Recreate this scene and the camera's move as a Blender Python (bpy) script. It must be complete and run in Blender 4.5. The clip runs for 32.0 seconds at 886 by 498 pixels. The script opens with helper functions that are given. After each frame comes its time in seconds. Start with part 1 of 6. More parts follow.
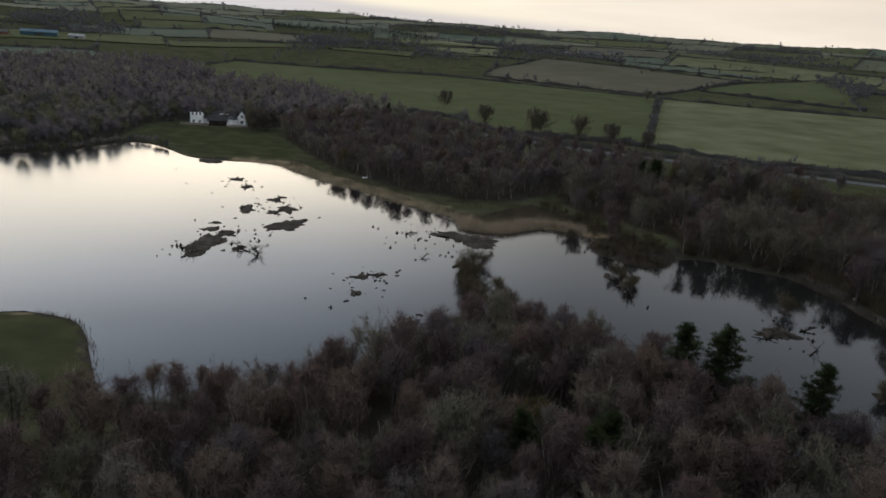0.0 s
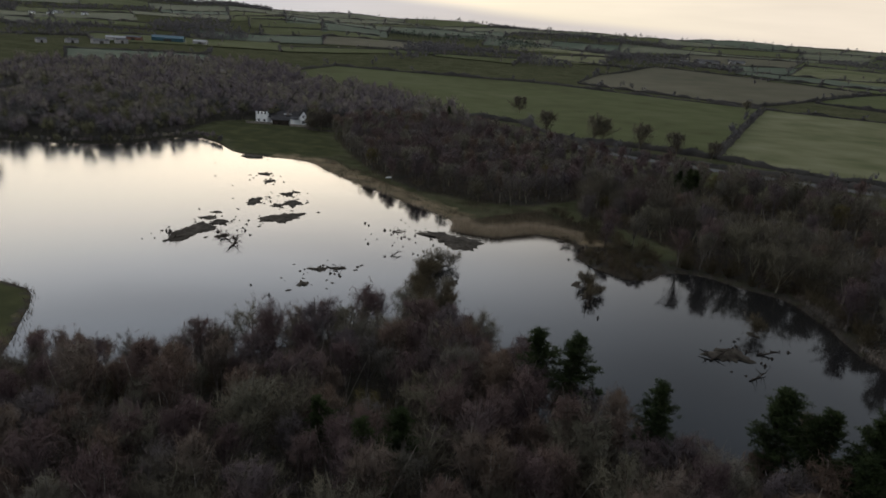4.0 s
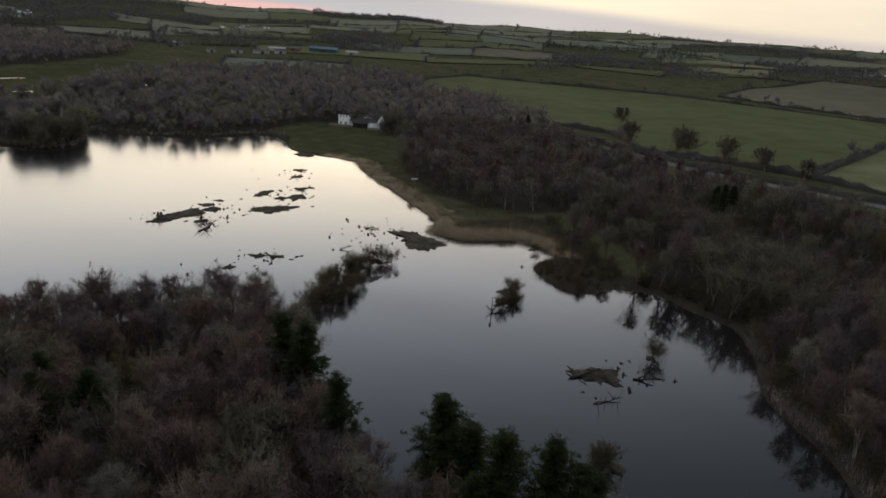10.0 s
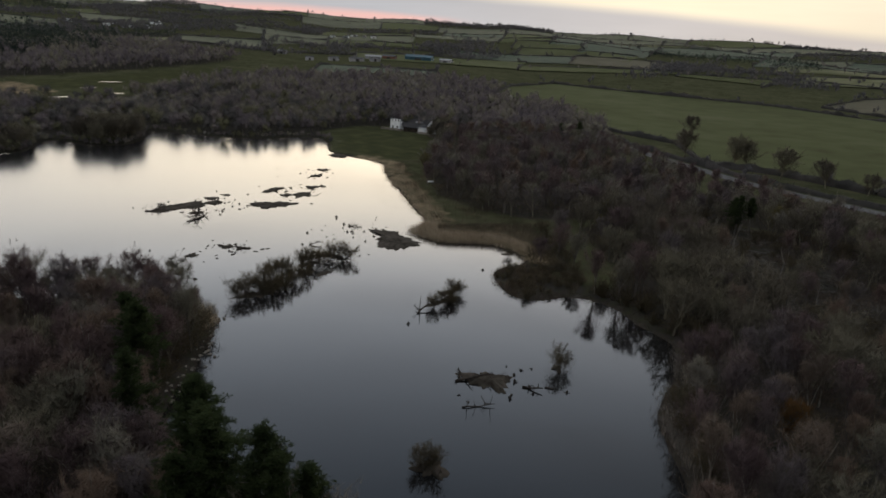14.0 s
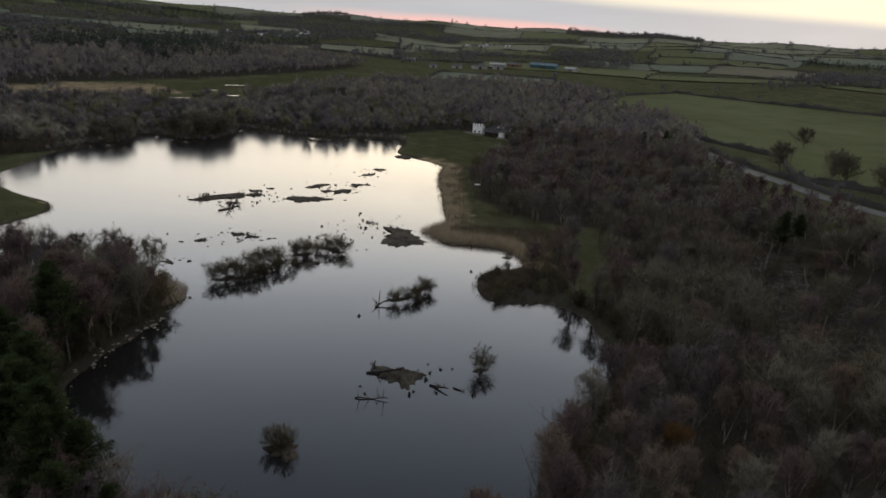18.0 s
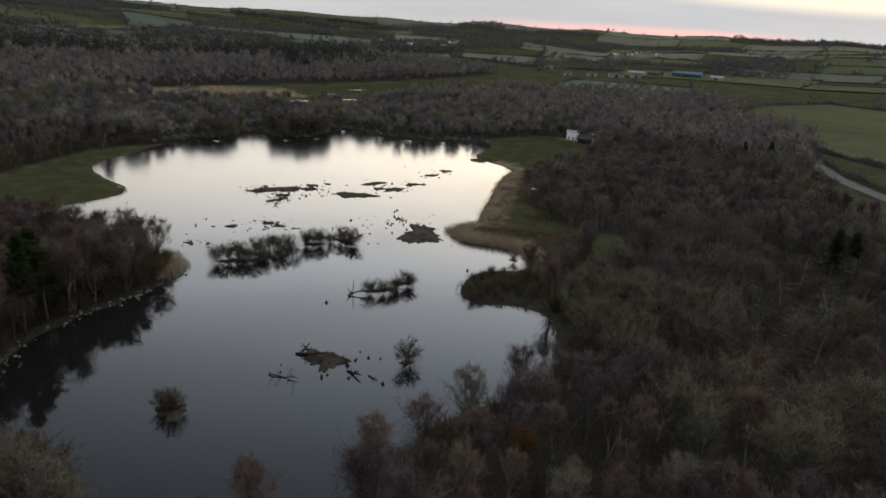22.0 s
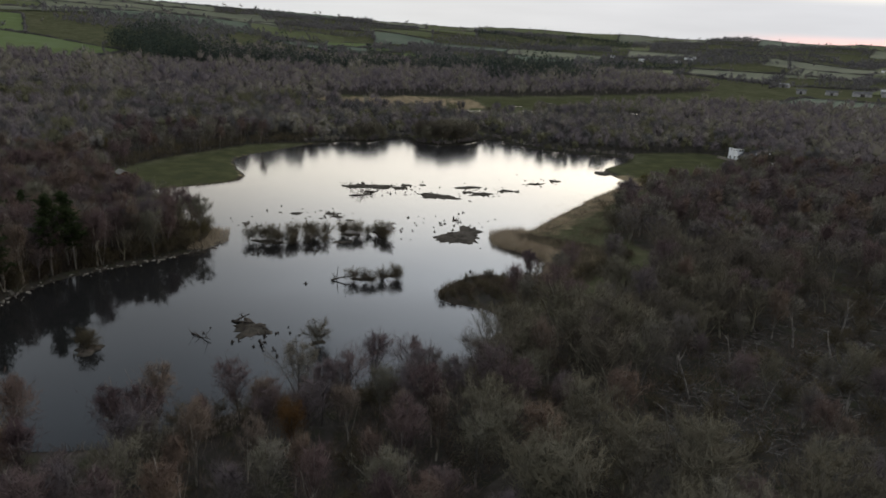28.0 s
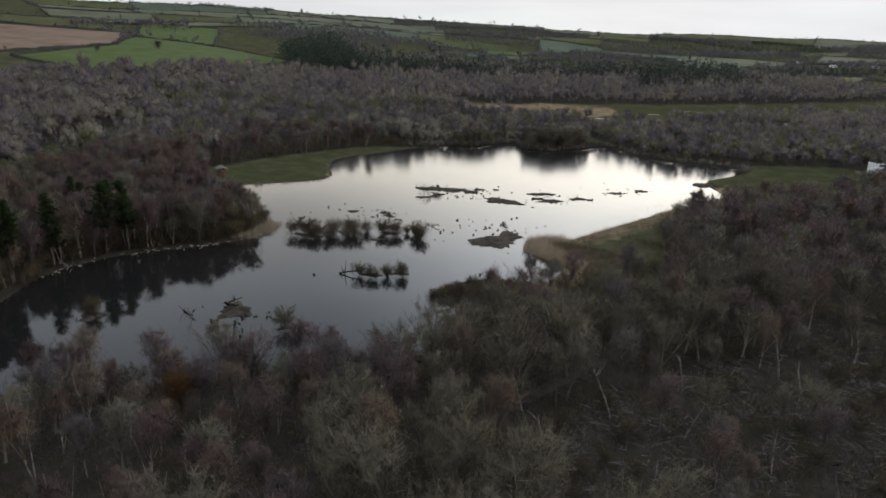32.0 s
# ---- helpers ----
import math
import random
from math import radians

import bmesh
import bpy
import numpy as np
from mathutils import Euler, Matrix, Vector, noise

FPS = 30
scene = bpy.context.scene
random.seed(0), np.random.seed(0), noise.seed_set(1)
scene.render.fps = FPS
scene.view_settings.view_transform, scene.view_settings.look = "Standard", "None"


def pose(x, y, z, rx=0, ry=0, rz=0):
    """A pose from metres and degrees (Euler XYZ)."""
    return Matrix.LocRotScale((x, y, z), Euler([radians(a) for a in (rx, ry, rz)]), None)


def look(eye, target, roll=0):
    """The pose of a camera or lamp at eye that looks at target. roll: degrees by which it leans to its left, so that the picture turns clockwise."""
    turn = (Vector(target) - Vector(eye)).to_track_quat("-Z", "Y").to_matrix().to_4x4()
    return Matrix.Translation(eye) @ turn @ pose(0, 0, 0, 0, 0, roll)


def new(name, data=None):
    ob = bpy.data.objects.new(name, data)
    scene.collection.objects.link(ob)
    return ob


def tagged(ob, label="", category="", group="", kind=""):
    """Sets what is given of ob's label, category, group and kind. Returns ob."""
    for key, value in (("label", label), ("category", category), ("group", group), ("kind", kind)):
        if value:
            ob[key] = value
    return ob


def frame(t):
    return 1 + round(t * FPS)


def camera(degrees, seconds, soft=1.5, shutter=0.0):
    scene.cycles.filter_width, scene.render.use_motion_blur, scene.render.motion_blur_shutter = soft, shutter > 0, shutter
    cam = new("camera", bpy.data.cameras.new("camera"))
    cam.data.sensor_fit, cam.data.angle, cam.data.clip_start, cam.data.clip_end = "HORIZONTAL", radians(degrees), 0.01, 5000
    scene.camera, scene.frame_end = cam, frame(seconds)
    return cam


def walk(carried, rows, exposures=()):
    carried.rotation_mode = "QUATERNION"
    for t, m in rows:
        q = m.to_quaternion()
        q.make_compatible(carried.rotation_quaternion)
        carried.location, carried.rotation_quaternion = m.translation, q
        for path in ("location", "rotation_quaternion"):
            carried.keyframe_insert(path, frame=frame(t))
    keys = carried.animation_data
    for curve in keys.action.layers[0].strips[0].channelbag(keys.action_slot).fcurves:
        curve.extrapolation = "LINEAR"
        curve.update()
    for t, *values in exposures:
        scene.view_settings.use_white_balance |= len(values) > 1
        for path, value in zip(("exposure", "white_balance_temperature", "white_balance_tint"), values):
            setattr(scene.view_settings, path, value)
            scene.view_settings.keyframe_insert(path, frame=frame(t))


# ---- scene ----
cam = camera(65.1, 32.0, soft=1.7)
METRES, EYE, TILT, LEAN, TURN = 254.0, 46.0, -17.3, -4.0, 0.0
ROWS = [
    (0.0, 0.0, 0.0, 0.0, 0.0, 0.0, -0.0),
    (0.5, 0.0154, 0.0005, -0.0009, 1.18, 0.06, -0.4),
    (1.0, 0.0307, 0.0012, -0.0016, 2.37, 0.13, -0.8),
    (1.5, 0.046, 0.0022, -0.0023, 3.58, 0.2, -1.18),
    (2.0, 0.0613, 0.0036, -0.0029, 4.78, 0.26, -1.59),
    (2.5, 0.0767, 0.0052, -0.0033, 6.03, 0.3, -2.01),
    (3.0, 0.092, 0.0072, -0.0036, 7.25, 0.34, -2.39),
    (3.5, 0.1073, 0.0095, -0.0039, 8.48, 0.38, -2.79),
    (5.5, 0.1679, 0.022, -0.0036, 13.2, 0.4, -4.26),
    (6.0, 0.1829, 0.0259, -0.0033, 14.35, 0.41, -4.62),
    (6.5, 0.1978, 0.03, -0.003, 15.42, 0.4, -4.97),
    (7.0, 0.2127, 0.0344, -0.0025, 16.54, 0.38, -5.29),
    (7.5, 0.2275, 0.0391, -0.0018, 17.68, 0.36, -5.62),
    (8.0, 0.2424, 0.044, -0.001, 18.82, 0.33, -5.99),
    (8.5, 0.2569, 0.0495, -0.0003, 19.98, 0.29, -6.32),
    (9.0, 0.2715, 0.0554, 0.0004, 21.18, 0.28, -6.66),
    (9.5, 0.2862, 0.0615, 0.0011, 22.36, 0.22, -6.99),
    (10.0, 0.3006, 0.068, 0.0021, 23.54, 0.16, -7.37),
    (10.5, 0.3147, 0.0748, 0.0032, 24.71, 0.11, -7.69),
    (11.0, 0.3288, 0.0818, 0.0045, 25.85, 0.04, -8.05),
    (11.5, 0.3427, 0.089, 0.0058, 27.01, -0.04, -8.39),
    (12.0, 0.3561, 0.0966, 0.0072, 28.14, -0.12, -8.77),
    (12.5, 0.3698, 0.1043, 0.0088, 29.34, -0.22, -9.08),
    (13.0, 0.3831, 0.1125, 0.0104, 30.45, -0.28, -9.42),
    (13.5, 0.3962, 0.1211, 0.0119, 31.57, -0.37, -9.68),
    (14.0, 0.4091, 0.1298, 0.0135, 32.8, -0.48, -9.98),
    (14.5, 0.4218, 0.1382, 0.0155, 34.18, -0.67, -10.44),
    (16.5, 0.4705, 0.1763, 0.0237, 40.19, -1.47, -12.02),
    (17.0, 0.4814, 0.1858, 0.0257, 41.58, -1.67, -12.36),
    (17.5, 0.4927, 0.1962, 0.0278, 43.1, -1.88, -12.75),
    (18.0, 0.5038, 0.2067, 0.0301, 44.59, -2.09, -13.12),
    (18.5, 0.5148, 0.2174, 0.0326, 46.09, -2.32, -13.46),
    (19.0, 0.5256, 0.2286, 0.0352, 47.62, -2.57, -13.8),
    (19.5, 0.5359, 0.24, 0.0377, 49.16, -2.84, -14.16),
    (20.0, 0.5462, 0.2516, 0.0404, 50.72, -3.14, -14.49),
    (20.5, 0.5561, 0.2635, 0.0432, 52.31, -3.45, -14.82),
    (21.0, 0.5656, 0.2755, 0.0464, 54.03, -3.82, -15.17),
    (21.5, 0.5749, 0.2878, 0.0494, 55.8, -4.2, -15.52),
    (22.0, 0.5836, 0.3004, 0.0523, 57.63, -4.61, -15.86),
    (22.5, 0.592, 0.3131, 0.0555, 59.44, -5.01, -16.21),
    (23.0, 0.5999, 0.326, 0.0585, 61.18, -5.41, -16.6),
    (23.5, 0.6075, 0.3393, 0.0615, 62.94, -5.81, -16.91),
    (24.0, 0.6149, 0.3527, 0.0649, 64.72, -6.24, -17.22),
    (24.5, 0.6216, 0.3664, 0.0685, 66.48, -6.64, -17.51),
    (25.0, 0.6282, 0.3807, 0.0721, 68.22, -7.03, -17.67),
    (25.5, 0.6345, 0.3948, 0.0762, 69.99, -7.46, -17.89),
    (27.5, 0.6507, 0.4519, 0.0903, 76.76, -9.03, -18.78),
    (28.0, 0.6547, 0.4665, 0.0943, 78.47, -9.48, -18.97),
    (28.5, 0.6582, 0.4815, 0.0984, 80.28, -9.98, -19.13),
    (29.0, 0.6611, 0.4965, 0.1028, 82.25, -10.52, -19.24),
    (29.5, 0.6637, 0.5115, 0.1075, 84.2, -11.02, -19.32),
    (30.0, 0.6658, 0.5268, 0.1121, 86.16, -11.58, -19.36),
    (30.5, 0.6674, 0.5421, 0.1169, 88.12, -12.16, -19.38),
    (31.0, 0.6686, 0.5572, 0.1221, 90.08, -12.75, -19.39),
    (31.5, 0.6693, 0.5726, 0.1273, 91.99, -13.31, -19.39),
    (32.0, 0.6695, 0.5881, 0.1323, 93.79, -13.84, -19.39),
]
walk(cam, [(t, pose(0, 0, EYE, TILT, LEAN, TURN) @ pose(METRES * x, METRES * y, METRES * z, 90 + pitch, roll, yaw)) for t, x, y, z, yaw, pitch, roll in ROWS],
     exposures=[(0.0, 0.05, 6300, 10), (4.0, -0.03, 6500, 11), (10.0, -0.1, 6650, 11), (16.0, -0.05, 6700, 11), (20.0, 0.07, 6700, 11), (25.0, 0.27, 6650, 10), (28.0, 0.44, 6600, 10), (32.0, 0.63, 6550, 10)])

# ---- world, sun ----
SUN_AZ, SUN_EL = -22.0, 3.0          # degrees from +y to +x, and above the horizon
world = bpy.data.worlds.new("dusk_sky")
scene.world = world
world.use_nodes = True
wn, wl = world.node_tree.nodes, world.node_tree.links
wn.clear()


def wnode(kind, **values):
    n = wn.new(kind)
    for k, v in values.items():
        n.inputs[k].default_value = v
    return n


w_out, w_bg = wn.new("ShaderNodeOutputWorld"), wn.new("ShaderNodeBackground")
w_sky = wn.new("ShaderNodeTexSky")
w_sky.sky_type, w_sky.sun_disc = "NISHITA", False
w_sky.sun_elevation, w_sky.sun_rotation = radians(SUN_EL), radians(SUN_AZ)
w_sky.air_density, w_sky.dust_density, w_sky.ozone_density = 1.2, 2.0, 1.5
w_co = wn.new("ShaderNodeTexCoord")
w_sep = wn.new("ShaderNodeSeparateXYZ")
wl.new(w_co.outputs["Generated"], w_sep.inputs[0])
# The thin cloud veil: cream low down, grey-blue overhead.
w_ramp = wn.new("ShaderNodeValToRGB")
for pos, col in ((0, (0.245, 0.249, 0.256)), (0.03, (0.295, 0.294, 0.298)), (0.06, (0.335, 0.330, 0.326)), (0.085, (0.365, 0.356, 0.346)), (0.1, (0.520, 0.490, 0.445)), (0.12, (0.805, 0.740, 0.628)), (0.19, (0.775, 0.734, 0.660)), (0.32, (0.65, 0.692, 0.742)), (0.46, (0.43, 0.492, 0.575)), (0.6, (0.25, 0.312, 0.40)), (0.76, (0.46, 0.51, 0.58)), (1, (0.60, 0.65, 0.72))):
    if pos in (0.0, 1.0):
        el = w_ramp.color_ramp.elements[int(pos)]
    else:
        el = w_ramp.color_ramp.elements.new(pos)
    el.color = (*col, 1)
wl.new(w_sep.outputs["Z"], w_ramp.inputs[0])
# The glow round the hidden sun.
w_dot = wn.new("ShaderNodeVectorMath")
w_dot.operation = "DOT_PRODUCT"
wl.new(w_co.outputs["Generated"], w_dot.inputs[0])
w_dot.inputs[1].default_value = (math.sin(radians(-22)), math.cos(radians(-22)), 0.05)
w_glow = wn.new("ShaderNodeMapRange")
w_glow.interpolation_type = "SMOOTHERSTEP"
w_glow.inputs["From Min"].default_value, w_glow.inputs["From Max"].default_value = 0.55, 1.0
wl.new(w_dot.outputs["Value"], w_glow.inputs["Value"])
w_warm = wnode("ShaderNodeMix")
w_warm.data_type, w_warm.blend_type = "RGBA", "ADD"
w_warm.inputs[7].default_value = (0.34, 0.25, 0.11, 1)
w_rise = wn.new("ShaderNodeMapRange")
w_rise.interpolation_type = "SMOOTHSTEP"
w_rise.inputs["From Min"].default_value, w_rise.inputs["From Max"].default_value = 0.40, 0.16
wl.new(w_sep.outputs["Z"], w_rise.inputs["Value"])
w_gl = wn.new("ShaderNodeMath")
w_gl.operation = "MULTIPLY"
wl.new(w_glow.outputs[0], w_gl.inputs[0])
wl.new(w_rise.outputs[0], w_gl.inputs[1])
wl.new(w_gl.outputs[0], w_warm.inputs["Factor"])
wl.new(w_ramp.outputs[0], w_warm.inputs[6])
# Long flat bars of cloud.
w_map = wn.new("ShaderNodeMapping")
w_map.inputs["Scale"].default_value = (1.6, 1.6, 14.0)
wl.new(w_co.outputs["Generated"], w_map.inputs[0])
w_noise = wnode("ShaderNodeTexNoise", Scale=1.6, Detail=5.0, Roughness=0.55)
wl.new(w_map.outputs[0], w_noise.inputs["Vector"])
w_bar = wn.new("ShaderNodeMapRange")
w_bar.inputs["From Min"].default_value, w_bar.inputs["From Max"].default_value = 0.46, 0.66
wl.new(w_noise.outputs[0], w_bar.inputs["Value"])
w_barf = wn.new("ShaderNodeMath")
w_barf.operation, w_barf.inputs[1].default_value = "MULTIPLY", 0.13
wl.new(w_bar.outputs[0], w_barf.inputs[0])
w_cloud = wn.new("ShaderNodeMix")
w_cloud.data_type = "RGBA"
w_cloud.inputs[7].default_value = (0.22, 0.217, 0.225, 1)
wl.new(w_barf.outputs[0], w_cloud.inputs["Factor"])
wl.new(w_warm.outputs[2], w_cloud.inputs[6])
# The sky away from the sunset is darker.
w_side = wn.new("ShaderNodeVectorMath")
w_side.operation = "DOT_PRODUCT"
wl.new(w_co.outputs["Generated"], w_side.inputs[0])
w_side.inputs[1].default_value = (math.sin(radians(-25)), math.cos(radians(-25)), 0.0)
w_dim = wn.new("ShaderNodeMapRange")
w_dim.interpolation_type = "SMOOTHSTEP"
for key_, val_ in (("From Min", 0.0), ("From Max", 0.95), ("To Min", 0.55), ("To Max", 1.06)):
    w_dim.inputs[key_].default_value = val_
wl.new(w_side.outputs["Value"], w_dim.inputs["Value"])
# The higher sky falls off faster to the sides than the rim of light along the horizon.
w_steep = wn.new("ShaderNodeMapRange")
w_steep.interpolation_type = "SMOOTHSTEP"
for key_, val_ in (("From Min", 0.45), ("From Max", 0.95), ("To Min", 0.29), ("To Max", 1.1)):
    w_steep.inputs[key_].default_value = val_
w_axis = wn.new("ShaderNodeVectorMath")
w_axis.operation = "DOT_PRODUCT"
wl.new(w_co.outputs["Generated"], w_axis.inputs[0])
w_axis.inputs[1].default_value = (math.sin(radians(-45)), math.cos(radians(-45)), 0.0)
wl.new(w_axis.outputs["Value"], w_steep.inputs["Value"])
w_high = wn.new("ShaderNodeMapRange")
w_high.interpolation_type = "SMOOTHSTEP"
w_high.inputs["From Min"].default_value, w_high.inputs["From Max"].default_value = 0.09, 0.26
wl.new(w_sep.outputs["Z"], w_high.inputs["Value"])
wl.new(w_steep.outputs[0], w_high.inputs["To Max"])
w_dimmed = wn.new("ShaderNodeVectorMath")
w_dimmed.operation = "SCALE"
wl.new(w_cloud.outputs[2], w_dimmed.inputs[0])
wl.new(w_dim.outputs[0], w_high.inputs["To Min"])
wl.new(w_high.outputs[0], w_dimmed.inputs["Scale"])
# Close over the hills: a flat grey cloud bank whose upper edge slopes down to the right of the sunset, cream light above it, a red streak below.
def wmath(op, a, b=0.0):
    n = wn.new("ShaderNodeMath")
    n.operation = op
    for k, v in enumerate((a, b)):
        if isinstance(v, (int, float)):
            n.inputs[k].default_value = v
        else:
            wl.new(v, n.inputs[k])
    return n.outputs[0]


def wrange(value, f0, f1, t0=0.0, t1=1.0, kind="SMOOTHSTEP"):
    n = wn.new("ShaderNodeMapRange")
    n.interpolation_type = kind
    n.clamp = kind != "LINEAR"
    for k, v in zip(("From Min", "From Max", "To Min", "To Max"), (f0, f1, t0, t1)):
        n.inputs[k].default_value = v
    wl.new(value, n.inputs["Value"])
    return n.outputs[0]


def wblend(factor, a, b):
    n = wn.new("ShaderNodeMix")
    n.data_type = "RGBA"
    wl.new(factor, n.inputs["Factor"])
    wl.new(a, n.inputs[6])
    if isinstance(b, tuple):
        n.inputs[7].default_value = (*b, 1)
    else:
        wl.new(b, n.inputs[7])
    return n.outputs[2]


def by_azimuth(stops):
    """Colours at degrees from +y to +x, between -120 and 40."""
    n = wn.new("ShaderNodeValToRGB")
    r = n.color_ramp
    for k, (deg, col) in enumerate(stops):
        el = r.elements[0] if k == 0 else r.elements[-1] if k == len(stops) - 1 else r.elements.new((deg + 120) / 160)
        el.color = (*[c / 3.4 for c in col], 1)
    wl.new(w_az01, n.inputs[0])
    return n.outputs[0]


w_az = wmath("ARCTAN2", w_sep.outputs["X"], w_sep.outputs["Y"])
w_az01 = wrange(w_az, radians(-120), radians(40), kind="LINEAR")
w_wisp = wmath("SUBTRACT", w_noise.outputs[0], 0.5)
w_z = w_sep.outputs["Z"]
w_edge = wmath("ADD", wrange(w_az, radians(-40), radians(10), 0.057, 0.016, "LINEAR"), wmath("MULTIPLY", w_wisp, 0.022))
w_over = wrange(wmath("SUBTRACT", w_z, w_edge), -0.006, 0.013)
w_bank = by_azimuth(((-120, (0.46, 0.475, 0.49)), (-80, (0.565, 0.57, 0.575)), (-40, (0.58, 0.59, 0.625)), (-10, (0.70, 0.65, 0.62)), (40, (0.78, 0.67, 0.60))))
w_lit = by_azimuth(((-120, (0.50, 0.52, 0.53)), (-70, (0.74, 0.72, 0.665)), (-46, (1.02, 0.97, 0.84)), (-16, (1.20, 1.07, 0.80)), (15, (0.95, 0.84, 0.69)), (40, (0.88, 0.77, 0.64))))
w_low = wblend(w_over, w_bank, w_lit)
w_red = wmath("MULTIPLY", wmath("MULTIPLY", wrange(w_az, radians(-60), radians(-48)), wrange(w_az, radians(-31), radians(-37))), wrange(wmath("ADD", w_z, wmath("MULTIPLY", w_wisp, 0.02)), 0.027, 0.017))
w_streak = wn.new("ShaderNodeVectorMath")
w_streak.operation = "SCALE"
wl.new(w_low, w_streak.inputs[0])
wl.new(wmath("ADD", wmath("MULTIPLY", w_wisp, 0.4), 0.97), w_streak.inputs["Scale"])
w_low = wblend(w_red, w_streak.outputs[0], tuple(c / 3.4 for c in (0.95, 0.60, 0.555)))
# A tenth of clear sky behind the veil.
w_mix = wn.new("ShaderNodeMix")
w_mix.data_type = "RGBA"
w_mix.inputs["Factor"].default_value = 0.9
w_skys = wn.new("ShaderNodeVectorMath")
w_skys.operation = "SCALE"
w_skys.inputs["Scale"].default_value = 0.045
wl.new(w_sky.outputs[0], w_skys.inputs[0])
wl.new(w_skys.outputs[0], w_mix.inputs[6])
wl.new(w_dimmed.outputs[0], w_mix.inputs[7])
wl.new(wblend(wrange(w_z, 0.075, 0.10), w_low, w_mix.outputs[2]), w_bg.inputs["Color"])
w_bg.inputs["Strength"].default_value = 3.4
wl.new(w_bg.outputs[0], w_out.inputs[0])


# ---- materials ----
def material(name, colours, scale=1.0, rough=0.9, bump=0.0, bump_scale=None, island=0.0, per_object=0.0, coarse=0.25, spec=0.0, thin=0.0):
    """A surface whose colour wanders between the given colours at two scales; island or per_object: how far single pieces differ."""
    m = bpy.data.materials.new(name)
    m.use_nodes = True
    n, l = m.node_tree.nodes, m.node_tree.links
    b = n["Principled BSDF"]
    b.inputs["Roughness"].default_value = rough
    b.inputs["Specular IOR Level"].default_value = spec
    geo = n.new("ShaderNodeNewGeometry")
    fine, wide = n.new("ShaderNodeTexNoise"), n.new("ShaderNodeTexNoise")
    for tex, s, d in ((fine, scale, 5.0), (wide, scale * coarse, 3.0)):
        tex.inputs["Scale"].default_value, tex.inputs["Detail"].default_value = s, d
        l.new(geo.outputs["Position"], tex.inputs["Vector"])
    add = n.new("ShaderNodeMath")
    add.operation = "ADD"
    l.new(fine.outputs[0], add.inputs[0])
    l.new(wide.outputs[0], add.inputs[1])
    last = add.outputs[0]
    for amount, out in ((island, geo.outputs["Random Per Island"]), (per_object, n.new("ShaderNodeObjectInfo").outputs["Random"] if per_object else None)):
        if amount:
            off = n.new("ShaderNodeMath")
            off.operation = "MULTIPLY_ADD"
            off.inputs[1].default_value = amount
            l.new(out, off.inputs[0])
            l.new(last, off.inputs[2])
            last = off.outputs[0]
    span = n.new("ShaderNodeMapRange")
    extra = (island + per_object) / 2
    span.inputs["From Min"].default_value, span.inputs["From Max"].default_value = 0.68 + extra - 0.5 * (island + per_object), 1.32 + extra + 0.5 * (island + per_object)
    l.new(last, span.inputs["Value"])
    ramp = n.new("ShaderNodeValToRGB")
    r = ramp.color_ramp
    r.elements[0].color, r.elements[1].color = (*colours[0], 1), (*colours[-1], 1)
    for k, c in enumerate(colours[1:-1], 1):
        r.elements.new(k / (len(colours) - 1)).color = (*c, 1)
    l.new(span.outputs[0], ramp.inputs[0])
    l.new(ramp.outputs[0], b.inputs["Base Color"])
    if bump:
        bm_ = n.new("ShaderNodeBump")
        bm_.inputs["Strength"].default_value, bm_.inputs["Distance"].default_value = 1.0, bump
        tex = n.new("ShaderNodeTexNoise")
        tex.inputs["Scale"].default_value, tex.inputs["Detail"].default_value = bump_scale or scale * 2, 4.0
        l.new(geo.outputs["Position"], tex.inputs["Vector"])
        l.new(tex.outputs[0], bm_.inputs["Height"])
        l.new(bm_.outputs[0], b.inputs["Normal"])
    if thin:
        # Twigs, needles and stems are too thin to shade: light reaches both sides.
        tr, both = n.new("ShaderNodeBsdfTranslucent"), n.new("ShaderNodeMixShader")
        l.new(ramp.outputs[0], tr.inputs["Color"])
        both.inputs[0].default_value = thin
        l.new(b.outputs[0], both.inputs[1])
        l.new(tr.outputs[0], both.inputs[2])
        l.new(both.outputs[0], n["Material Output"].inputs["Surface"])
    return m


M_WATER = bpy.data.materials.new("lake_water")
M_WATER.use_nodes = True
n_, l_ = M_WATER.node_tree.nodes, M_WATER.node_tree.links
b_ = n_["Principled BSDF"]
b_.inputs["Base Color"].default_value = (0.010, 0.010, 0.010, 1)
b_.inputs["IOR"].default_value, b_.inputs["Roughness"].default_value = 1.333, 0.06
g_ = n_.new("ShaderNodeNewGeometry")
t1, t2 = n_.new("ShaderNodeTexNoise"), n_.new("ShaderNodeTexNoise")
t1.inputs["Scale"].default_value, t2.inputs["Scale"].default_value = 0.9, 0.12
t1.inputs["Detail"].default_value = t2.inputs["Detail"].default_value = 3.0
a_ = n_.new("ShaderNodeMath")
a_.operation = "MULTIPLY"
bu = n_.new("ShaderNodeBump")
bu.inputs["Strength"].default_value, bu.inputs["Distance"].default_value = 1.0, 0.012
for t_ in (t1, t2):
    l_.new(g_.outputs["Position"], t_.inputs["Vector"])
l_.new(t1.outputs[0], a_.inputs[0])
l_.new(t2.outputs[0], a_.inputs[1])
l_.new(a_.outputs[0], bu.inputs["Height"])
l_.new(bu.outputs[0], b_.inputs["Normal"])

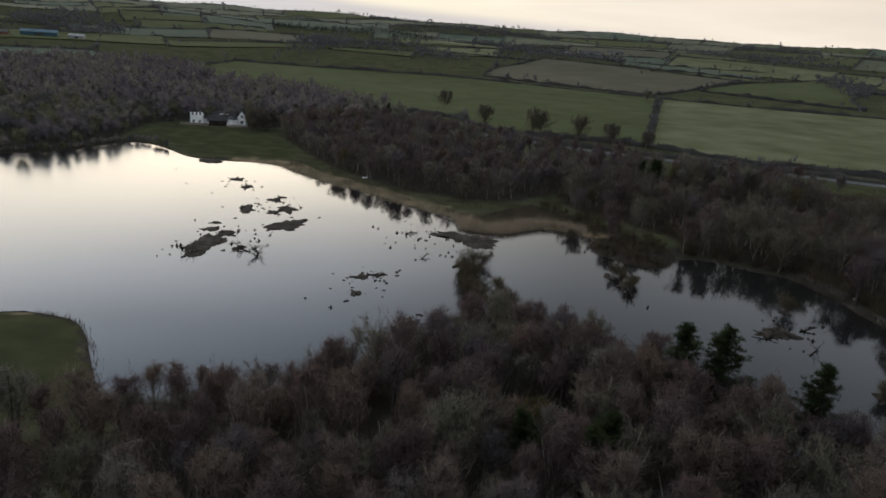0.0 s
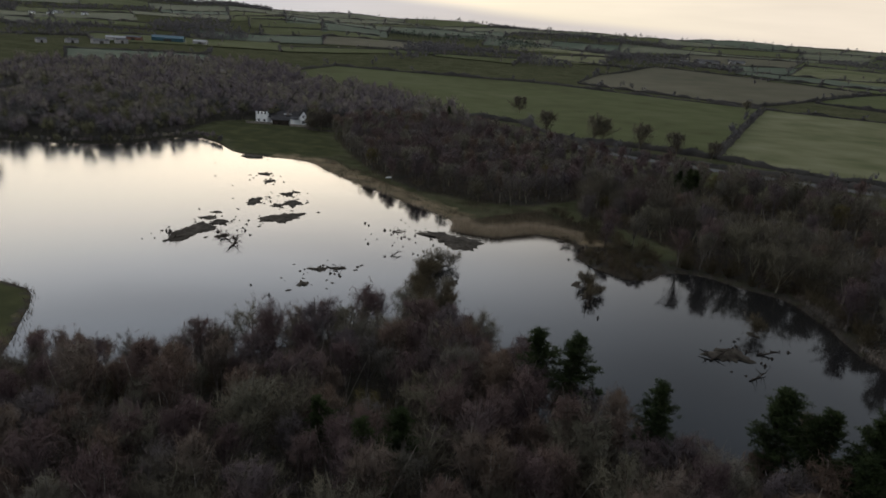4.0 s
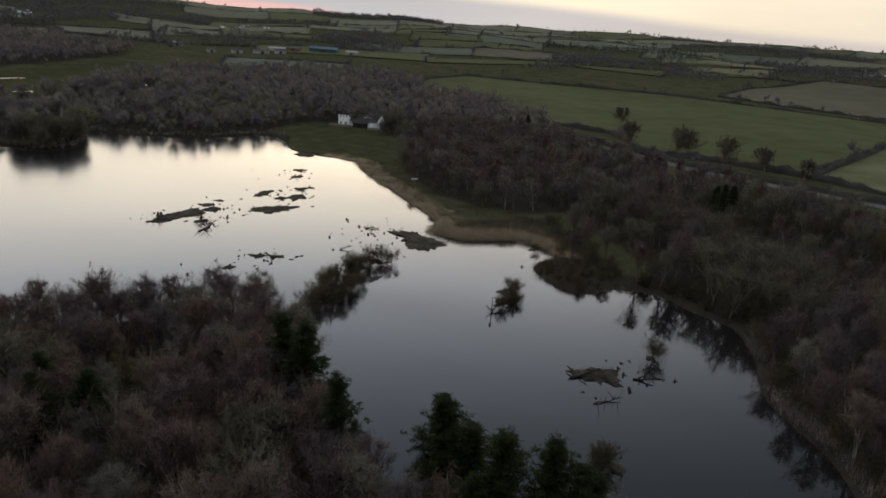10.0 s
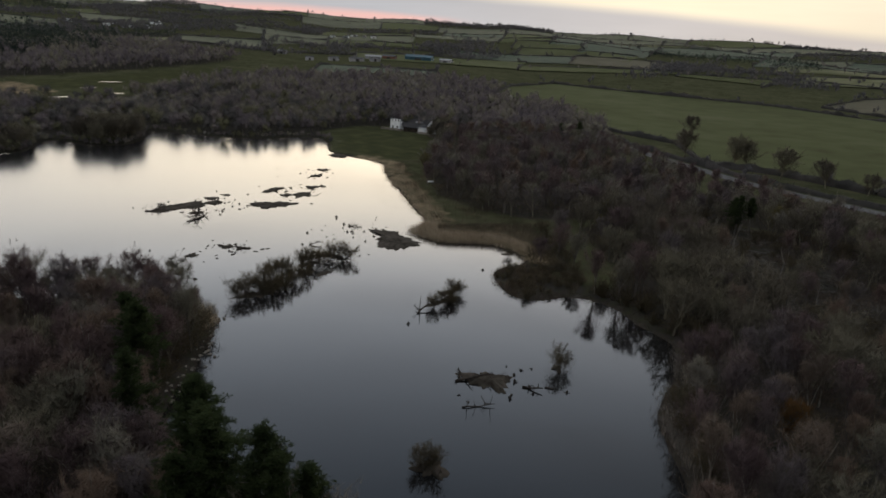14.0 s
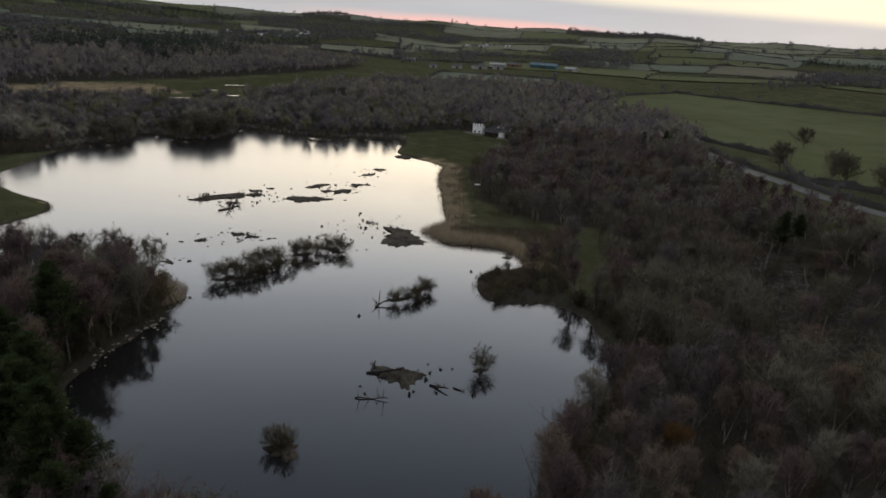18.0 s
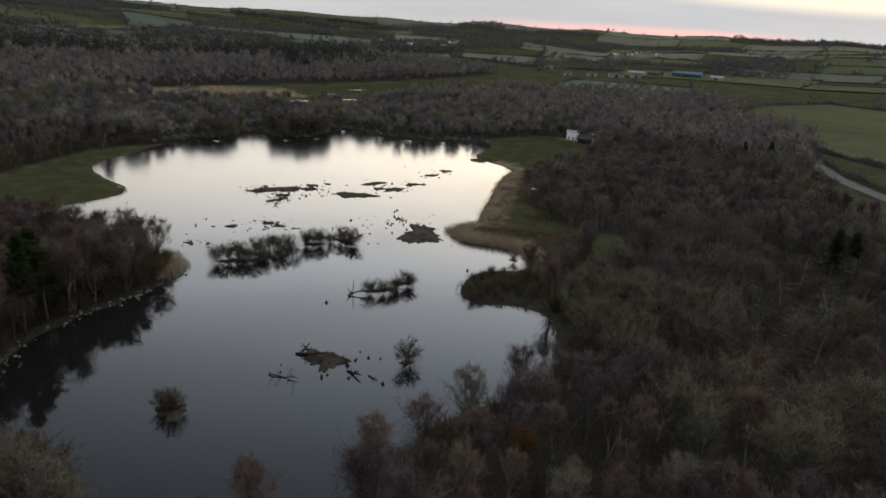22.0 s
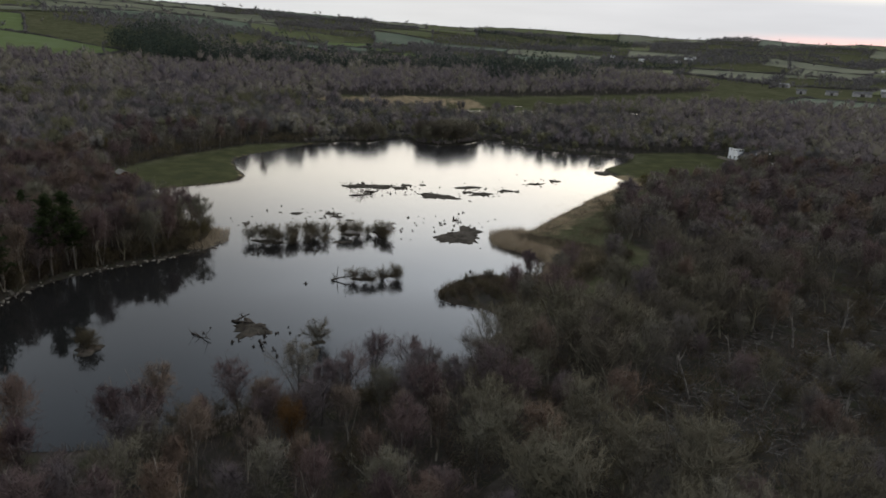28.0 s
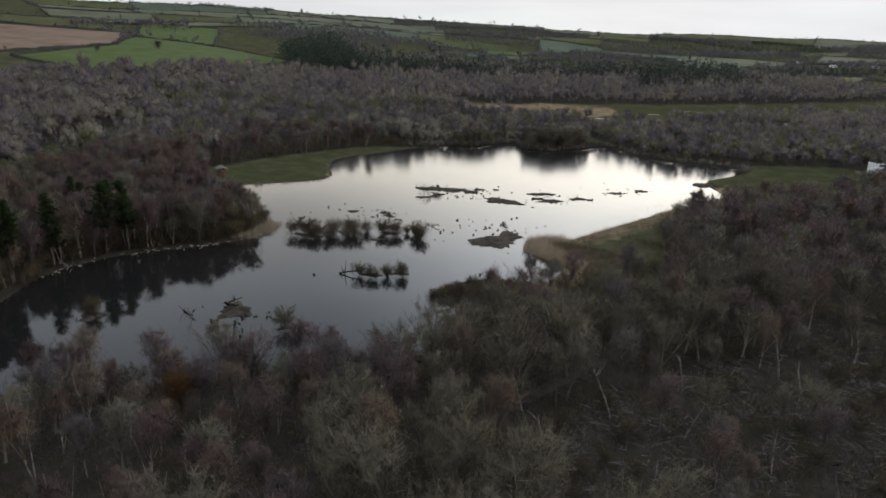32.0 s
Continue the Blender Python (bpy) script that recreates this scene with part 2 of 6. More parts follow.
sx_, rr_ = n_.new("ShaderNodeSeparateXYZ"), n_.new("ShaderNodeMapRange")
rr_.interpolation_type = "SMOOTHSTEP"
for k_, v_ in (("From Min", -20.0), ("From Max", -120.0), ("To Min", 0.045), ("To Max", 0.17)):
    rr_.inputs[k_].default_value = v_
l_.new(g_.outputs["Position"], sx_.inputs[0])
l_.new(sx_.outputs["X"], rr_.inputs["Value"])
l_.new(rr_.outputs[0], b_.inputs["Roughness"])

# The banks and the dead wood.
M_MUD = material("wet_mud", ((0.023, 0.018, 0.015), (0.045, 0.040, 0.032), (0.075, 0.062, 0.052)), 1.2, 0.95, 0.06, 3.0, spec=0.05)
M_BARK = material("grey_bark", ((0.056, 0.050, 0.046), (0.126, 0.114, 0.105), (0.194, 0.179, 0.158)), 3.0, 0.9, per_object=0.5)
M_OAKBARK = material("lichened_bark", ((0.083, 0.074, 0.059), (0.175, 0.162, 0.124), (0.281, 0.258, 0.193)), 2.0, 0.9, per_object=0.9)
M_BIRCH = material("birch_bark", ((0.075, 0.066, 0.056), (0.198, 0.179, 0.155), (0.291, 0.268, 0.235)), 1.6, 0.8, coarse=0.5)
M_DEAD = material("dead_wood", ((0.070, 0.059, 0.052), (0.154, 0.140, 0.126), (0.252, 0.231, 0.210)), 2.5, 0.85)
M_GREYWOOD = material("weathered_branches", ((0.046, 0.041, 0.038), (0.092, 0.084, 0.078), (0.155, 0.146, 0.135)), 1.5, 0.9, island=0.6)
M_DARKWOOD = material("wet_dark_wood", ((0.018, 0.015, 0.013), (0.04, 0.034, 0.03), (0.07, 0.06, 0.05)), 2.5, 0.8)
M_TWIG = material("bare_twigs", ((0.072, 0.055, 0.065), (0.124, 0.091, 0.087), (0.107, 0.091, 0.096), (0.138, 0.130, 0.096), (0.178, 0.158, 0.147)), 0.2, 0.95, island=0.12, per_object=2.2, thin=0.3)
M_TWIG_OAK = material("lichened_twigs", ((0.071, 0.060, 0.055), (0.102, 0.090, 0.072), (0.125, 0.114, 0.082), (0.160, 0.147, 0.117)), 0.2, 0.95, island=0.12, per_object=1.8, thin=0.3)
M_TWIG_BIRCH = material("birch_twigs", ((0.066, 0.048, 0.051), (0.107, 0.076, 0.075), (0.134, 0.098, 0.075), (0.150, 0.128, 0.112)), 0.2, 0.95, island=0.12, per_object=1.8, thin=0.3)
M_TWIG_WILLOW = material("willow_twigs", ((0.051, 0.043, 0.030), (0.085, 0.071, 0.045), (0.120, 0.098, 0.066)), 0.35, 0.95, island=0.35, per_object=0.8, thin=0.5)
M_TWIG_PALE = material("bleached_twigs", ((0.10, 0.088, 0.080), (0.16, 0.145, 0.132), (0.23, 0.21, 0.19)), 0.35, 0.95, island=0.3, thin=0.5)
M_BUD = material("budding_yellow_green", ((0.066, 0.057, 0.024), (0.099, 0.085, 0.038), (0.131, 0.102, 0.050)), 0.35, 0.95, island=0.4, per_object=0.5, thin=0.5)
M_ORANGE = material("rusty_leaves", ((0.078, 0.040, 0.016), (0.113, 0.062, 0.025), (0.135, 0.087, 0.041)), 0.35, 0.95, island=0.5, thin=0.5)
M_PINE = material("pine_needles", ((0.021, 0.030, 0.016), (0.038, 0.053, 0.024), (0.064, 0.081, 0.036)), 0.8, 0.8, island=0.5, thin=0.5)
M_REED = material("dry_reed", ((0.209, 0.161, 0.113), (0.348, 0.283, 0.203), (0.489, 0.403, 0.302)), 0.5, 0.9, island=0.5, thin=0.5)
M_WOODS = material("far_woodland", ((0.083, 0.077, 0.083), (0.130, 0.111, 0.119), (0.172, 0.148, 0.143), (0.180, 0.167, 0.121), (0.255, 0.235, 0.216)), 0.12, 0.95, island=0.1, coarse=0.25, thin=0.4, spec=0.05)
M_WOODS_PALE = material("far_grey_woodland", ((0.063, 0.060, 0.061), (0.096, 0.091, 0.087), (0.137, 0.129, 0.120)), 0.12, 0.95, island=0.1, coarse=0.25, thin=0.4, spec=0.05)
M_WOODS_OLIVE = material("far_olive_woodland", ((0.072, 0.070, 0.049), (0.113, 0.109, 0.067), (0.155, 0.148, 0.091)), 0.12, 0.95, island=0.1, coarse=0.25, thin=0.4, spec=0.05)
# A paler, greyer copy of the woods: haze coloured in for distant slopes.
M_WOODS_HAZED = material("haze_paled_woodland", ((0.088, 0.086, 0.090), (0.118, 0.112, 0.114), (0.150, 0.141, 0.136)), 0.05, 0.95, island=0.1, coarse=0.25, thin=0.4, spec=0.05)
M_CONIFER = material("far_conifers", ((0.019, 0.030, 0.026), (0.040, 0.053, 0.044), (0.065, 0.071, 0.055)), 0.12, 0.95, island=0.4, thin=0.5, spec=0.05)
M_HEDGE = material("hedge_twigs", ((0.045, 0.045, 0.045), (0.085, 0.081, 0.075), (0.116, 0.107, 0.104)), 0.15, 0.95, island=0.4, thin=0.5, spec=0.05)
M_PASTURE = material("green_pasture", ((0.051, 0.055, 0.026), (0.067, 0.077, 0.035), (0.083, 0.090, 0.049)), 0.06, 0.95, 0.03, 2.0, coarse=0.15, spec=0.01)
M_BRIGHT = material("bright_spring_grass", ((0.059, 0.078, 0.027), (0.076, 0.099, 0.039), (0.092, 0.116, 0.056)), 0.06, 0.95, coarse=0.15, spec=0.01)
M_ROUGH = material("pale_rough_grass", ((0.061, 0.070, 0.031), (0.101, 0.105, 0.055), (0.135, 0.135, 0.081)), 0.05, 0.95, coarse=0.4, spec=0.025)
# Olive pasture, its own colour shifted a little bluer in place of haze.
M_OLIVE = material("olive_pasture_hazed", ((0.039, 0.051, 0.038), (0.057, 0.075, 0.051), (0.075, 0.091, 0.066)), 0.03, 0.95, coarse=0.2, spec=0.05)
# Slope pasture paled and greyed to carry the haze of distance in its colour.
M_HAZED = material("haze_greyed_pasture", ((0.053, 0.058, 0.038), (0.079, 0.087, 0.055), (0.108, 0.112, 0.074)), 0.02, 0.95, coarse=0.2, spec=0.05)
M_FALLOW = material("dull_brown_fallow", ((0.055, 0.056, 0.035), (0.073, 0.069, 0.045), (0.090, 0.085, 0.058)), 0.04, 0.95, coarse=0.2, spec=0.05)
M_PLOUGH = material("ploughed_soil", ((0.121, 0.086, 0.061), (0.162, 0.116, 0.086), (0.193, 0.142, 0.107)), 0.05, 0.95, spec=0.025)
M_ROAD = material("worn_tarmac", ((0.048, 0.048, 0.048), (0.072, 0.072, 0.072), (0.091, 0.091, 0.089)), 0.6, 0.85, spec=0.25)
M_TRACK = material("dirt_track", ((0.030, 0.027, 0.023), (0.048, 0.043, 0.037), (0.072, 0.065, 0.057)), 0.6, 0.95)

M_WHITE = material("white_render", ((0.638, 0.658, 0.679), (0.761, 0.782, 0.802), (0.823, 0.844, 0.853)), 0.8, 0.85, spec=0.25)
M_SLATE = material("dark_slate", ((0.016, 0.016, 0.018), (0.027, 0.026, 0.028), (0.041, 0.038, 0.038)), 1.0, 0.6, spec=0.25)
M_TILE = material("dull_red_tile", ((0.10, 0.05, 0.04), (0.16, 0.08, 0.06), (0.20, 0.11, 0.085)), 1.0, 0.8, spec=0.25)
M_GLASS = material("window_glass", ((0.015, 0.018, 0.022), (0.03, 0.033, 0.038), (0.045, 0.05, 0.055)), 1.0, 0.08, spec=0.6)
M_BLUE = material("blue_sheet_metal", ((0.020, 0.058, 0.081), (0.030, 0.081, 0.112), (0.040, 0.101, 0.135)), 0.3, 0.55, spec=0.25)
M_SHEET = material("pale_sheet_metal", ((0.196, 0.201, 0.211), (0.269, 0.274, 0.284), (0.323, 0.328, 0.333)), 0.3, 0.6, spec=0.25)
M_STONE = material("pale_stone", ((0.112, 0.101, 0.087), (0.210, 0.193, 0.168), (0.294, 0.273, 0.245)), 1.5, 0.9, 0.03, 6.0, per_object=0.6)
M_FELT = material("weathered_roof_felt", ((0.14, 0.14, 0.13), (0.20, 0.195, 0.18), (0.26, 0.25, 0.235)), 1.0, 0.85)
M_BOARD = material("brown_boards", ((0.10, 0.055, 0.030), (0.17, 0.10, 0.06), (0.23, 0.15, 0.095)), 2.0, 0.85)
M_BRAMBLE = material("bramble_stems", ((0.044, 0.034, 0.028), (0.083, 0.064, 0.049), (0.129, 0.105, 0.070)), 0.3, 0.95, island=0.5, coarse=0.3, thin=0.5)
M_SEDGE = material("brown_sedge", ((0.058, 0.047, 0.034), (0.101, 0.082, 0.060), (0.150, 0.124, 0.091)), 0.5, 0.95, island=0.5, thin=0.5)
M_PALEREED = material("bleached_stems", ((0.16, 0.135, 0.115), (0.25, 0.21, 0.18), (0.33, 0.285, 0.245)), 0.5, 0.9, island=0.6)

# The ground: rough grass, leaf litter, lush grass and tan marsh by the zones of the plan.
M_GROUND = material("ground_cover", ((0.038, 0.041, 0.022), (0.058, 0.061, 0.034), (0.080, 0.076, 0.046)), 0.25, 0.95, 0.12, 0.8)
n_, l_ = M_GROUND.node_tree.nodes, M_GROUND.node_tree.links
b_ = n_["Principled BSDF"]
last_ = b_.inputs["Base Color"].links[0].from_socket
g_ = n_.new("ShaderNodeNewGeometry")
for zone, (lo, hi), s_ in (("litter", ((0.018, 0.017, 0.015), (0.045, 0.041, 0.036)), 0.5), ("lush", ((0.030, 0.034, 0.018), (0.062, 0.064, 0.032)), 0.15), ("tan", ((0.106, 0.085, 0.056), (0.250, 0.194, 0.125)), 0.2), ("mud", ((0.025, 0.022, 0.020), (0.063, 0.056, 0.048)), 0.6)):
    at_ = n_.new("ShaderNodeAttribute")
    at_.attribute_name = zone
    tx = n_.new("ShaderNodeTexNoise")
    tx.inputs["Scale"].default_value, tx.inputs["Detail"].default_value = s_, 5.0
    l_.new(g_.outputs["Position"], tx.inputs["Vector"])
    rp = n_.new("ShaderNodeValToRGB")
    rp.color_ramp.elements[0].color, rp.color_ramp.elements[1].color = (*lo, 1), (*hi, 1)
    rp.color_ramp.elements[0].position, rp.color_ramp.elements[1].position = 0.32, 0.68
    l_.new(tx.outputs[0], rp.inputs[0])
    # The noise frays the zone's edge.
    ad = n_.new("ShaderNodeMath")
    ad.operation = "MULTIPLY_ADD"
    ad.inputs[1].default_value = 0.6
    l_.new(tx.outputs[0], ad.inputs[0])
    l_.new(at_.outputs["Fac"], ad.inputs[2])
    st = n_.new("ShaderNodeMapRange")
    st.inputs["From Min"].default_value, st.inputs["From Max"].default_value = 0.68, 0.95
    l_.new(ad.outputs[0], st.inputs["Value"])
    mx = n_.new("ShaderNodeMix")
    mx.data_type = "RGBA"
    l_.new(st.outputs[0], mx.inputs["Factor"])
    l_.new(last_, mx.inputs[6])
    l_.new(rp.outputs[0], mx.inputs[7])
    last_ = mx.outputs[2]
l_.new(last_, b_.inputs["Base Color"])


# ---- helpers of the build ----
rng = np.random.default_rng(7)


def smooth(a, b, x):
    t = np.clip((np.asarray(x, float) - a) / (b - a), 0, 1)
    return t * t * (3 - 2 * t)


def fast_mesh(name, verts, faces, mat, shade=False, normals=None):
    """A mesh from arrays: verts n x 3, faces m x 3 or m x 4."""
    verts, faces = np.asarray(verts, np.float32), np.asarray(faces, np.int32)
    me = bpy.data.meshes.new(name)
    k = faces.shape[1]
    me.vertices.add(len(verts))
    me.vertices.foreach_set("co", verts.ravel())
    me.loops.add(faces.size)
    me.loops.foreach_set("vertex_index", faces.ravel())
    me.polygons.add(len(faces))
    me.polygons.foreach_set("loop_start", np.arange(0, faces.size, k, dtype=np.int32))
    if shade:
        me.polygons.foreach_set("use_smooth", np.ones(len(faces), bool))
    me.materials.append(mat)
    me.update(calc_edges=True)
    if normals is not None:
        me.polygons.foreach_set("use_smooth", np.ones(len(faces), bool))
        me.normals_split_custom_set_from_vertices(normals)
    return me


def bm_mesh(name, bm, mat, shade=False):
    me = bpy.data.meshes.new(name)
    bm.to_mesh(me)
    bm.free()
    me.materials.append(mat)
    if shade:
        me.polygons.foreach_set("use_smooth", np.ones(len(me.polygons), bool))
    return me


def part(name, data, parent, label="", m=None):
    """Links a mesh as one part under a thing."""
    ob = new(name, data)
    ob.parent = parent
    if m is not None:
        ob.matrix_basis = m
    return tagged(ob, label)


def thing(name, x, y, z, label, category, group="", turn=0.0, size=1.0):
    ob = new(name)
    ob.empty_display_size = 0.2
    ob.matrix_basis = Matrix.LocRotScale((x, y, z), Euler((0, 0, turn)), (size, size, size))
    return tagged(ob, label, category, group)


def box(bm, x0, y0, z0, x1, y1, z1, bevel=0.0):
    got = bmesh.ops.create_cube(bm, size=1.0, matrix=Matrix.LocRotScale(((x0 + x1) / 2, (y0 + y1) / 2, (z0 + z1) / 2), None, (abs(x1 - x0), abs(y1 - y0), abs(z1 - z0))))
    if bevel:
        bmesh.ops.bevel(bm, geom=list({e for v in got["verts"] for e in v.link_edges}), offset=bevel, segments=1, affect="EDGES")


def chaikin(pts, rounds=2):
    p = np.array(pts, float)
    for _ in range(rounds):
        q = np.roll(p, -1, 0)
        p = np.stack([0.75 * p + 0.25 * q, 0.25 * p + 0.75 * q], 1).reshape(-1, 2)
    return p


def inside(poly, x, y):
    poly = np.asarray(poly, float)
    x, y = np.asarray(x, float), np.asarray(y, float)
    res = np.zeros(x.shape, bool)
    a, b = poly, np.roll(poly, -1, 0)
    for (x0, y0), (x1, y1) in zip(a, b):
        if y0 != y1:
            res ^= ((y0 > y) != (y1 > y)) & (x < (x1 - x0) * (y - y0) / (y1 - y0) + x0)
    return res


def edge_distance(poly, x, y):
    """Metres to the polygon's edge, negative inside."""
    poly = np.asarray(poly, float)
    x, y = np.asarray(x, float), np.asarray(y, float)
    best = np.full(x.shape, 1e9)
    for (x0, y0), (x1, y1) in zip(poly, np.roll(poly, -1, 0)):
        dx, dy = x1 - x0, y1 - y0
        t = np.clip(((x - x0) * dx + (y - y0) * dy) / (dx * dx + dy * dy + 1e-9), 0, 1)
        best = np.minimum(best, (x - x0 - t * dx) ** 2 + (y - y0 - t * dy) ** 2)
    d = np.sqrt(best)
    return np.where(inside(poly, x, y), -d, d)


# ---- the plan, in metres ----
SHORE_WEST = [(-39, 74), (-46, 88), (-53, 99), (-64, 101), (-79, 96), (-98, 94), (-119, 112), (-135, 124), (-142, 139), (-140, 146), (-147, 154), (-159, 161), (-155, 168),
                (-141, 168), (-134, 178), (-140, 190), (-152, 200), (-164, 209), (-132, 219), (-119, 232), (-113, 257), (-97, 249), (-82, 231), (-69, 231), (-54, 232), (-45, 221),
                ]
SHORE_EAST = [(-36, 211), (-21, 199), (-7, 186), (7, 174), (8, 166), (17, 163), (28, 172), (39, 168), (41, 162), (37, 156), (41, 148), (51, 142), (57, 152),
                (66, 152), (73, 146), (80, 143), (83, 130), (84, 117), (89, 110), (94, 100), (94, 88), (84, 76), (66, 71), (54, 69), (43, 72), (35, 77), (25, 92), (15, 102), (2, 99), (-8, 89), (-17, 81), (-28, 78)]
LAKE = chaikin(SHORE_WEST + SHORE_EAST)
LAKE = LAKE + np.array([(0.9 * noise.noise((p[0] / 6, p[1] / 6, 1.0)), 0.9 * noise.noise((p[0] / 6, p[1] / 6, 9.0))) for p in LAKE])
WOOD_SOUTH = [(-62, 52), (-44, 64), (-36, 68), (-27, 73), (-17, 76), (-7, 84), (1, 93), (6, 97), (12, 97), (24, 91), (34, 76), (43, 70.5), (54, 67.5), (66, 69.5), (84, 74), (90, 62), (70, 22), (20, 6), (-90, 6), (-170, 20), (-120, 50)]
WOOD_EAST = [(85, 117), (84, 131), (82, 144), (74, 148), (66, 154), (58, 156), (61, 166), (53, 177), (45, 186), (37, 197), (38, 210), (60, 235), (150, 240), (190, 225), (210, 120), (150, 60), (92, 62), (86, 75), (96, 88), (96, 100), (90, 111)]
WOOD_NORTH = [(-46, 248), (-30, 222), (-10, 200), (10, 194), (26, 196), (38, 210), (60, 235), (150, 232), (90, 254), (44, 278), (10, 312), (-14, 346), (-60, 330), (-64, 285)]
WOOD_FAR = [(-117, 262), (-121, 232), (-134, 222), (-164, 212), (-200, 200), (-255, 240), (-300, 330), (-330, 440), (-250, 560), (-190, 560), (-150, 480), (-80, 460), (-40, 395), (-10, 352), (-60, 330), (-68, 305), (-112, 306), (-120, 292)]
WOOD_WEST = [(-164, 150), (-146, 138), (-137, 121), (-122, 98), (-92, 75), (-62, 60), (-62, 52), (-120, 45), (-260, -60), (-420, -60), (-430, 20), (-400, 70), (-320, 100), (-270, 150), (-258, 240), (-200, 202), (-160, 200), (-150, 186), (-162, 172)]
MEADOW_HOUSE = [(-118, 292), (-107, 302), (-75, 298), (-60, 277), (-46, 246), (-52, 236), (-69, 236), (-86, 236), (-97, 254), (-114, 264)]
MEADOW_WEST = [(-36, 70), (-44, 90), (-54, 102), (-78, 99), (-98, 97), (-132, 124), (-120, 97), (-90, 76), (-62, 62)]
CLEARING = [(30, 200), (37, 197), (46, 185), (54, 176), (61, 165), (57, 160), (50, 170), (42, 180), (33, 191)]
SCRUB = [(41, 164), (56, 157), (56, 161), (48, 172), (40, 182), (31, 192), (27, 193), (36, 178), (40, 171)]
STRIP_ROAD = [(52, 288), (94, 272), (152, 229), (200, 215), (215, 240), (172, 253), (110, 275), (62, 298)]
MARSH = [(-318, 115), (-272, 150), (-262, 200), (-290, 240), (-345, 243), (-352, 190)]
MARSH_STRIP = [(-290, 240), (-345, 243), (-415, 428), (-372, 440), (-320, 330)]
CLEARING_WEST = [(-170, -18), (-137, -24), (-74, -16), (-40, -14), (-50, -2), (-120, 0), (-160, -6)]
WOOD_SOUTHWEST = [(-430, -80), (-350, -100), (-300, -170), (-160, -120), (-60, -80), (30, -50), (40, 4), (-90, 4), (-172, 18), (-122, 44), (-262, -62), (-420, -62)]
WOOD_BEYOND = [(-362, 252), (-326, 108), (-408, 66), (-432, 16), (-520, -10), (-700, 120), (-720, 330), (-600, 520), (-470, 520), (-425, 440)]
SPIT = [(41, 148), (37.5, 156), (41, 163), (56, 157), (57, 152), (51, 142.5)]
SWAMP = [(48, 215), (55, 248), (105, 200), (125, 180), (112, 160), (95, 160), (80, 178), (66, 205)]
REEDBED = [(8.5, 167), (10, 174), (17, 182), (27, 192), (38, 178), (38, 170), (28, 173.5), (18, 164.5)]


def relief(x, y):
    """The land's height without the lake: a shallow bowl that rises to ridges all round."""
    x, y = np.asarray(x, float), np.asarray(y, float)
    dx, dy = x + 30, y - 160
    r, az = np.hypot(dx, dy), np.degrees(np.arctan2(dx, dy))
    h = np.interp(r, [0, 150, 260, 400, 700, 1200, 2000, 2600, 4800], [0.5, 1.0, 2.5, 5.5, 15, 40, 74, 76, 60])
    valley = smooth(-85, -65, az) * (1 - smooth(-45, -25, az))
    h = h - valley * np.interp(r, [300, 700, 1300, 2200, 3000], [0, 3, 10, -8, -4])
    back = smooth(180, 130, np.abs(az))
    h = h + smooth(-88, -108, az) * back * np.interp(r, [220, 420, 600, 900, 1500], [0, 8, 20, 20, 0])
    h = h + smooth(-60, -122, az) * back * np.interp(r, [600, 900, 1500, 2400], [0, 8, 43, 40])
    return h + (np.sin(x / 173 + 1) * np.cos(y / 141) + 0.6 * np.sin(x / 61 + y / 83)) * np.clip((r - 250) / 600, 0, 1.6) * 3.0


def ground_z(x, y):
    x, y = np.atleast_1d(np.asarray(x, float)), np.atleast_1d(np.asarray(y, float))
    d = np.full(x.shape, 60.0)
    near = (x > -230) & (x < 160) & (y > 0) & (y < 330)
    d[near] = edge_distance(LAKE, x[near], y[near])
    bank = np.interp(d, [-6, -1, 0, 1.5, 6, 25], [-1.2, -0.35, -0.02, 0.28, 0.5, 1.0])
    return np.where(d < 25, np.minimum(bank, np.maximum(relief(x, y), bank * (d < 6))), relief(x, y))


# ---- ground ----
def steps(lo, hi, far):
    core = list(np.arange(lo, hi + 0.1, 2.2))
    for sign in (1, -1):
        p, s = (core[-1], 2.2) if sign > 0 else (core[0], 2.2)
        out = []
        while abs(p) < far:
            s = min(s * 1.12, 14.0) if abs(p) < 950 else s * 1.15
            p += sign * s
            out.append(p)
        core = core + out if sign > 0 else out[::-1] + core
    return np.array(core)


gx, gy = steps(-200, 190, 4700), steps(20, 300, 4700)
GX, GY = np.meshgrid(gx, gy)
GZ = ground_z(GX.ravel(), GY.ravel())
gi = np.arange(GX.size).reshape(GX.shape)
quads = np.stack([gi[:-1, :-1], gi[:-1, 1:], gi[1:, 1:], gi[1:, :-1]], -1).reshape(-1, 4)
ground_me = fast_mesh("ground", np.stack([GX.ravel(), GY.ravel(), GZ], -1), quads, M_GROUND, True)


def zone_values(polys, soft=5.0):
    v = np.zeros(GX.size)
    for poly in polys:
        poly = np.array(poly, float)
        near = (GX.ravel() > poly[:, 0].min() - 20) & (GX.ravel() < poly[:, 0].max() + 20) & (GY.ravel() > poly[:, 1].min() - 20) & (GY.ravel() < poly[:, 1].max() + 20)
        v[near] = np.maximum(v[near], 0.65 * (1 - smooth(-soft, soft, edge_distance(poly, GX.ravel()[near], GY.ravel()[near]))))
    return v


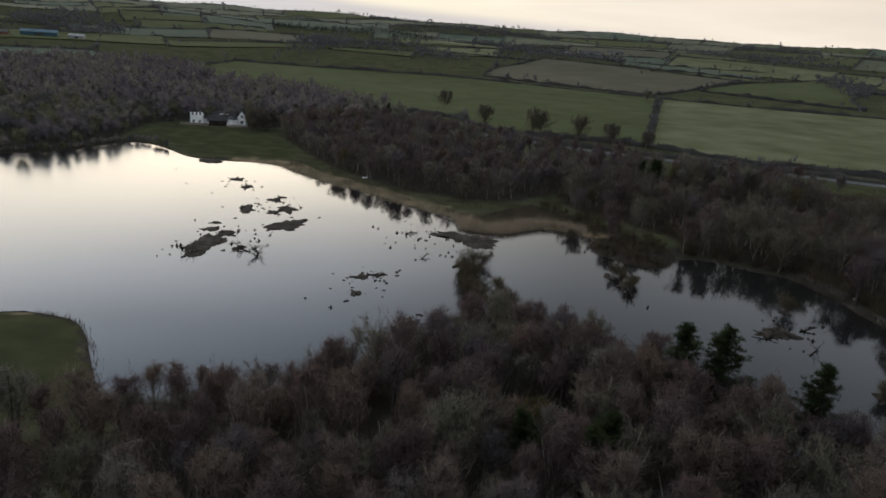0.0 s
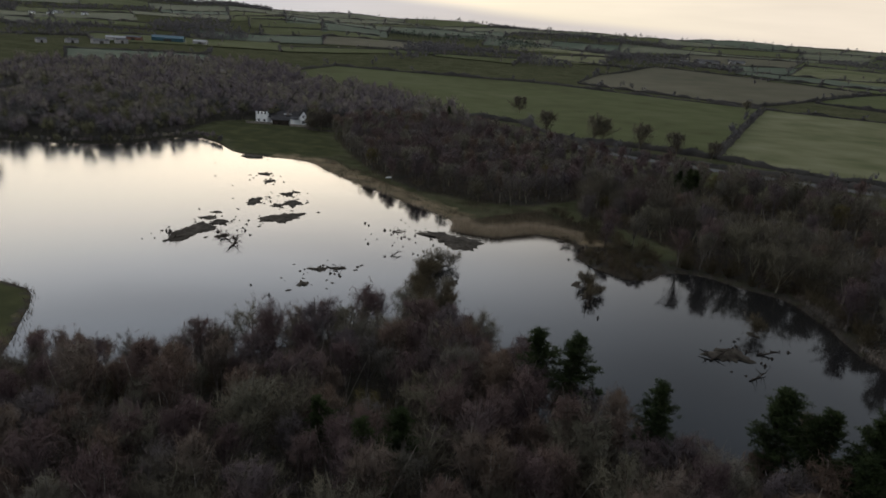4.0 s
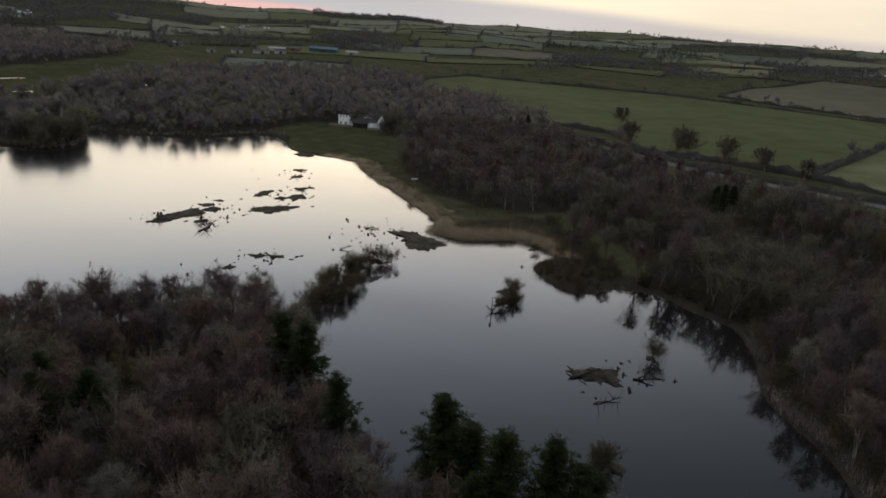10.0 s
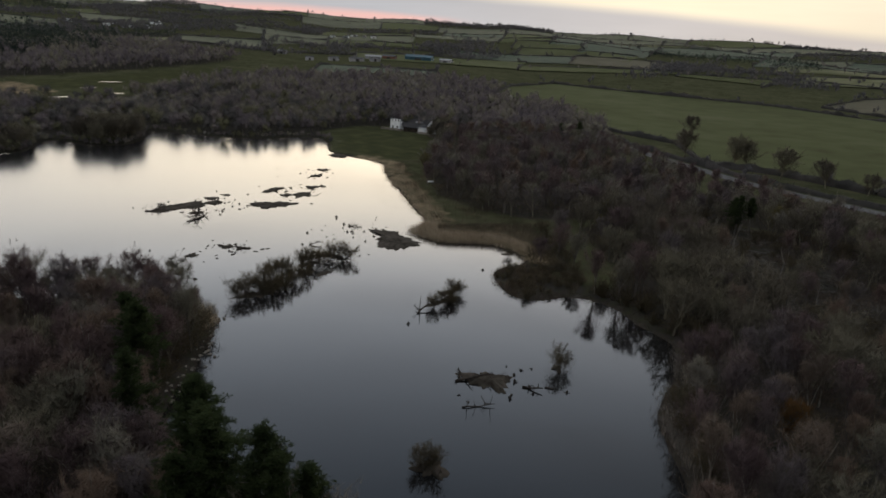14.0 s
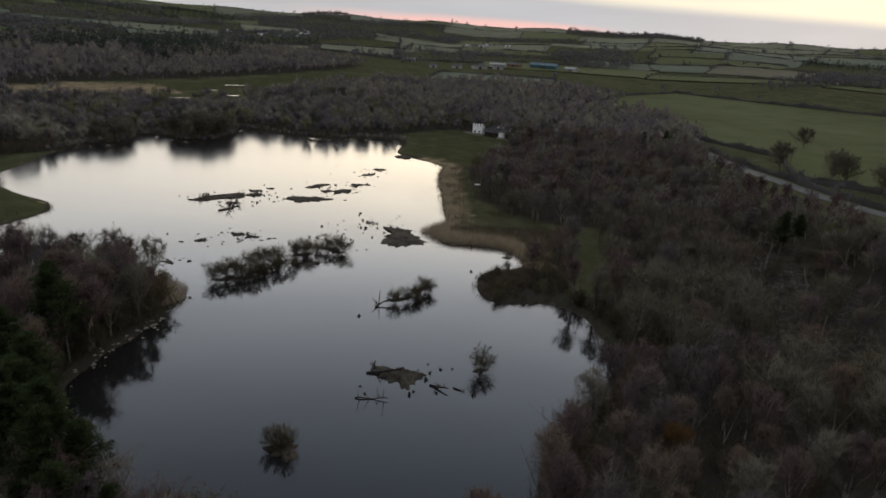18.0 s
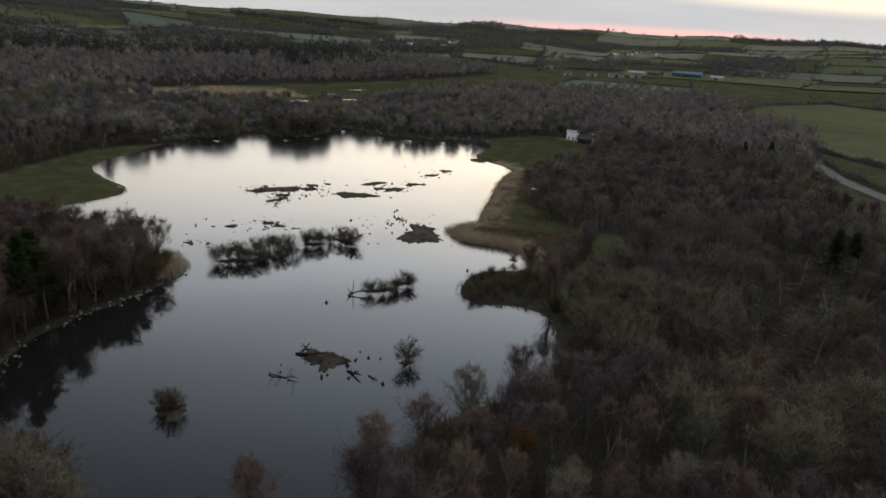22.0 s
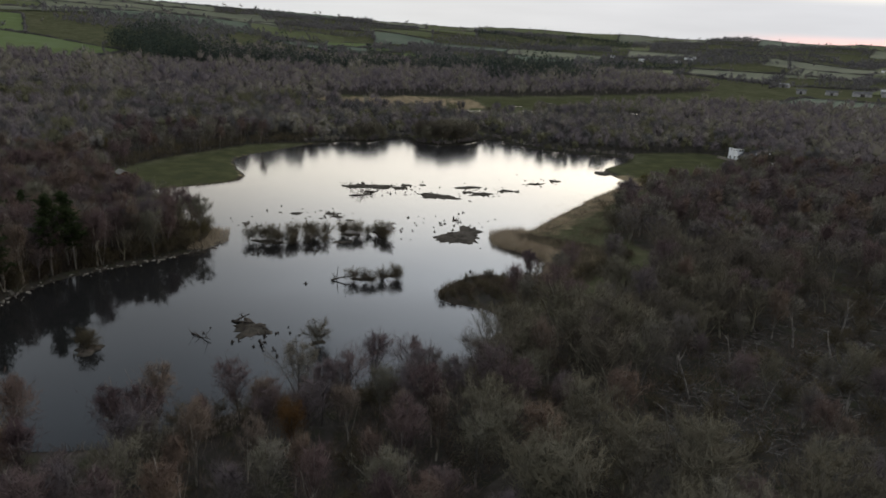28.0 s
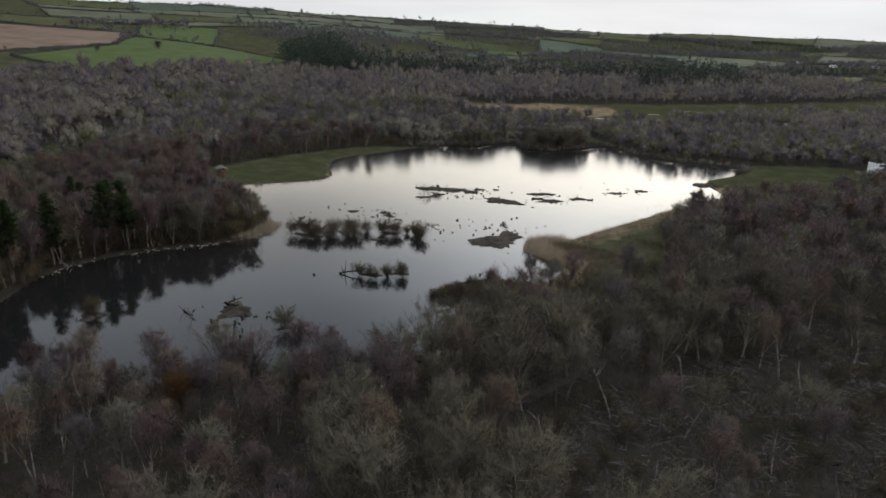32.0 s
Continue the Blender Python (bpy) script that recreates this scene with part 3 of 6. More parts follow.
shore = np.full(GX.size, 99.0)
close_ = (np.abs(GX.ravel() + 30) < 180) & (np.abs(GY.ravel() - 160) < 140)
shore[close_] = edge_distance(LAKE, GX.ravel()[close_], GY.ravel()[close_])
meadow_rim = 0.42 * (1 - smooth(1.2, 4.0, shore)) * (zone_values([MEADOW_WEST, MEADOW_HOUSE], 8.0) > 0.05)
north_bank = 0.56 * (1 - smooth(6, 12, shore)) * (GY.ravel() > 164) * (GX.ravel() > -70) * (GX.ravel() < 60)
in_meadow = inside(MEADOW_HOUSE, GX.ravel(), GY.ravel()) | (zone_values([MEADOW_WEST, MEADOW_HOUSE]) > 0.1)
shore_litter = 0.6 * (1 - smooth(6, 12, shore)) * ~in_meadow * ~((GY.ravel() > 158) & (GX.ravel() > -70) & (GX.ravel() < 40))
zones = {"litter": np.maximum(shore_litter, zone_values([WOOD_SOUTH, WOOD_EAST, WOOD_NORTH, WOOD_FAR, WOOD_WEST, WOOD_SOUTHWEST, WOOD_BEYOND, SCRUB, SPIT], 4.0)),
         "lush": zone_values([CLEARING, MEADOW_HOUSE, MEADOW_WEST, STRIP_ROAD, MARSH_STRIP, CLEARING_WEST]),
         "tan": np.maximum(np.maximum(zone_values([MARSH]), 0.8 * zone_values([REEDBED])), np.maximum(north_bank, meadow_rim)),
         "mud": 0.7 * (1 - smooth(0.6, 2.2, shore))}
for zone, values in zones.items():
    ground_me.attributes.new(zone, "FLOAT", "POINT").data.foreach_set("value", values.astype(np.float32))
tagged(new("ground", ground_me), "rough grass, leaf litter and marsh rising to hills", "ground", kind="structure")

# ---- water ----
bm = bmesh.new()
ring = [bm.verts.new((p[0], p[1], 0.0)) for p in LAKE]
bm.faces.new(ring)
bmesh.ops.triangulate(bm, faces=bm.faces[:])
tagged(new("water", bm_mesh("water", bm, M_WATER)), "calm dark lake water reflecting the evening sky", "lake", kind="structure")


# ---- fields laid on the slopes ----
def drape(name, poly, mat, lift, step, label, category="field", group="fields on the slopes"):
    bm = bmesh.new()
    bm.faces.new([bm.verts.new((p[0], p[1], 0)) for p in poly])
    p = np.array(poly, float)
    for axis in (0, 1):
        for c in np.arange(math.ceil(p[:, axis].min() / step) * step, p[:, axis].max(), step):
            nrm = (1, 0, 0) if axis == 0 else (0, 1, 0)
            bmesh.ops.bisect_plane(bm, geom=bm.verts[:] + bm.edges[:] + bm.faces[:], plane_co=(c * nrm[0], c * nrm[1], 0), plane_no=nrm)
    co = np.array([v.co[:2] for v in bm.verts])
    for v, z in zip(bm.verts, relief(co[:, 0], co[:, 1]) + lift):
        v.co.z = z
    bm.normal_update()
    for f in bm.faces:
        if f.normal.z < 0:
            f.normal_flip()
    return tagged(new(name, bm_mesh(name, bm, mat, True)), label, category, group, kind="structure")


HEDGES = []      # runs of (points, height)
FIELD_LABELS = {M_PASTURE: "smooth green pasture with a hedge round it", M_ROUGH: "pale tussocky rough grazing field", M_BRIGHT: "bright green spring grass field", M_PLOUGH: "bare brown ploughed field", M_FALLOW: "dull brown-green fallow field on the slope", M_OLIVE: "olive green grazing field, tinted bluer for haze", M_HAZED: "far hill pasture, coloured paler and greyer for haze"}
FIELDS = [([(-193, 577), (-186, 650), (11, 640), (178, 578), (152, 494), (97, 322), (64, 335), (36, 334), (8, 385), (-44, 404), (-89, 471), (-162, 489)], M_PASTURE, 0.5),
                        ([(181, 576), (330, 512), (400, 400), (260, 245), (182, 274), (130, 299), (99, 322), (154, 494)], M_ROUGH, 0.5),
                        ([(-627, -407), (-663, -273), (-494, -204), (-391, -244), (-420, -380)], M_PLOUGH, 0.7),
                        ]
FIELDS += [([(-378, -226), (-494, -200), (-614, -242), (-585, -190), (-505, -33), (-430, -62), (-349, -150)], M_BRIGHT, 0.7),
                        ([(-798, -325), (-802, -216), (-548, -127), (-614, -240)], M_BRIGHT, 0.7),
                        ([(-832, -548), (-766, -363), (-669, -297), (-639, -415)], M_PASTURE, 0.7),
                        ([(-969, 138), (-1014, 248), (-847, 251), (-783, 148)], M_BRIGHT, 0.9),
                        ([(-833, 258), (-800, 345), (-720, 330), (-762, 236)], M_BRIGHT, 0.9),
                        ([(-330, 470), (-262, 570), (-300, 620), (-400, 560)], M_OLIVE, 0.6),
                        ([(40, 672), (62, 790), (134, 931), (250, 850), (330, 775), (238, 668), (180, 600)], M_FALLOW, 0.7),
                        ([(244, 664), (262, 690), (340, 770), (458, 878), (470, 780), (362, 622), (340, 560)], M_PASTURE, 0.7)]
for poly, mat, lift in FIELDS:
    drape("field", poly, mat, lift, 14.0, FIELD_LABELS[mat])
    HEDGES.append((poly + poly[:1], 2.4 if mat in (M_PASTURE, M_ROUGH) else 2.2))

# The patchwork of the far slopes, ring by ring.
FAR_WOODS = [[(-567, 965), (-561, 1180), (-413, 951), (-469, 873)], [(-182, 778), (-197, 998), (-169, 1250), (-113, 1017), (-140, 771)], [(-119, 1300), (-57, 1400), (-18, 1140), (-70, 1099)],
             [(-460, 844), (-461, 1030), (-380, 878), (-426, 794)], [(436, 1317), (578, 1274), (682, 1204), (619, 1085), (453, 1022)], [(443, 844), (513, 892), (400, 650), (360, 613)], [(-593, 998), (-612, 1228), (-518, 1040), (-519, 885)],
             [(-889, -282), (-927, -43), (-959, 138), (-589, 17), (-777, -183)], [(-1010, 690), (-1100, 900), (-960, 1010), (-860, 860), (-800, 720), (-830, 640)], [(-1150, 1080), (-1010, 1250), (-820, 1380), (-770, 1290), (-980, 1060)]]
NAMED_WOODS = list(FAR_WOODS)
rings = [690, 790, 900, 1030, 1180, 1350, 1540, 1750, 2000]
prng = random.Random(11)
for r0, r1 in zip(rings, rings[1:]):
    az = -128.0
    while az < 42:
        wide_ = prng.uniform(4, 12) * 900 / r0 + 1.5
        mid = az + wide_ / 2
        a0, a1 = radians(az), radians(az + wide_)
        jit = [prng.uniform(-48, 48) for _ in range(4)]
        poly = [(-30 + math.sin(a) * (r + j), 160 + math.cos(a) * (r + j)) for a, r, j in ((a0, r0, jit[0]), (a0, r1, jit[1]), (a1, r1, jit[2]), (a1, r0, jit[3]))]
        woody = 0.5 if -98 < mid < -40 and r0 < 1700 else 0.14
        skip = any(inside(np.array(q), np.array([sum(p[0] for p in poly) / 4]), np.array([sum(p[1] for p in poly) / 4]))[0] for q in [h for h, _ in HEDGES[:11]] + NAMED_WOODS)
        if not skip:
            if prng.random() < woody or (-125 < mid < -92 and r0 < 800):
                FAR_WOODS.append(poly)
            else:
                # Farther rings take more of the pasture with haze in its colour.
                mat = prng.choice([M_HAZED, M_HAZED, M_PASTURE, M_OLIVE, M_HAZED] if r0 > 1100 or (mid < -40 and r0 > 850) else [M_PASTURE, M_PASTURE, M_OLIVE, M_OLIVE, M_HAZED, M_ROUGH, M_FALLOW])
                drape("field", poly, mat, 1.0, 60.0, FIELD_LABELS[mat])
            HEDGES.append((poly[:2] + poly[2:3], 2.6))
        az += wide_


# ---- road and path ----
def ribbon(name, pts, width, mat, lift, label, category):
    p = np.array(pts, float)
    t = np.linspace(0, len(p) - 1, len(p) * 10)
    q = np.stack([np.interp(t, np.arange(len(p)), p[:, k]) for k in (0, 1)], -1)
    for _ in range(14):
        q[1:-1] = (q[:-2] + 2 * q[1:-1] + q[2:]) / 4
    d = np.gradient(q, axis=0)
    nrm = np.stack([-d[:, 1], d[:, 0]], -1) / np.linalg.norm(d, axis=1)[:, None]
    rows_ = []
    for off in (-0.5, -0.17, 0.17, 0.5):
        s = q + nrm * width * off
        rows_.append(np.c_[s, ground_z(s[:, 0], s[:, 1]) + lift])
    v = np.concatenate(rows_)
    k = len(q)
    f = [(a * k + i, a * k + i + 1, (a + 1) * k + i + 1, (a + 1) * k + i) for a in range(3) for i in range(k - 1)]
    return tagged(new(name, fast_mesh(name, v, np.array(f)[:, ::-1], mat, True)), label, category, kind="structure")


ROAD = [(-45, 392), (0, 345), (35, 322), (58, 305), (100, 288), (171, 258), (230, 230), (330, 170)]
ribbon("road", ROAD, 6.5, M_ROAD, 0.25, "narrow grey country road between dark hedges", "road")
HEDGES.append(([(p[0] + 3, p[1] + 6) for p in ROAD], 2.0))
ribbon("path", [(150, 98), (120, 126), (108, 139), (101, 148), (88, 160), (68, 178), (60, 200)], 2.2, M_TRACK, 0.12, "muddy footpath through the woodland", "path")
ribbon("path", [(-70, 317), (-84, 305), (-76, 296), (-60, 300), (-20, 350)], 5.0, M_TRACK, 0.15, "pale gravel drive beside the white house", "drive")

# ---- trees ----
class Sticks:
    """Collects tapering tubes and slivers into one array of triangles."""

    def __init__(self):
        self.v, self.f, self.n, self.normal = [], [], 0, []

    def tube(self, pts, radii, sides):
        pts = np.asarray(pts, float)
        d = np.gradient(pts, axis=0)
        d /= np.linalg.norm(d, axis=1)[:, None] + 1e-9
        ref = np.array([0.31, 0.95, 0.05])
        u = np.cross(d, ref)
        u /= np.linalg.norm(u, axis=1)[:, None] + 1e-9
        w = np.cross(d, u)
        a = np.arange(sides) * 2 * np.pi / sides
        ring = pts[:, None] + (u[:, None] * np.cos(a)[None, :, None] + w[:, None] * np.sin(a)[None, :, None]) * np.asarray(radii)[:, None, None]
        self.v.append(ring.reshape(-1, 3))
        self.normal.append((ring - pts[:, None]).reshape(-1, 3))
        for i in range(len(pts) - 1):
            for k in range(sides):
                p, q = self.n + i * sides + k, self.n + i * sides + (k + 1) % sides
                self.f.append([(p, q, q + sides), (p, q + sides, p + sides)])
        self.n += ring.shape[0] * sides

    def slivers(self, base, way, width, rg, facing=None):
        """Thin triangles from base along way. facing: the ways that the twig cloud's surface looks there, by which it is lit."""
        side = np.cross(way, rg.normal(size=way.shape))
        side /= np.linalg.norm(side, axis=1)[:, None] + 1e-9
        k = len(base)
        flat = np.cross(side, way)
        if facing is None:
            facing = flat
        side = np.where(((flat * facing).sum(1) < 0)[:, None], -side, side)
        self.v.append(np.stack([base - side * width[:, None] / 2, base + side * width[:, None] / 2, base + way], 1).reshape(-1, 3))
        self.normal.append(np.repeat(facing, 3, 0))
        self.f.append(self.n + np.arange(3 * k).reshape(k, 3))
        self.n += 3 * k

    def mesh(self, name, mat):
        nrm = np.concatenate(self.normal)
        nrm = nrm / (np.linalg.norm(nrm, axis=1)[:, None] + 1e-9)
        return fast_mesh(name, np.concatenate(self.v), np.concatenate([np.asarray(f).reshape(-1, 3) for f in self.f]), mat, normals=nrm.tolist())


def limb(start, way, length, rise, wobble, rg, n=5):
    pts, d = [np.array(start, float)], np.array(way, float) / np.linalg.norm(way)
    for _ in range(n):
        d = d + rg.normal(size=3) * wobble + np.array([0, 0, rise])
        d /= np.linalg.norm(d)
        pts.append(pts[-1] + d * length / n)
    return np.array(pts)


STYLES = {  # limbs, first limb, limb angle, rise, girth, crown's half width, centre, half height, taper to the top
    "birch": (15, 0.20, 0.62, 0.12, 0.0105, 0.205, 0.60, 0.42, 0.42), "alder": (14, 0.16, 0.75, 0.10, 0.014, 0.26, 0.56, 0.45, 0.30),
    "oak": (13, 0.12, 0.95, 0.10, 0.019, 0.43, 0.56, 0.45, 0.05), "shrub": (16, 0.02, 0.95, 0.10, 0.010, 0.66, 0.40, 0.58, 0.0)}


def bare_tree(seed, height, style, twigs, bark, twig_mat, fat=1.0):
    """Two meshes for a leafless tree at the origin: the trunk with its limbs, and the haze of fine twigs along them."""
    rg = np.random.default_rng(seed)
    wood, crown = Sticks(), Sticks()
    n_limb, first, angle, rise, thick, wide, centre, half, taper = STYLES[style]
    wide, half = wide * height * rg.uniform(0.88, 1.14), half * height
    spine = limb((0, 0, 0), (rg.normal() * 0.06, rg.normal() * 0.06, 1), height * (0.92 if style != "shrub" else 0.55), 0.02, 0.045 if style != "oak" else 0.09, rg, 8)
    r = height * thick
    wood.tube(spine, np.linspace(r, r * 0.18, 9), 5)
    if style == "birch" and rg.random() < 0.5:
        twin = limb((0.2, 0.1, 0), (rg.normal() * 0.2, rg.normal() * 0.2, 1), height * 0.85, 0.03, 0.05, rg, 6)
        wood.tube(twin, np.linspace(r * 0.8, r * 0.15, 7), 4)
    mid = np.array([spine[5][0], spine[5][1], height * centre])
    lobes = rg.normal(size=(9, 3)) * np.array([1, 1, 0.7])
    lobes /= np.linalg.norm(lobes, axis=1)[:, None]
    swell = rg.uniform(-0.26, 0.24, 9)

    def reach_of(d):
        """How far the uneven crown reaches along the unit ways d."""
        lump = (np.exp(6 * (d @ lobes.T - 1)) * swell).sum(1)
        return (0.92 + lump) / np.sqrt((d[:, 0] ** 2 + d[:, 1] ** 2) / (wide * (1 - taper * d[:, 2])) ** 2 + d[:, 2] ** 2 / half**2)

    spray, heading = [], []
    for k in range(n_limb):
        u = first + (0.95 - first) * (k + rg.random()) / n_limb
        at = np.array([np.interp(u * 8, np.arange(9), spine[:, c]) for c in range(3)])
        turn = k * 2.4 + rg.normal() * 0.4
        tilt = angle * (1.25 - 0.6 * u) * rg.uniform(0.75, 1.25)
        d = np.array([[math.cos(turn) * math.sin(tilt), math.sin(turn) * math.sin(tilt), math.cos(tilt) * 0.8]])
        d /= np.linalg.norm(d)
        goal = mid + d[0] * reach_of(d)[0] * rg.uniform(0.8, 1.05)
        length = np.linalg.norm(goal - at)
        arm = limb(at, goal - at, length, rise * 0.5, 0.12, rg, 4)
        r1 = r * (1 - u) * 0.45 + height * 0.0028
        wood.tube(arm, np.linspace(r1, r1 * 0.25, 5), 3)
        for _ in range(10):
            q = rg.integers(1, 5)
            along = (arm[q] - arm[q - 1]) / np.linalg.norm(arm[q] - arm[q - 1])
            way = along + rg.normal(size=3) * 0.5 + np.array([0, 0, 0.25])
            way *= length * rg.uniform(0.22, 0.5) / np.linalg.norm(way)
            start = arm[q] - (arm[q] - arm[q - 1]) * rg.random()
            crown.slivers(start[None], way[None], np.array([r1 * 0.8]), rg, np.array([[0.1, 0.1, 1.0]]))
            spray.append(start)
            heading.append(way)
    spray, heading = np.array(spray), np.array(heading)
    # Most twigs follow the branches, the rest fill the crown's outline.
    on = int(twigs * 0.7)
    pick = rg.integers(0, len(spray), on)
    base1 = spray[pick] + heading[pick] * rg.uniform(0.15, 1.05, (on, 1)) + rg.normal(size=(on, 3)) * 0.012 * height
    way1 = heading[pick] / np.linalg.norm(heading[pick], axis=1)[:, None] * 0.7 + rg.normal(size=(on, 3)) * 0.5
    d = rg.normal(size=(twigs - on, 3)) + np.array([0, 0, 0.25])
    d /= np.linalg.norm(d, axis=1)[:, None]
    far = reach_of(d) * (0.25 + 0.77 * rg.random(twigs - on) ** 0.6)
    base = np.concatenate([base1, mid + d * far[:, None]])
    base[:, 2] = np.maximum(base[:, 2], 0.15)
    way = np.concatenate([way1, d * 0.45 + rg.normal(size=d.shape) * 0.45]) + np.array([0, 0, 0.32 if style != "birch" else 0.15])
    way /= np.linalg.norm(way, axis=1)[:, None]
    size = height * rg.uniform(0.06, 0.125, twigs) * (1.15 if style == "shrub" else 1.0)
    out = base - mid
    out /= np.linalg.norm(out, axis=1)[:, None] + 1e-9
    crown.slivers(base - way * size[:, None] * 0.5, way * size[:, None], 0.0033 * fat * height * rg.uniform(0.6, 1.4, twigs), rg, out * 0.8 + rg.normal(size=(twigs, 3)) * 0.2 + np.array([0, 0, 0.5]))
    return wood.mesh(style + "_trunk", bark), crown.mesh(style + "_crown", twig_mat)


def fan_bush(seed, height, twigs):
    """A willow of many stems that spread from one stool."""
    rg = np.random.default_rng(seed)
    wood, crown = Sticks(), Sticks()
    stems = []
    for k in range(40):
        tilt, turn = abs(rg.normal()) * 0.45 + 0.05, rg.uniform(0, 6.28)
        way = (math.cos(turn) * math.sin(tilt), math.sin(turn) * math.sin(tilt), math.cos(tilt))
        stem = limb((way[0] * 0.5, way[1] * 0.5, -0.25), way, height * rg.uniform(0.7, 1.1) * (1 - 0.25 * min(tilt, 1.2)), 0.03, 0.12, rg, 4)
        wood.tube(stem, np.linspace(0.04, 0.012, 5), 3)
        stems.append(stem)
    a = np.concatenate([b[1:-1] for b in stems])
    d = np.concatenate([b[2:] - b[1:-1] for b in stems])
    pick = rg.integers(0, len(a), twigs)
    base = a[pick] + d[pick] * rg.random((twigs, 1))
    way = d[pick] / np.linalg.norm(d[pick], axis=1)[:, None] + rg.normal(size=(twigs, 3)) * 0.6
    way *= (height * rg.uniform(0.07, 0.17, twigs) / np.linalg.norm(way, axis=1))[:, None]
    crown.slivers(base, way, 0.034 * rg.uniform(0.7, 1.4, twigs), rg, np.c_[base[:, :2], np.full(twigs, 1.5)])
    return wood.mesh("willow_stems", M_TWIG_WILLOW), crown.mesh("willow_crown", M_TWIG_WILLOW)


def pine_tree(seed, height, first=0.42):
    """A Scots pine: a bare lower trunk, spreading limbs, flat plates of needles toward their ends."""
    rg = np.random.default_rng(seed)
    wood, crown = Sticks(), Sticks()
    spine = limb((0, 0, 0), (rg.normal() * 0.05, rg.normal() * 0.05, 1), height, 0.02, 0.035, rg, 8)
    wood.tube(spine, np.linspace(height * 0.015, height * 0.003, 9), 6)
    lean = rg.uniform(0, 6.28)
    tufts = []
    for k in range(46):
        u = first + (0.99 - first) * ((k + rg.random()) / 46) ** 0.9
        at = np.array([np.interp(u * 8, np.arange(9), spine[:, c]) for c in range(3)])
        turn = k * 2.4 + rg.normal() * 0.35
        v = (u - first) / (1 - first)
        length = height * (0.27 * (1 - v) ** 0.7 * min(1.0, 0.6 + 1.8 * v) + 0.012) * rg.uniform(0.45, 1.15) * (1 + 0.25 * math.cos(turn - lean))
        arm = limb(at, (math.cos(turn), math.sin(turn), 0.1 + 0.5 * v), length, 0.10, 0.10, rg, 4)
        wood.tube(arm, np.linspace(height * 0.004, height * 0.001, 5), 3)
        for _ in range(int(5 + 70 * length / height)):
            f = rg.uniform(0.15, 1.0) * 4
            at2 = np.array([np.interp(f, np.arange(5), arm[:, c]) for c in range(3)])
            tufts.append(at2 + rg.normal(size=3) * np.array([0.05, 0.05, 0.018]) * height * (0.35 + 0.65 * (1 - v)) * 0.8)
    tufts = np.array(tufts)
    m = 24
    base = np.repeat(tufts, m, 0) + rg.normal(size=(len(tufts) * m, 3)) * np.array([0.16, 0.16, 0.07])
    way = rg.normal(size=base.shape) * np.array([1, 1, 0.5]) + np.array([0, 0, 0.5])
    way /= np.linalg.norm(way, axis=1)[:, None]
    crown.slivers(base, way * rg.uniform(0.2, 0.5, (len(base), 1)), np.full(len(base), 0.085), rg, way * 0.6 + np.array([0, 0, 0.5]))
    return wood.mesh("pine_trunk", M_BARK), crown.mesh("pine_crown", M_PINE)


KINDS = {
    "birch": [bare_tree(100 + k, 12.5, "birch", 2000, M_BIRCH, M_TWIG_BIRCH, 1.2) for k in range(6)],
    "alder": [bare_tree(200 + k, 12.0, "alder", 2100, M_BARK, M_TWIG, 1.3) for k in range(6)],
    "oak": [bare_tree(300 + k, 10.5, "oak", 2600, M_OAKBARK, M_TWIG_OAK, 1.35) for k in range(6)],
    "round": [bare_tree(320 + k, 10.5, "oak", 4200, M_OAKBARK, M_TWIG_OAK, 2.6) for k in range(3)],
    "shrub": [bare_tree(400 + k, 5.0, "shrub", 1700, M_BARK, M_TWIG_WILLOW, 3.2) for k in range(5)],
    "fan": [fan_bush(450 + k, 5.0, 2300) for k in range(5)],
    "pale": [bare_tree(540 + k, 4.5, "shrub", 900, M_DEAD, M_TWIG_PALE, 1.5) for k in range(2)],
    "bud": [bare_tree(500 + k, 10.0, "alder", 2400, M_BARK, M_BUD) for k in range(2)],
    "rust": [bare_tree(520, 9.0, "alder", 2600, M_BARK, M_ORANGE)],
    "pine": [pine_tree(600 + k, 14.5, first) for k, first in enumerate((0.30, 0.36, 0.24, 0.46, 0.40))],
    "birch_mid": [bare_tree(700 + k, 12.5, "birch", 750, M_BIRCH, M_TWIG_BIRCH, 3.0) for k in range(5)],
    "alder_mid": [bare_tree(720 + k, 12.0, "alder", 850, M_BARK, M_TWIG, 3.4) for k in range(5)],
    "oak_mid": [bare_tree(740 + k, 10.5, "oak", 900, M_OAKBARK, M_TWIG, 3.4) for k in range(4)],
    "shrub_mid": [bare_tree(760 + k, 5.0, "shrub", 500, M_BARK, M_TWIG_WILLOW, 6.0) for k in range(4)],
}
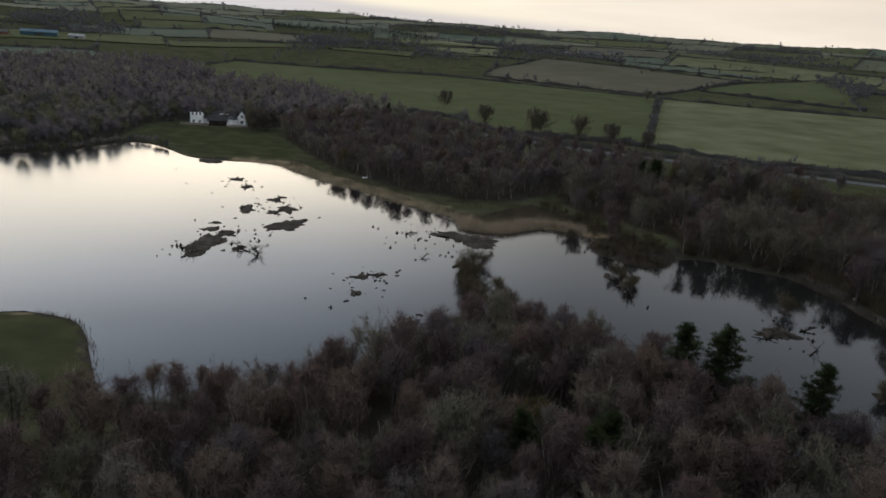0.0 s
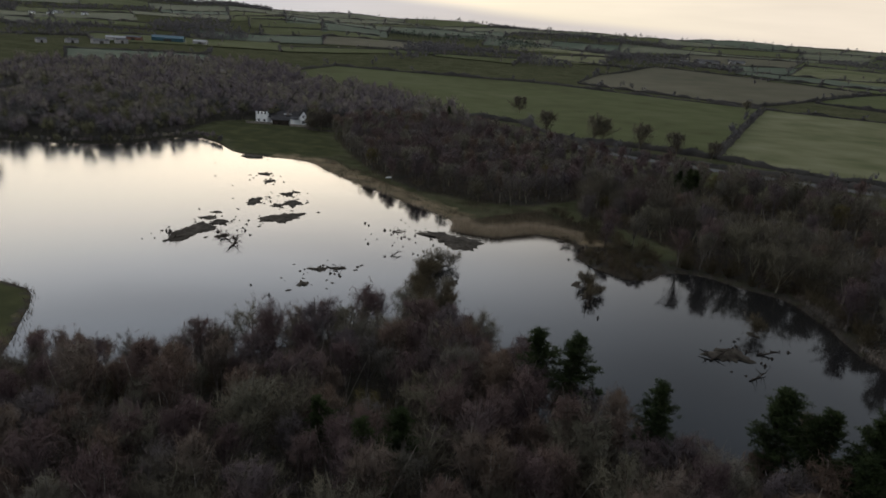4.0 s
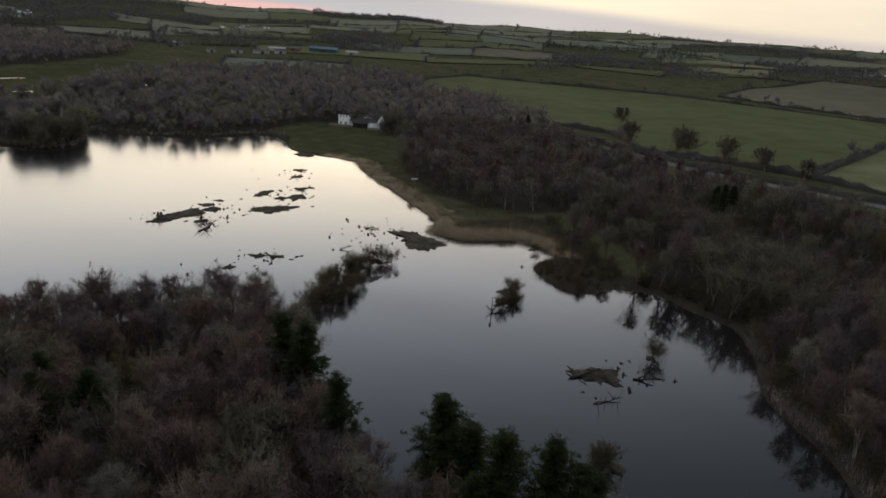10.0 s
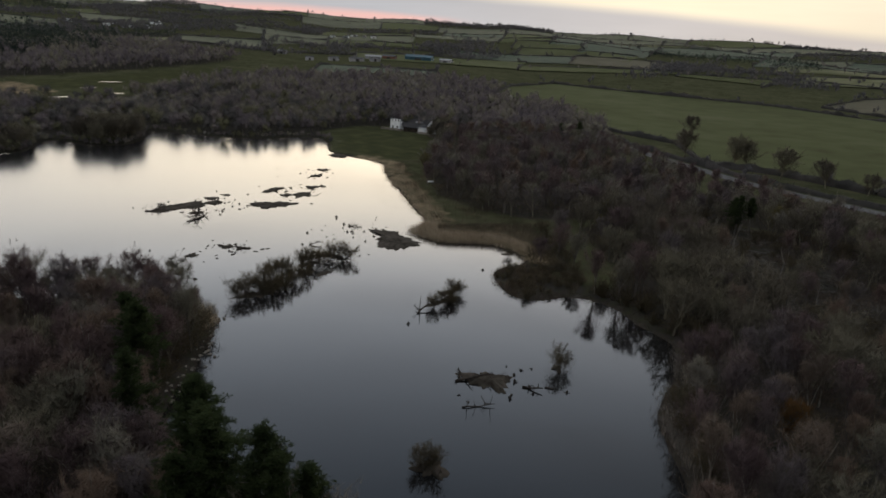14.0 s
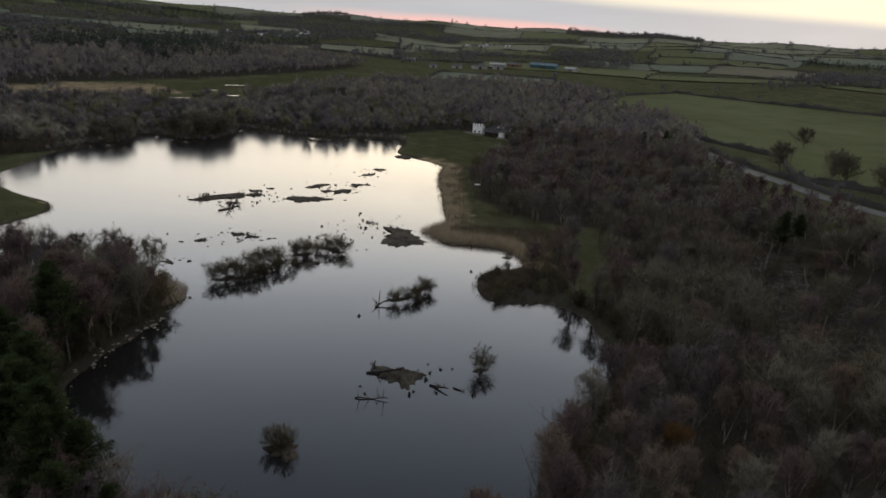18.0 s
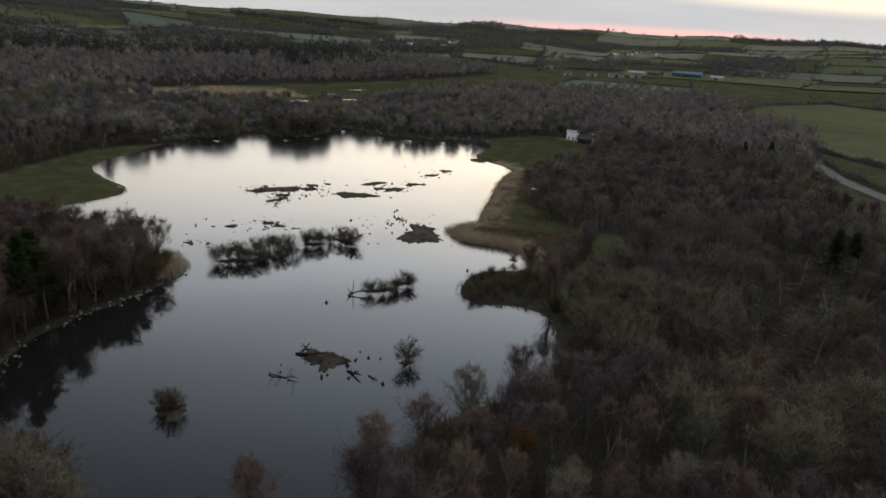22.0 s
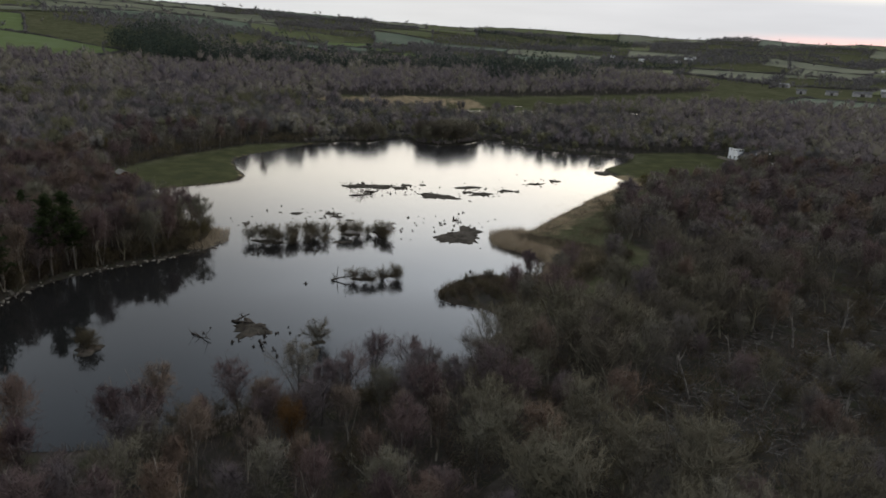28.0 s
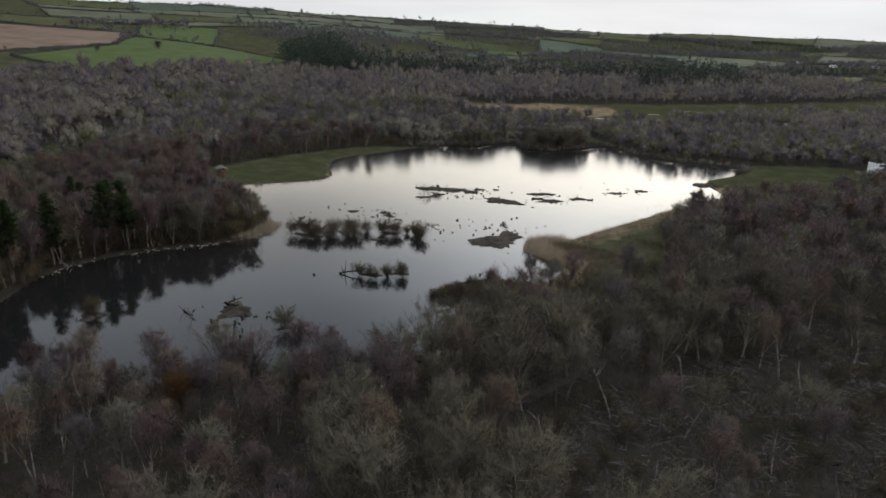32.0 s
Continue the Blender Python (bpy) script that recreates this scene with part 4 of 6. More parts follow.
NAMES = {"shrub_mid": ("hawthorn_bush", "low bare hawthorn bush at the wood's edge", "bush"), "round": ("hedgerow_oak", "round-crowned bare oak at the field's edge", "tree"), "birch_mid": ("young_birch", "slim leafless young birch with a pale trunk", "tree"), "alder_mid": ("ash_tree", "bare grey ash with an upright twiggy crown", "tree"), "birch": ("birch_tree", "leafless silver birch with a pale slender trunk", "tree"), "alder": ("alder_tree", "bare grey-brown alder with a hazy crown", "tree"),
         "oak": ("oak_tree", "bare spreading oak with crooked limbs", "tree"), "shrub": ("willow_bush", "rounded leafless willow bush of olive twigs", "bush"),
         "fan": ("willow_bush", "many-stemmed leafless willow rooted in the water", "bush"),
         "pale": ("bleached_bush", "pale bleached bush leaning over the water's edge", "bush"), "bud": ("budding_tree", "young tree breaking into yellow-green bud", "tree"), "rust": ("rusty_tree", "small tree holding rusty orange leaves", "tree"),
         "pine": ("pine_tree", "dark green Scots pine with a bare lower trunk", "tree")}
COUNT = {}


def plant(kind, x, y, size=1.0, z=None, group="", lean=0.0):
    name, label, cat = NAMES.get(kind) or NAMES[kind.removesuffix("_mid")]
    trunk, crown = KINDS[kind][COUNT.get(kind, 0) % len(KINDS[kind])]
    COUNT[kind] = COUNT.get(kind, 0) + 1
    z = float(ground_z(x, y)[0]) - 0.08 if z is None else z
    ob = thing(name, x, y, z, label, cat, group or cat + "s of the woodland", prng.uniform(0, 6.28), size)
    part("trunk", trunk, ob)
    part("crown", crown, ob)
    return ob


def scatter(poly, gap, seed):
    """Points about gap metres apart inside the polygon."""
    p = np.array(poly, float)
    rg = np.random.default_rng(seed)
    xs, ys = np.meshgrid(np.arange(p[:, 0].min(), p[:, 0].max(), gap), np.arange(p[:, 1].min(), p[:, 1].max(), gap))
    pts = np.stack([xs.ravel(), ys.ravel()], -1) + rg.uniform(-0.48, 0.48, (xs.size, 2)) * gap
    return pts[inside(p, pts[:, 0], pts[:, 1])]


def copies(meshes, pts, heights, full, name, mat, label, seed, category="woodland"):
    """A wood joined into one mesh: the crowns of a few model trees of height full, turned and sized at every point."""
    rg = np.random.default_rng(seed)
    models = []
    for me in meshes:
        v, f = np.empty(len(me.vertices) * 3), np.empty(len(me.polygons) * 3, int)
        me.vertices.foreach_get("co", v)
        me.polygons.foreach_get("vertices", f)
        nr = np.empty(len(me.loops) * 3)
        me.corner_normals.foreach_get("vector", nr)
        nv = np.zeros((len(me.vertices), 3))
        nv[f] = nr.reshape(-1, 3)
        models.append((v.reshape(-1, 3), f.reshape(-1, 3), nv))
    z = ground_z(pts[:, 0], pts[:, 1])
    st = Sticks()
    for (x, y), h, g in zip(pts, heights, z):
        v, f, nv = models[rg.integers(len(models))]
        a, k = rg.uniform(0, 6.28), h / full
        turn = np.array([[math.cos(a), math.sin(a), 0], [-math.sin(a), math.cos(a), 0], [0, 0, 1.0]])
        st.v.append(v @ turn * np.array([k * rg.uniform(0.85, 1.4), k * rg.uniform(0.85, 1.4), k * rg.uniform(0.85, 1.15)]) + np.array([x, y, g - 0.1]))
        st.normal.append(nv @ turn)
        st.f.append(f + st.n)
        st.n += len(v)
    return tagged(new(name, st.mesh(name, mat)), label, category, kind="stuff")


def far_crown(seed, lobes, fineness, twigs, wide=1.0):
    """A far tree of height 10: the dense lobes of its crown and the fine upright twigs that fray its outline."""
    rg = np.random.default_rng(seed)
    ball = bmesh.new()
    bmesh.ops.create_icosphere(ball, subdivisions=fineness, radius=1.0)
    bv, bf = np.array([v.co[:] for v in ball.verts]), np.array([[v.index for v in f.verts] for f in ball.faces])
    ball.free()
    st = Sticks()
    turn0 = rg.uniform(0, 6.28)
    share = twigs // lobes
    for k in range(lobes):
        turn = turn0 + k * 2.4
        mid = np.array([math.cos(turn) * 1.7, math.sin(turn) * 1.7, 3.6 + 3.4 * (k + 0.5) / lobes]) * np.array([*rg.uniform(0.5, 1.15, 2), 1.0])
        size = np.array([2.1, 2.1, 2.5]) * rg.uniform(0.8, 1.2, 3)
        rough = 1 + 0.5 * np.array([noise.noise((p[0] * 1.7 + seed, p[1] * 1.7 + k, p[2] * 1.7)) for p in bv])
        body = bv * rough[:, None] * size
        nrm = bv * 0.3 + np.array([0, 0, 0.7])
        st.v.append(body * 0.5 + mid)
        st.normal.append(nrm)
        st.f.append(bf + st.n)
        st.n += len(bv)
        d = rg.normal(size=(share, 3)) + np.array([0, 0, 0.5])
        d /= np.linalg.norm(d, axis=1)[:, None]
        base = mid + d * size * rg.uniform(0.5, 0.95, (share, 1))
        way = (d * 0.5 + rg.normal(size=(share, 3)) * 0.35 + np.array([0, 0, 0.65])) * rg.uniform(0.7, 1.8, (share, 1))
        st.slivers(base - way * 0.3, way, rg.uniform(0.05, 0.13, share) * wide, rg, d * 0.35 + np.array([0, 0, 0.7]))
    trunk = limb((0, 0, -0.1), (0, 0, 1), 5.0, 0, 0.05, rg, 2)
    st.slivers(trunk[:1], trunk[2:] - trunk[:1], np.array([0.25]), rg)
    return st.mesh("far_crown", M_WOODS)


FAR_CROWNS = [far_crown(800 + k, 4, 1, 400, 1.25) for k in range(9)]
MID_CROWNS = [far_crown(815 + k, 4, 1, 260, 1.8) for k in range(8)]
LOW_CROWNS = [far_crown(830 + k, 2, 1, 70, 2.8) for k in range(7)]


def mixed_wood(pts, heights, label, seed, name="woodland", models=FAR_CROWNS):
    """A far wood of three tints, each tint one mesh."""
    tint = np.random.default_rng(seed).random(len(pts))
    for lo, hi, mat, look in ((0, 0.5, M_WOODS, "brown "), (0.5, 0.8, M_WOODS_PALE, "pale grey "), (0.8, 1.01, M_WOODS_OLIVE, "olive ")):
        sel = (tint >= lo) & (tint < hi)
        if sel.any():
            copies(models, pts[sel], heights[sel], 10.0, name, mat, look + label, seed)


def stand(name, pts, heights, mat, label, per=90, fat=1.0, conifer=False, seed=1, models=None):
    """A far wood, all its crowns joined: slivers round every stem."""
    if not conifer:
        return copies(models or LOW_CROWNS, pts, np.asarray(heights) * np.random.default_rng(seed).lognormal(0, 0.2, len(pts)), 10.0, name, mat, label, seed)
    rg = np.random.default_rng(seed)
    n = len(pts)
    z = ground_z(pts[:, 0], pts[:, 1])
    h = np.asarray(heights) * rg.lognormal(0, 0.2, n)
    k = np.repeat(np.arange(n), per)
    way = rg.normal(size=(n * per, 3))
    way /= np.linalg.norm(way, axis=1)[:, None]
    rad = 0.1 + 0.92 * rg.random(n * per) ** 0.5
    up = rg.random(n * per) ** 0.8
    off = way * np.stack([(1 - up) * 0.24 + 0.02] * 2 + [np.zeros(n * per)], -1) * h[k, None]
    base = np.c_[pts[k] + off[:, :2], z[k] + h[k] * (0.1 + 0.88 * up)]
    dirs = np.c_[way[:, :2], -0.2 + 0 * up] * (0.09 * h[k, None])
    st = Sticks()
    st.slivers(base, dirs, 0.021 * fat * h[k] * rg.uniform(0.7, 1.3, n * per), rg, way * 0.7 + np.array([0, 0, 0.5]))
    st.slivers(np.c_[pts, z - 0.1], np.c_[rg.normal(size=(n, 2)) * 0.03 * h[:, None], h * 0.65], 0.013 * h, rg)
    return tagged(new(name, st.mesh(name, mat)), label, "woodland", kind="stuff")


def mixed(poly, gap, seed, mix, lo=0.8, hi=1.15, keep=lambda x, y: True):
    for x, y in scatter(poly, gap, seed):
        if keep(x, y):
            kind = prng.choices(list(mix), list(mix.values()))[0]
            plant(kind, x, y, low_rim(kind, x, y, prng.uniform(lo, hi)))


FULL = {"birch": 12.5, "alder": 12.0, "oak": 10.5, "shrub": 5.0, "bud": 10.0}


def low_rim(kind, x, y, size):
    """The wood falls toward the lake's south shore: the size that keeps a tree under that slope."""
    if -50 < x < 9 and y < 120:
        top = 0.55 * (np.interp(x, [-50, -32, -24, -15, -9, 1, 9], [95, 88, 86, 90, 97, 109, 116]) - y)
        return min(size, max(top / FULL.get(kind, 10.0), 0.22))
    return size


def clear_of(*polys):
    def ok(x, y):
        return all(not inside(np.array(q), np.array([x]), np.array([y]))[0] for q in polys)
    return ok


PALE_BUSHES = [(82.6, 133, 0.7), (81.9, 135.2, 0.6), (83.2, 130.4, 0.65), (86.6, 114.6, 0.65), (88.4, 112, 0.75), (90, 109.4, 0.7), (91.6, 106.6, 0.65), (93.6, 103, 0.6)]
PINES = [(31.9, 77.4, 1.03), (35.3, 74.3, 1.06), (44.5, 68.5, 0.99), (54.7, 67.3, 1.08), (58.1, 67.8, 1.06), (62.3, 64.8, 1.14), (66, 66.3, 1.07), (69, 64.2, 1.0), (70.5, 67.6, 0.86), (72.5, 65, 0.85), (76, 67, 0.7), (61, 61.5, 0.9)]
for x, y, s in PINES:
    plant("pine", x, y, s, group="pines on the lake shore")
# The wood ends well inside the ring of open ground round it.
def in_sight(x, y):
    r = math.hypot(x - 10, y - 160)
    return x < -25 or r < 121 or (r < 140 and x < 66 and y < 88)


mixed(WOOD_SOUTH, 4.1, 21, {"birch": 5, "alder": 3.0, "shrub": 0.9, "oak": 2.2, "bud": 0.15}, 0.66, 1.05, keep=lambda x, y: -75 < x < -25 + 200 and y > 24 and in_sight(x, y) and not (x > 30 and y > 67))
for x, y in scatter([(36, 70), (84, 70), (84, 58), (40, 58)], 5.0, 26):
    plant("shrub", x, y, prng.uniform(0.7, 1.2))
mixed(WOOD_EAST, 5.1, 22, {"alder": 2.6, "oak": 6.0, "birch": 0.9, "shrub": 1.4, "bud": 0.35}, 0.72, 1.12, keep=lambda x, y: y > 138 and clear_of(SWAMP)(x, y) and in_sight(x, y) and y > 84)
mixed(WOOD_EAST, 5.0, 29, {"alder": 5, "birch": 3.5, "oak": 1, "shrub": 1.2}, 0.62, 0.95, keep=lambda x, y: y <= 138 and clear_of(SWAMP)(x, y) and in_sight(x, y) and y > 84)
mixed(SWAMP, 5.8, 24, {"shrub": 3, "alder": 1.6, "birch": 0.4, "oak": 1}, 0.45, 0.78)
mixed(SCRUB, 3.6, 25, {"shrub": 5, "alder": 1}, 0.5, 0.85)
mixed([(-38, 72), (-28, 76), (-18, 79), (-9, 87), (0, 96), (8, 99), (3, 88), (-3, 78), (-9, 69), (-17, 63), (-30, 68)], 3.0, 27, {"shrub": 2, "birch": 1, "alder": 0.6}, 0.42, 0.72)
plant("rust", 99, 118.5, 1.0)
for x, y, s in ((13, 98.3, 0.42), (16.5, 96.4, 0.4), (9, 97.2, 0.38), (20, 92.8, 0.36), (11, 95.6, 0.45), (23.5, 89.6, 0.34), (28, 82, 0.36)):
    plant("bud", x, y, s, group="sallows in bud on the wooded point")
for x, y, s in PALE_BUSHES:
    plant("pale", x, y, s, group="bleached bushes on the east shore")
mixed([(14, 95), (24, 89), (34, 75), (43, 70), (38, 64), (24, 76), (12, 86)], 3.6, 31, {"birch": 4, "alder": 2}, 0.88, 1.1)
for x, y, s, kind in ((77, 73.6, 1.5, "shrub"), (79.8, 75, 1.45, "shrub"), (82, 74, 1.3, "shrub"), (75, 72.6, 1.2, "shrub"), (72.5, 71.6, 0.6, "bud"), (84.5, 75.8, 1.2, "shrub"), (93, 87, 1.0, "shrub")):
    plant(kind, x, y, s, group="willows on the south-east corner of the lake")
for x, y, s in ((80, 71, 0.95), (83, 73, 0.9), (78, 69.4, 1.0), (86, 75.3, 0.85), (72, 69, 0.9), (88, 77, 0.8), (75, 68, 1.0)):
    plant("alder", x, y, s)
mixed([(36, 75), (45, 70), (54, 67.6), (66, 69), (84, 73), (86, 62), (60, 59), (36, 66)], 3.3, 28, {"birch": 4, "alder": 2, "shrub": 1.5}, 0.62, 0.92)


def undergrowth(name, poly, density, top, mat, label, seed):
    """Low stems all over a wood's floor, joined."""
    p = np.array(poly, float)
    rg = np.random.default_rng(seed)
    area = (np.ptp(p[:, 0])) * (np.ptp(p[:, 1]))
    q = np.stack([rg.uniform(p[:, c].min(), p[:, c].max(), int(area * density)) for c in (0, 1)], -1)
    q = q[inside(p, q[:, 0], q[:, 1])]
    patch = np.array([noise.noise((a / 7, b / 7, 3.0)) for a, b in q])
    q, patch = q[patch > -0.35], patch[patch > -0.35]
    z = ground_z(q[:, 0], q[:, 1])
    h = top * rg.uniform(0.35, 1.0, len(q)) * (0.75 + patch)
    way = np.c_[rg.normal(size=(len(q), 2)) * 0.55, np.ones(len(q))] * h[:, None]
    st = Sticks()
    st.slivers(np.c_[q, z - 0.05], way, 0.04 + 0.035 * h, rg, way * 0.3 + np.array([0, 0, 1.0]))
    return tagged(new(name, st.mesh(name, mat)), label, "undergrowth", kind="stuff")


undergrowth("undergrowth", SPIT, 16.0, 1.3, M_BRAMBLE, "dark scrub covering the spit", 85)
undergrowth("undergrowth", SCRUB, 9.0, 1.4, M_BRAMBLE, "dark scrub beside the reed bed", 84)
undergrowth("undergrowth", WOOD_SOUTH, 6.0, 1.8, M_BRAMBLE, "dark brambles and saplings on the wood's floor", 81)
undergrowth("undergrowth", WOOD_EAST, 5.0, 1.6, M_BRAMBLE, "dark brambles and saplings between the alders", 82)
undergrowth("undergrowth", WOOD_NORTH, 2.0, 2.2, M_BRAMBLE, "dark thicket under the northern wood", 83)

# ---- things in and round the lake ----
def mound(name, pts, height, mat, label, seed, category="mud bank", group="mud banks in the lake"):
    """A low bank with a ragged outline, its skirt under the water."""
    out = chaikin(pts, 4)
    c = out.mean(0)
    rag = np.array([noise.noise((p[0] / 1.5, p[1] / 1.5, seed)) + 0.7 * noise.noise((p[0] / 0.55, p[1] / 0.55, seed + 5.0)) for p in out])
    span = np.linalg.norm(out - c, axis=1)
    out = c + (out - c) * (1 + np.clip(rag[:, None] * 1.7 / np.maximum(span[:, None], 0.8), -0.55, 0.6))
    bm = bmesh.new()
    rings = []
    for k, z in ((1.12, -0.25), (1.0, 0.02), (0.86, 0.5), (0.6, 0.85), (0.3, 1.0)):
        ring = []
        for p in c + (out - c) * k:
            lump = 1 + 0.7 * noise.noise((p[0] / 1.3, p[1] / 1.3, seed + 2.0))
            ring.append(bm.verts.new((p[0], p[1], z if z < 0.1 else z * height * max(0.25, lump))))
        rings.append(ring)
    n = len(out)
    for a, b in zip(rings, rings[1:]):
        for i in range(n):
            bm.faces.new((a[i], a[(i + 1) % n], b[(i + 1) % n], b[i]))
    bm.faces.new(rings[-1])
    bmesh.ops.recalc_face_normals(bm, faces=bm.faces[:])
    return tagged(new(name, bm_mesh(name, bm, mat, True)), label, category, group)


BANKS = [
    ([(9.3, 149.4), (13, 150), (16, 153), (16.2, 159), (8, 161), (5.5, 163), (1, 161.5), (-0.5, 158), (4.6, 158.2), (7.5, 154)], 0.35, "grey-brown arrow-shaped mud bank in the lake"),
    ([(-48.6, 131.5), (-45, 132.6), (-45.6, 137.8), (-43.2, 142.3), (-46.6, 147.6), (-50, 146.6), (-49.4, 141.3), (-50.6, 137.4)], 0.32, "long dark mud bank with dead twigs"),
    ([(-38.8, 155.2), (-35, 153.8), (-31.4, 154.6), (-31, 159.5), (-29.6, 165.2), (-34.3, 163.2), (-37.4, 160)], 0.34, "dark mud bank tapering to a point"),
    ([(-46.8, 165.8), (-44.8, 167.3), (-45.4, 173.4), (-47.2, 176), (-48.6, 173.3)], 0.3, "small rounded mud bank"),
    ([(-47.8, 149.5), (-46.9, 151.2), (-44.2, 151.1), (-43, 147.5), (-45.5, 146.6)], 0.3, "small dark mud bank"),
    ([(-40.4, 173.8), (-37.6, 177), (-34.8, 174.6), (-35.3, 169.8), (-37.8, 171)], 0.3, "ragged mud bank among dead stems"),
    ([(-44.4, 182.1), (-41.9, 185), (-39.5, 181), (-42.1, 179.6)], 0.3, "ragged mud bank among dead stems"),
    ([(-61, 204.3), (-58.6, 207.2), (-55.9, 202.7), (-58.5, 201.4)], 0.25, "small dark mud bank"),
]
BANKS += [
    ([(-55.4, 194.4), (-53, 198.8), (-50.8, 196), (-52.8, 193)], 0.25, "small dark mud bank"),
    ([(-79.5, 229.2), (-74.1, 233), (-69.5, 229), (-72, 224.4)], 0.4, "reedy mud bank close to the meadow shore"),
    ([(-14.8, 125.4), (-12.7, 128.4), (-11, 127.2), (-12.3, 124.6)], 0.25, "thin mud bank with driftwood"),
    ([(-11.2, 127.9), (-9.2, 129.7), (-7.8, 127.8), (-9, 126.6)], 0.25, "thin mud bank with driftwood"),
    ([(-14, 117.4), (-13, 119.7), (-11.8, 117.7), (-12.5, 116)], 0.25, "tiny mud bank with driftwood"),
    ([(-5, 105.2), (-0.5, 105.6), (-2, 106.8)], 0.22, "thin mud bank with driftwood"),
    ([(57.4, 109.6), (58.9, 112), (61.5, 114.2), (63.6, 114.6), (65.6, 112.4), (65, 109.4), (61.6, 109)], 0.42, "dark mud hump with tangled roots and logs"),
    ([(65.5, 87.6), (69.2, 87.8), (69.6, 90), (66.2, 90.6)], 0.4, "mud hump round an old stump"),
]
BANKS += [
    ([(-52.3, 151.5), (-49.4, 153.6), (-47.9, 151.4), (-50, 149.8)], 0.22, "small low mud bank"),
    ([(-52.2, 156), (-50, 158), (-48.7, 155.9)], 0.2, "small low mud bank"),
    ([(-41.5, 139), (-39.6, 141.5), (-38.3, 139.3), (-39.4, 137.6)], 0.22, "small low mud bank under a drowned tree"),
    ([(-41.5, 168.5), (-40, 171.9), (-38, 169.4), (-39, 167)], 0.22, "small low mud bank"),
    ([(-42.5, 185.4), (-41.1, 187.7), (-39.3, 184.7)], 0.2, "small low mud bank"),
]
BANKS += [
    ([(12, 107.5), (14, 110), (15.5, 115), (12.5, 114.5), (11.2, 111)], 0.2, "small low island under willow bushes"),
    ([(13.6, 125.8), (14.6, 127.5), (14.9, 131.2), (13.6, 131), (13.2, 128)], 0.2, "small low island under willow bushes"),
    ([(6.8, 128), (9.4, 129.5), (8.6, 133), (6.6, 132)], 0.2, "small low island under willow bushes"),
    ([(5.5, 136.2), (9, 137), (10.8, 138.8), (8.4, 138.6), (6, 137.6)], 0.4, "small tussock island with a fallen trunk"),
    ([(39, 128), (40.6, 130), (39.8, 133), (38.2, 131)], 0.2, "low mud island under willow stems"),
    ([(37.5, 134), (39, 136), (38, 138.5), (36.8, 136)], 0.2, "low mud island under willow stems"),
    ([(33, 165.4), (34.8, 165.6), (34.6, 167), (33.2, 167)], 0.25, "tiny tussock in the bay"),
    ([(67.3, 120.6), (69, 120.8), (68.6, 122.6), (67.2, 122.2)], 0.2, "tiny mud hump under a willow"),
]
for k, (pts, h, label) in enumerate(BANKS):
    mound("mud_bank", pts, h, M_MUD, label, float(k))


# Clods of mud and drowned tussocks strewn round the banks.
def clod_mesh(seed):
    out = [(math.cos(a * 0.524) * (0.6 + 0.5 * noise.noise((a * 1.3, seed, 0.0))), math.sin(a * 0.524) * (0.35 + 0.3 * noise.noise((a * 1.7, seed, 3.0)))) for a in range(12)]
    bm = bmesh.new()
    low, mid_, top = [[bm.verts.new((x * k, y * k, z + 0.06 * noise.noise((x * 9, y * 9, seed)))) for x, y in out] for k, z in ((1.15, -0.2), (0.95, 0.03), (0.6, 0.13))]
    for a, b in ((low, mid_), (mid_, top)):
        for i in range(12):
            bm.faces.new((a[i], a[(i + 1) % 12], b[(i + 1) % 12], b[i]))
    bm.faces.new(top)
    bmesh.ops.recalc_face_normals(bm, faces=bm.faces[:])
    return bm_mesh("mud_clod", bm, M_MUD)


CLODS = [clod_mesh(k * 3.7) for k in range(5)]
crng = random.Random(8)
for pts, h, label in BANKS[:14]:
    for _ in range(12):
        (x0, y0), (x1, y1) = crng.sample(pts, 2)
        u = crng.random()
        ob = new("mud_clod", CLODS[crng.randrange(5)])
        s = crng.uniform(0.25, 1.1)
        ob.matrix_basis = Matrix.LocRotScale((x0 + (x1 - x0) * u + crng.gauss(0, 2.2), y0 + (y1 - y0) * u + crng.gauss(0, 2.2), 0.0), Euler((0, 0, crng.uniform(0, 6.28))), (s, s, s))
        tagged(ob, "dark clod of mud breaking the water's surface", "mud clod", "mud clods in the lake")


def stump_mesh(seed):
    rg = np.random.default_rng(seed)
    bm = bmesh.new()
    rings, n = [], 9
    tall = rg.uniform(0.35, 0.75)
    rag = rg.uniform(0.75, 1.25, n)
    for z, r in ((-0.4, 0.55), (0.0, 0.42), (0.12 * tall, 0.30), (0.6 * tall, 0.24), (tall, 0.2)):
        rings.append([bm.verts.new((math.cos(i * 6.283 / n) * r * rag[i], math.sin(i * 6.283 / n) * r * rag[i], z + (rg.uniform(-0.16, 0.1) if z == tall else 0))) for i in range(n)])
    for a, b in zip(rings, rings[1:]):
        for i in range(n):
            bm.faces.new((a[i], a[(i + 1) % n], b[(i + 1) % n], b[i]))
    bm.faces.new(rings[-1])
    for _ in range(3):
        t = rg.uniform(0, 6.28)
        box(bm, 0, -0.05, 0.1, 0.7, 0.05, 0.2)
        bm.verts.ensure_lookup_table()
        bmesh.ops.rotate(bm, verts=bm.verts[-8:], cent=(0, 0, 0), matrix=Matrix.Rotation(t, 3, "Z") @ Matrix.Rotation(rg.uniform(-0.6, 0.3), 3, "Y"))
    return bm_mesh("tree_stump", bm, M_DARKWOOD)


STUMPS = [stump_mesh(k) for k in range(5)]
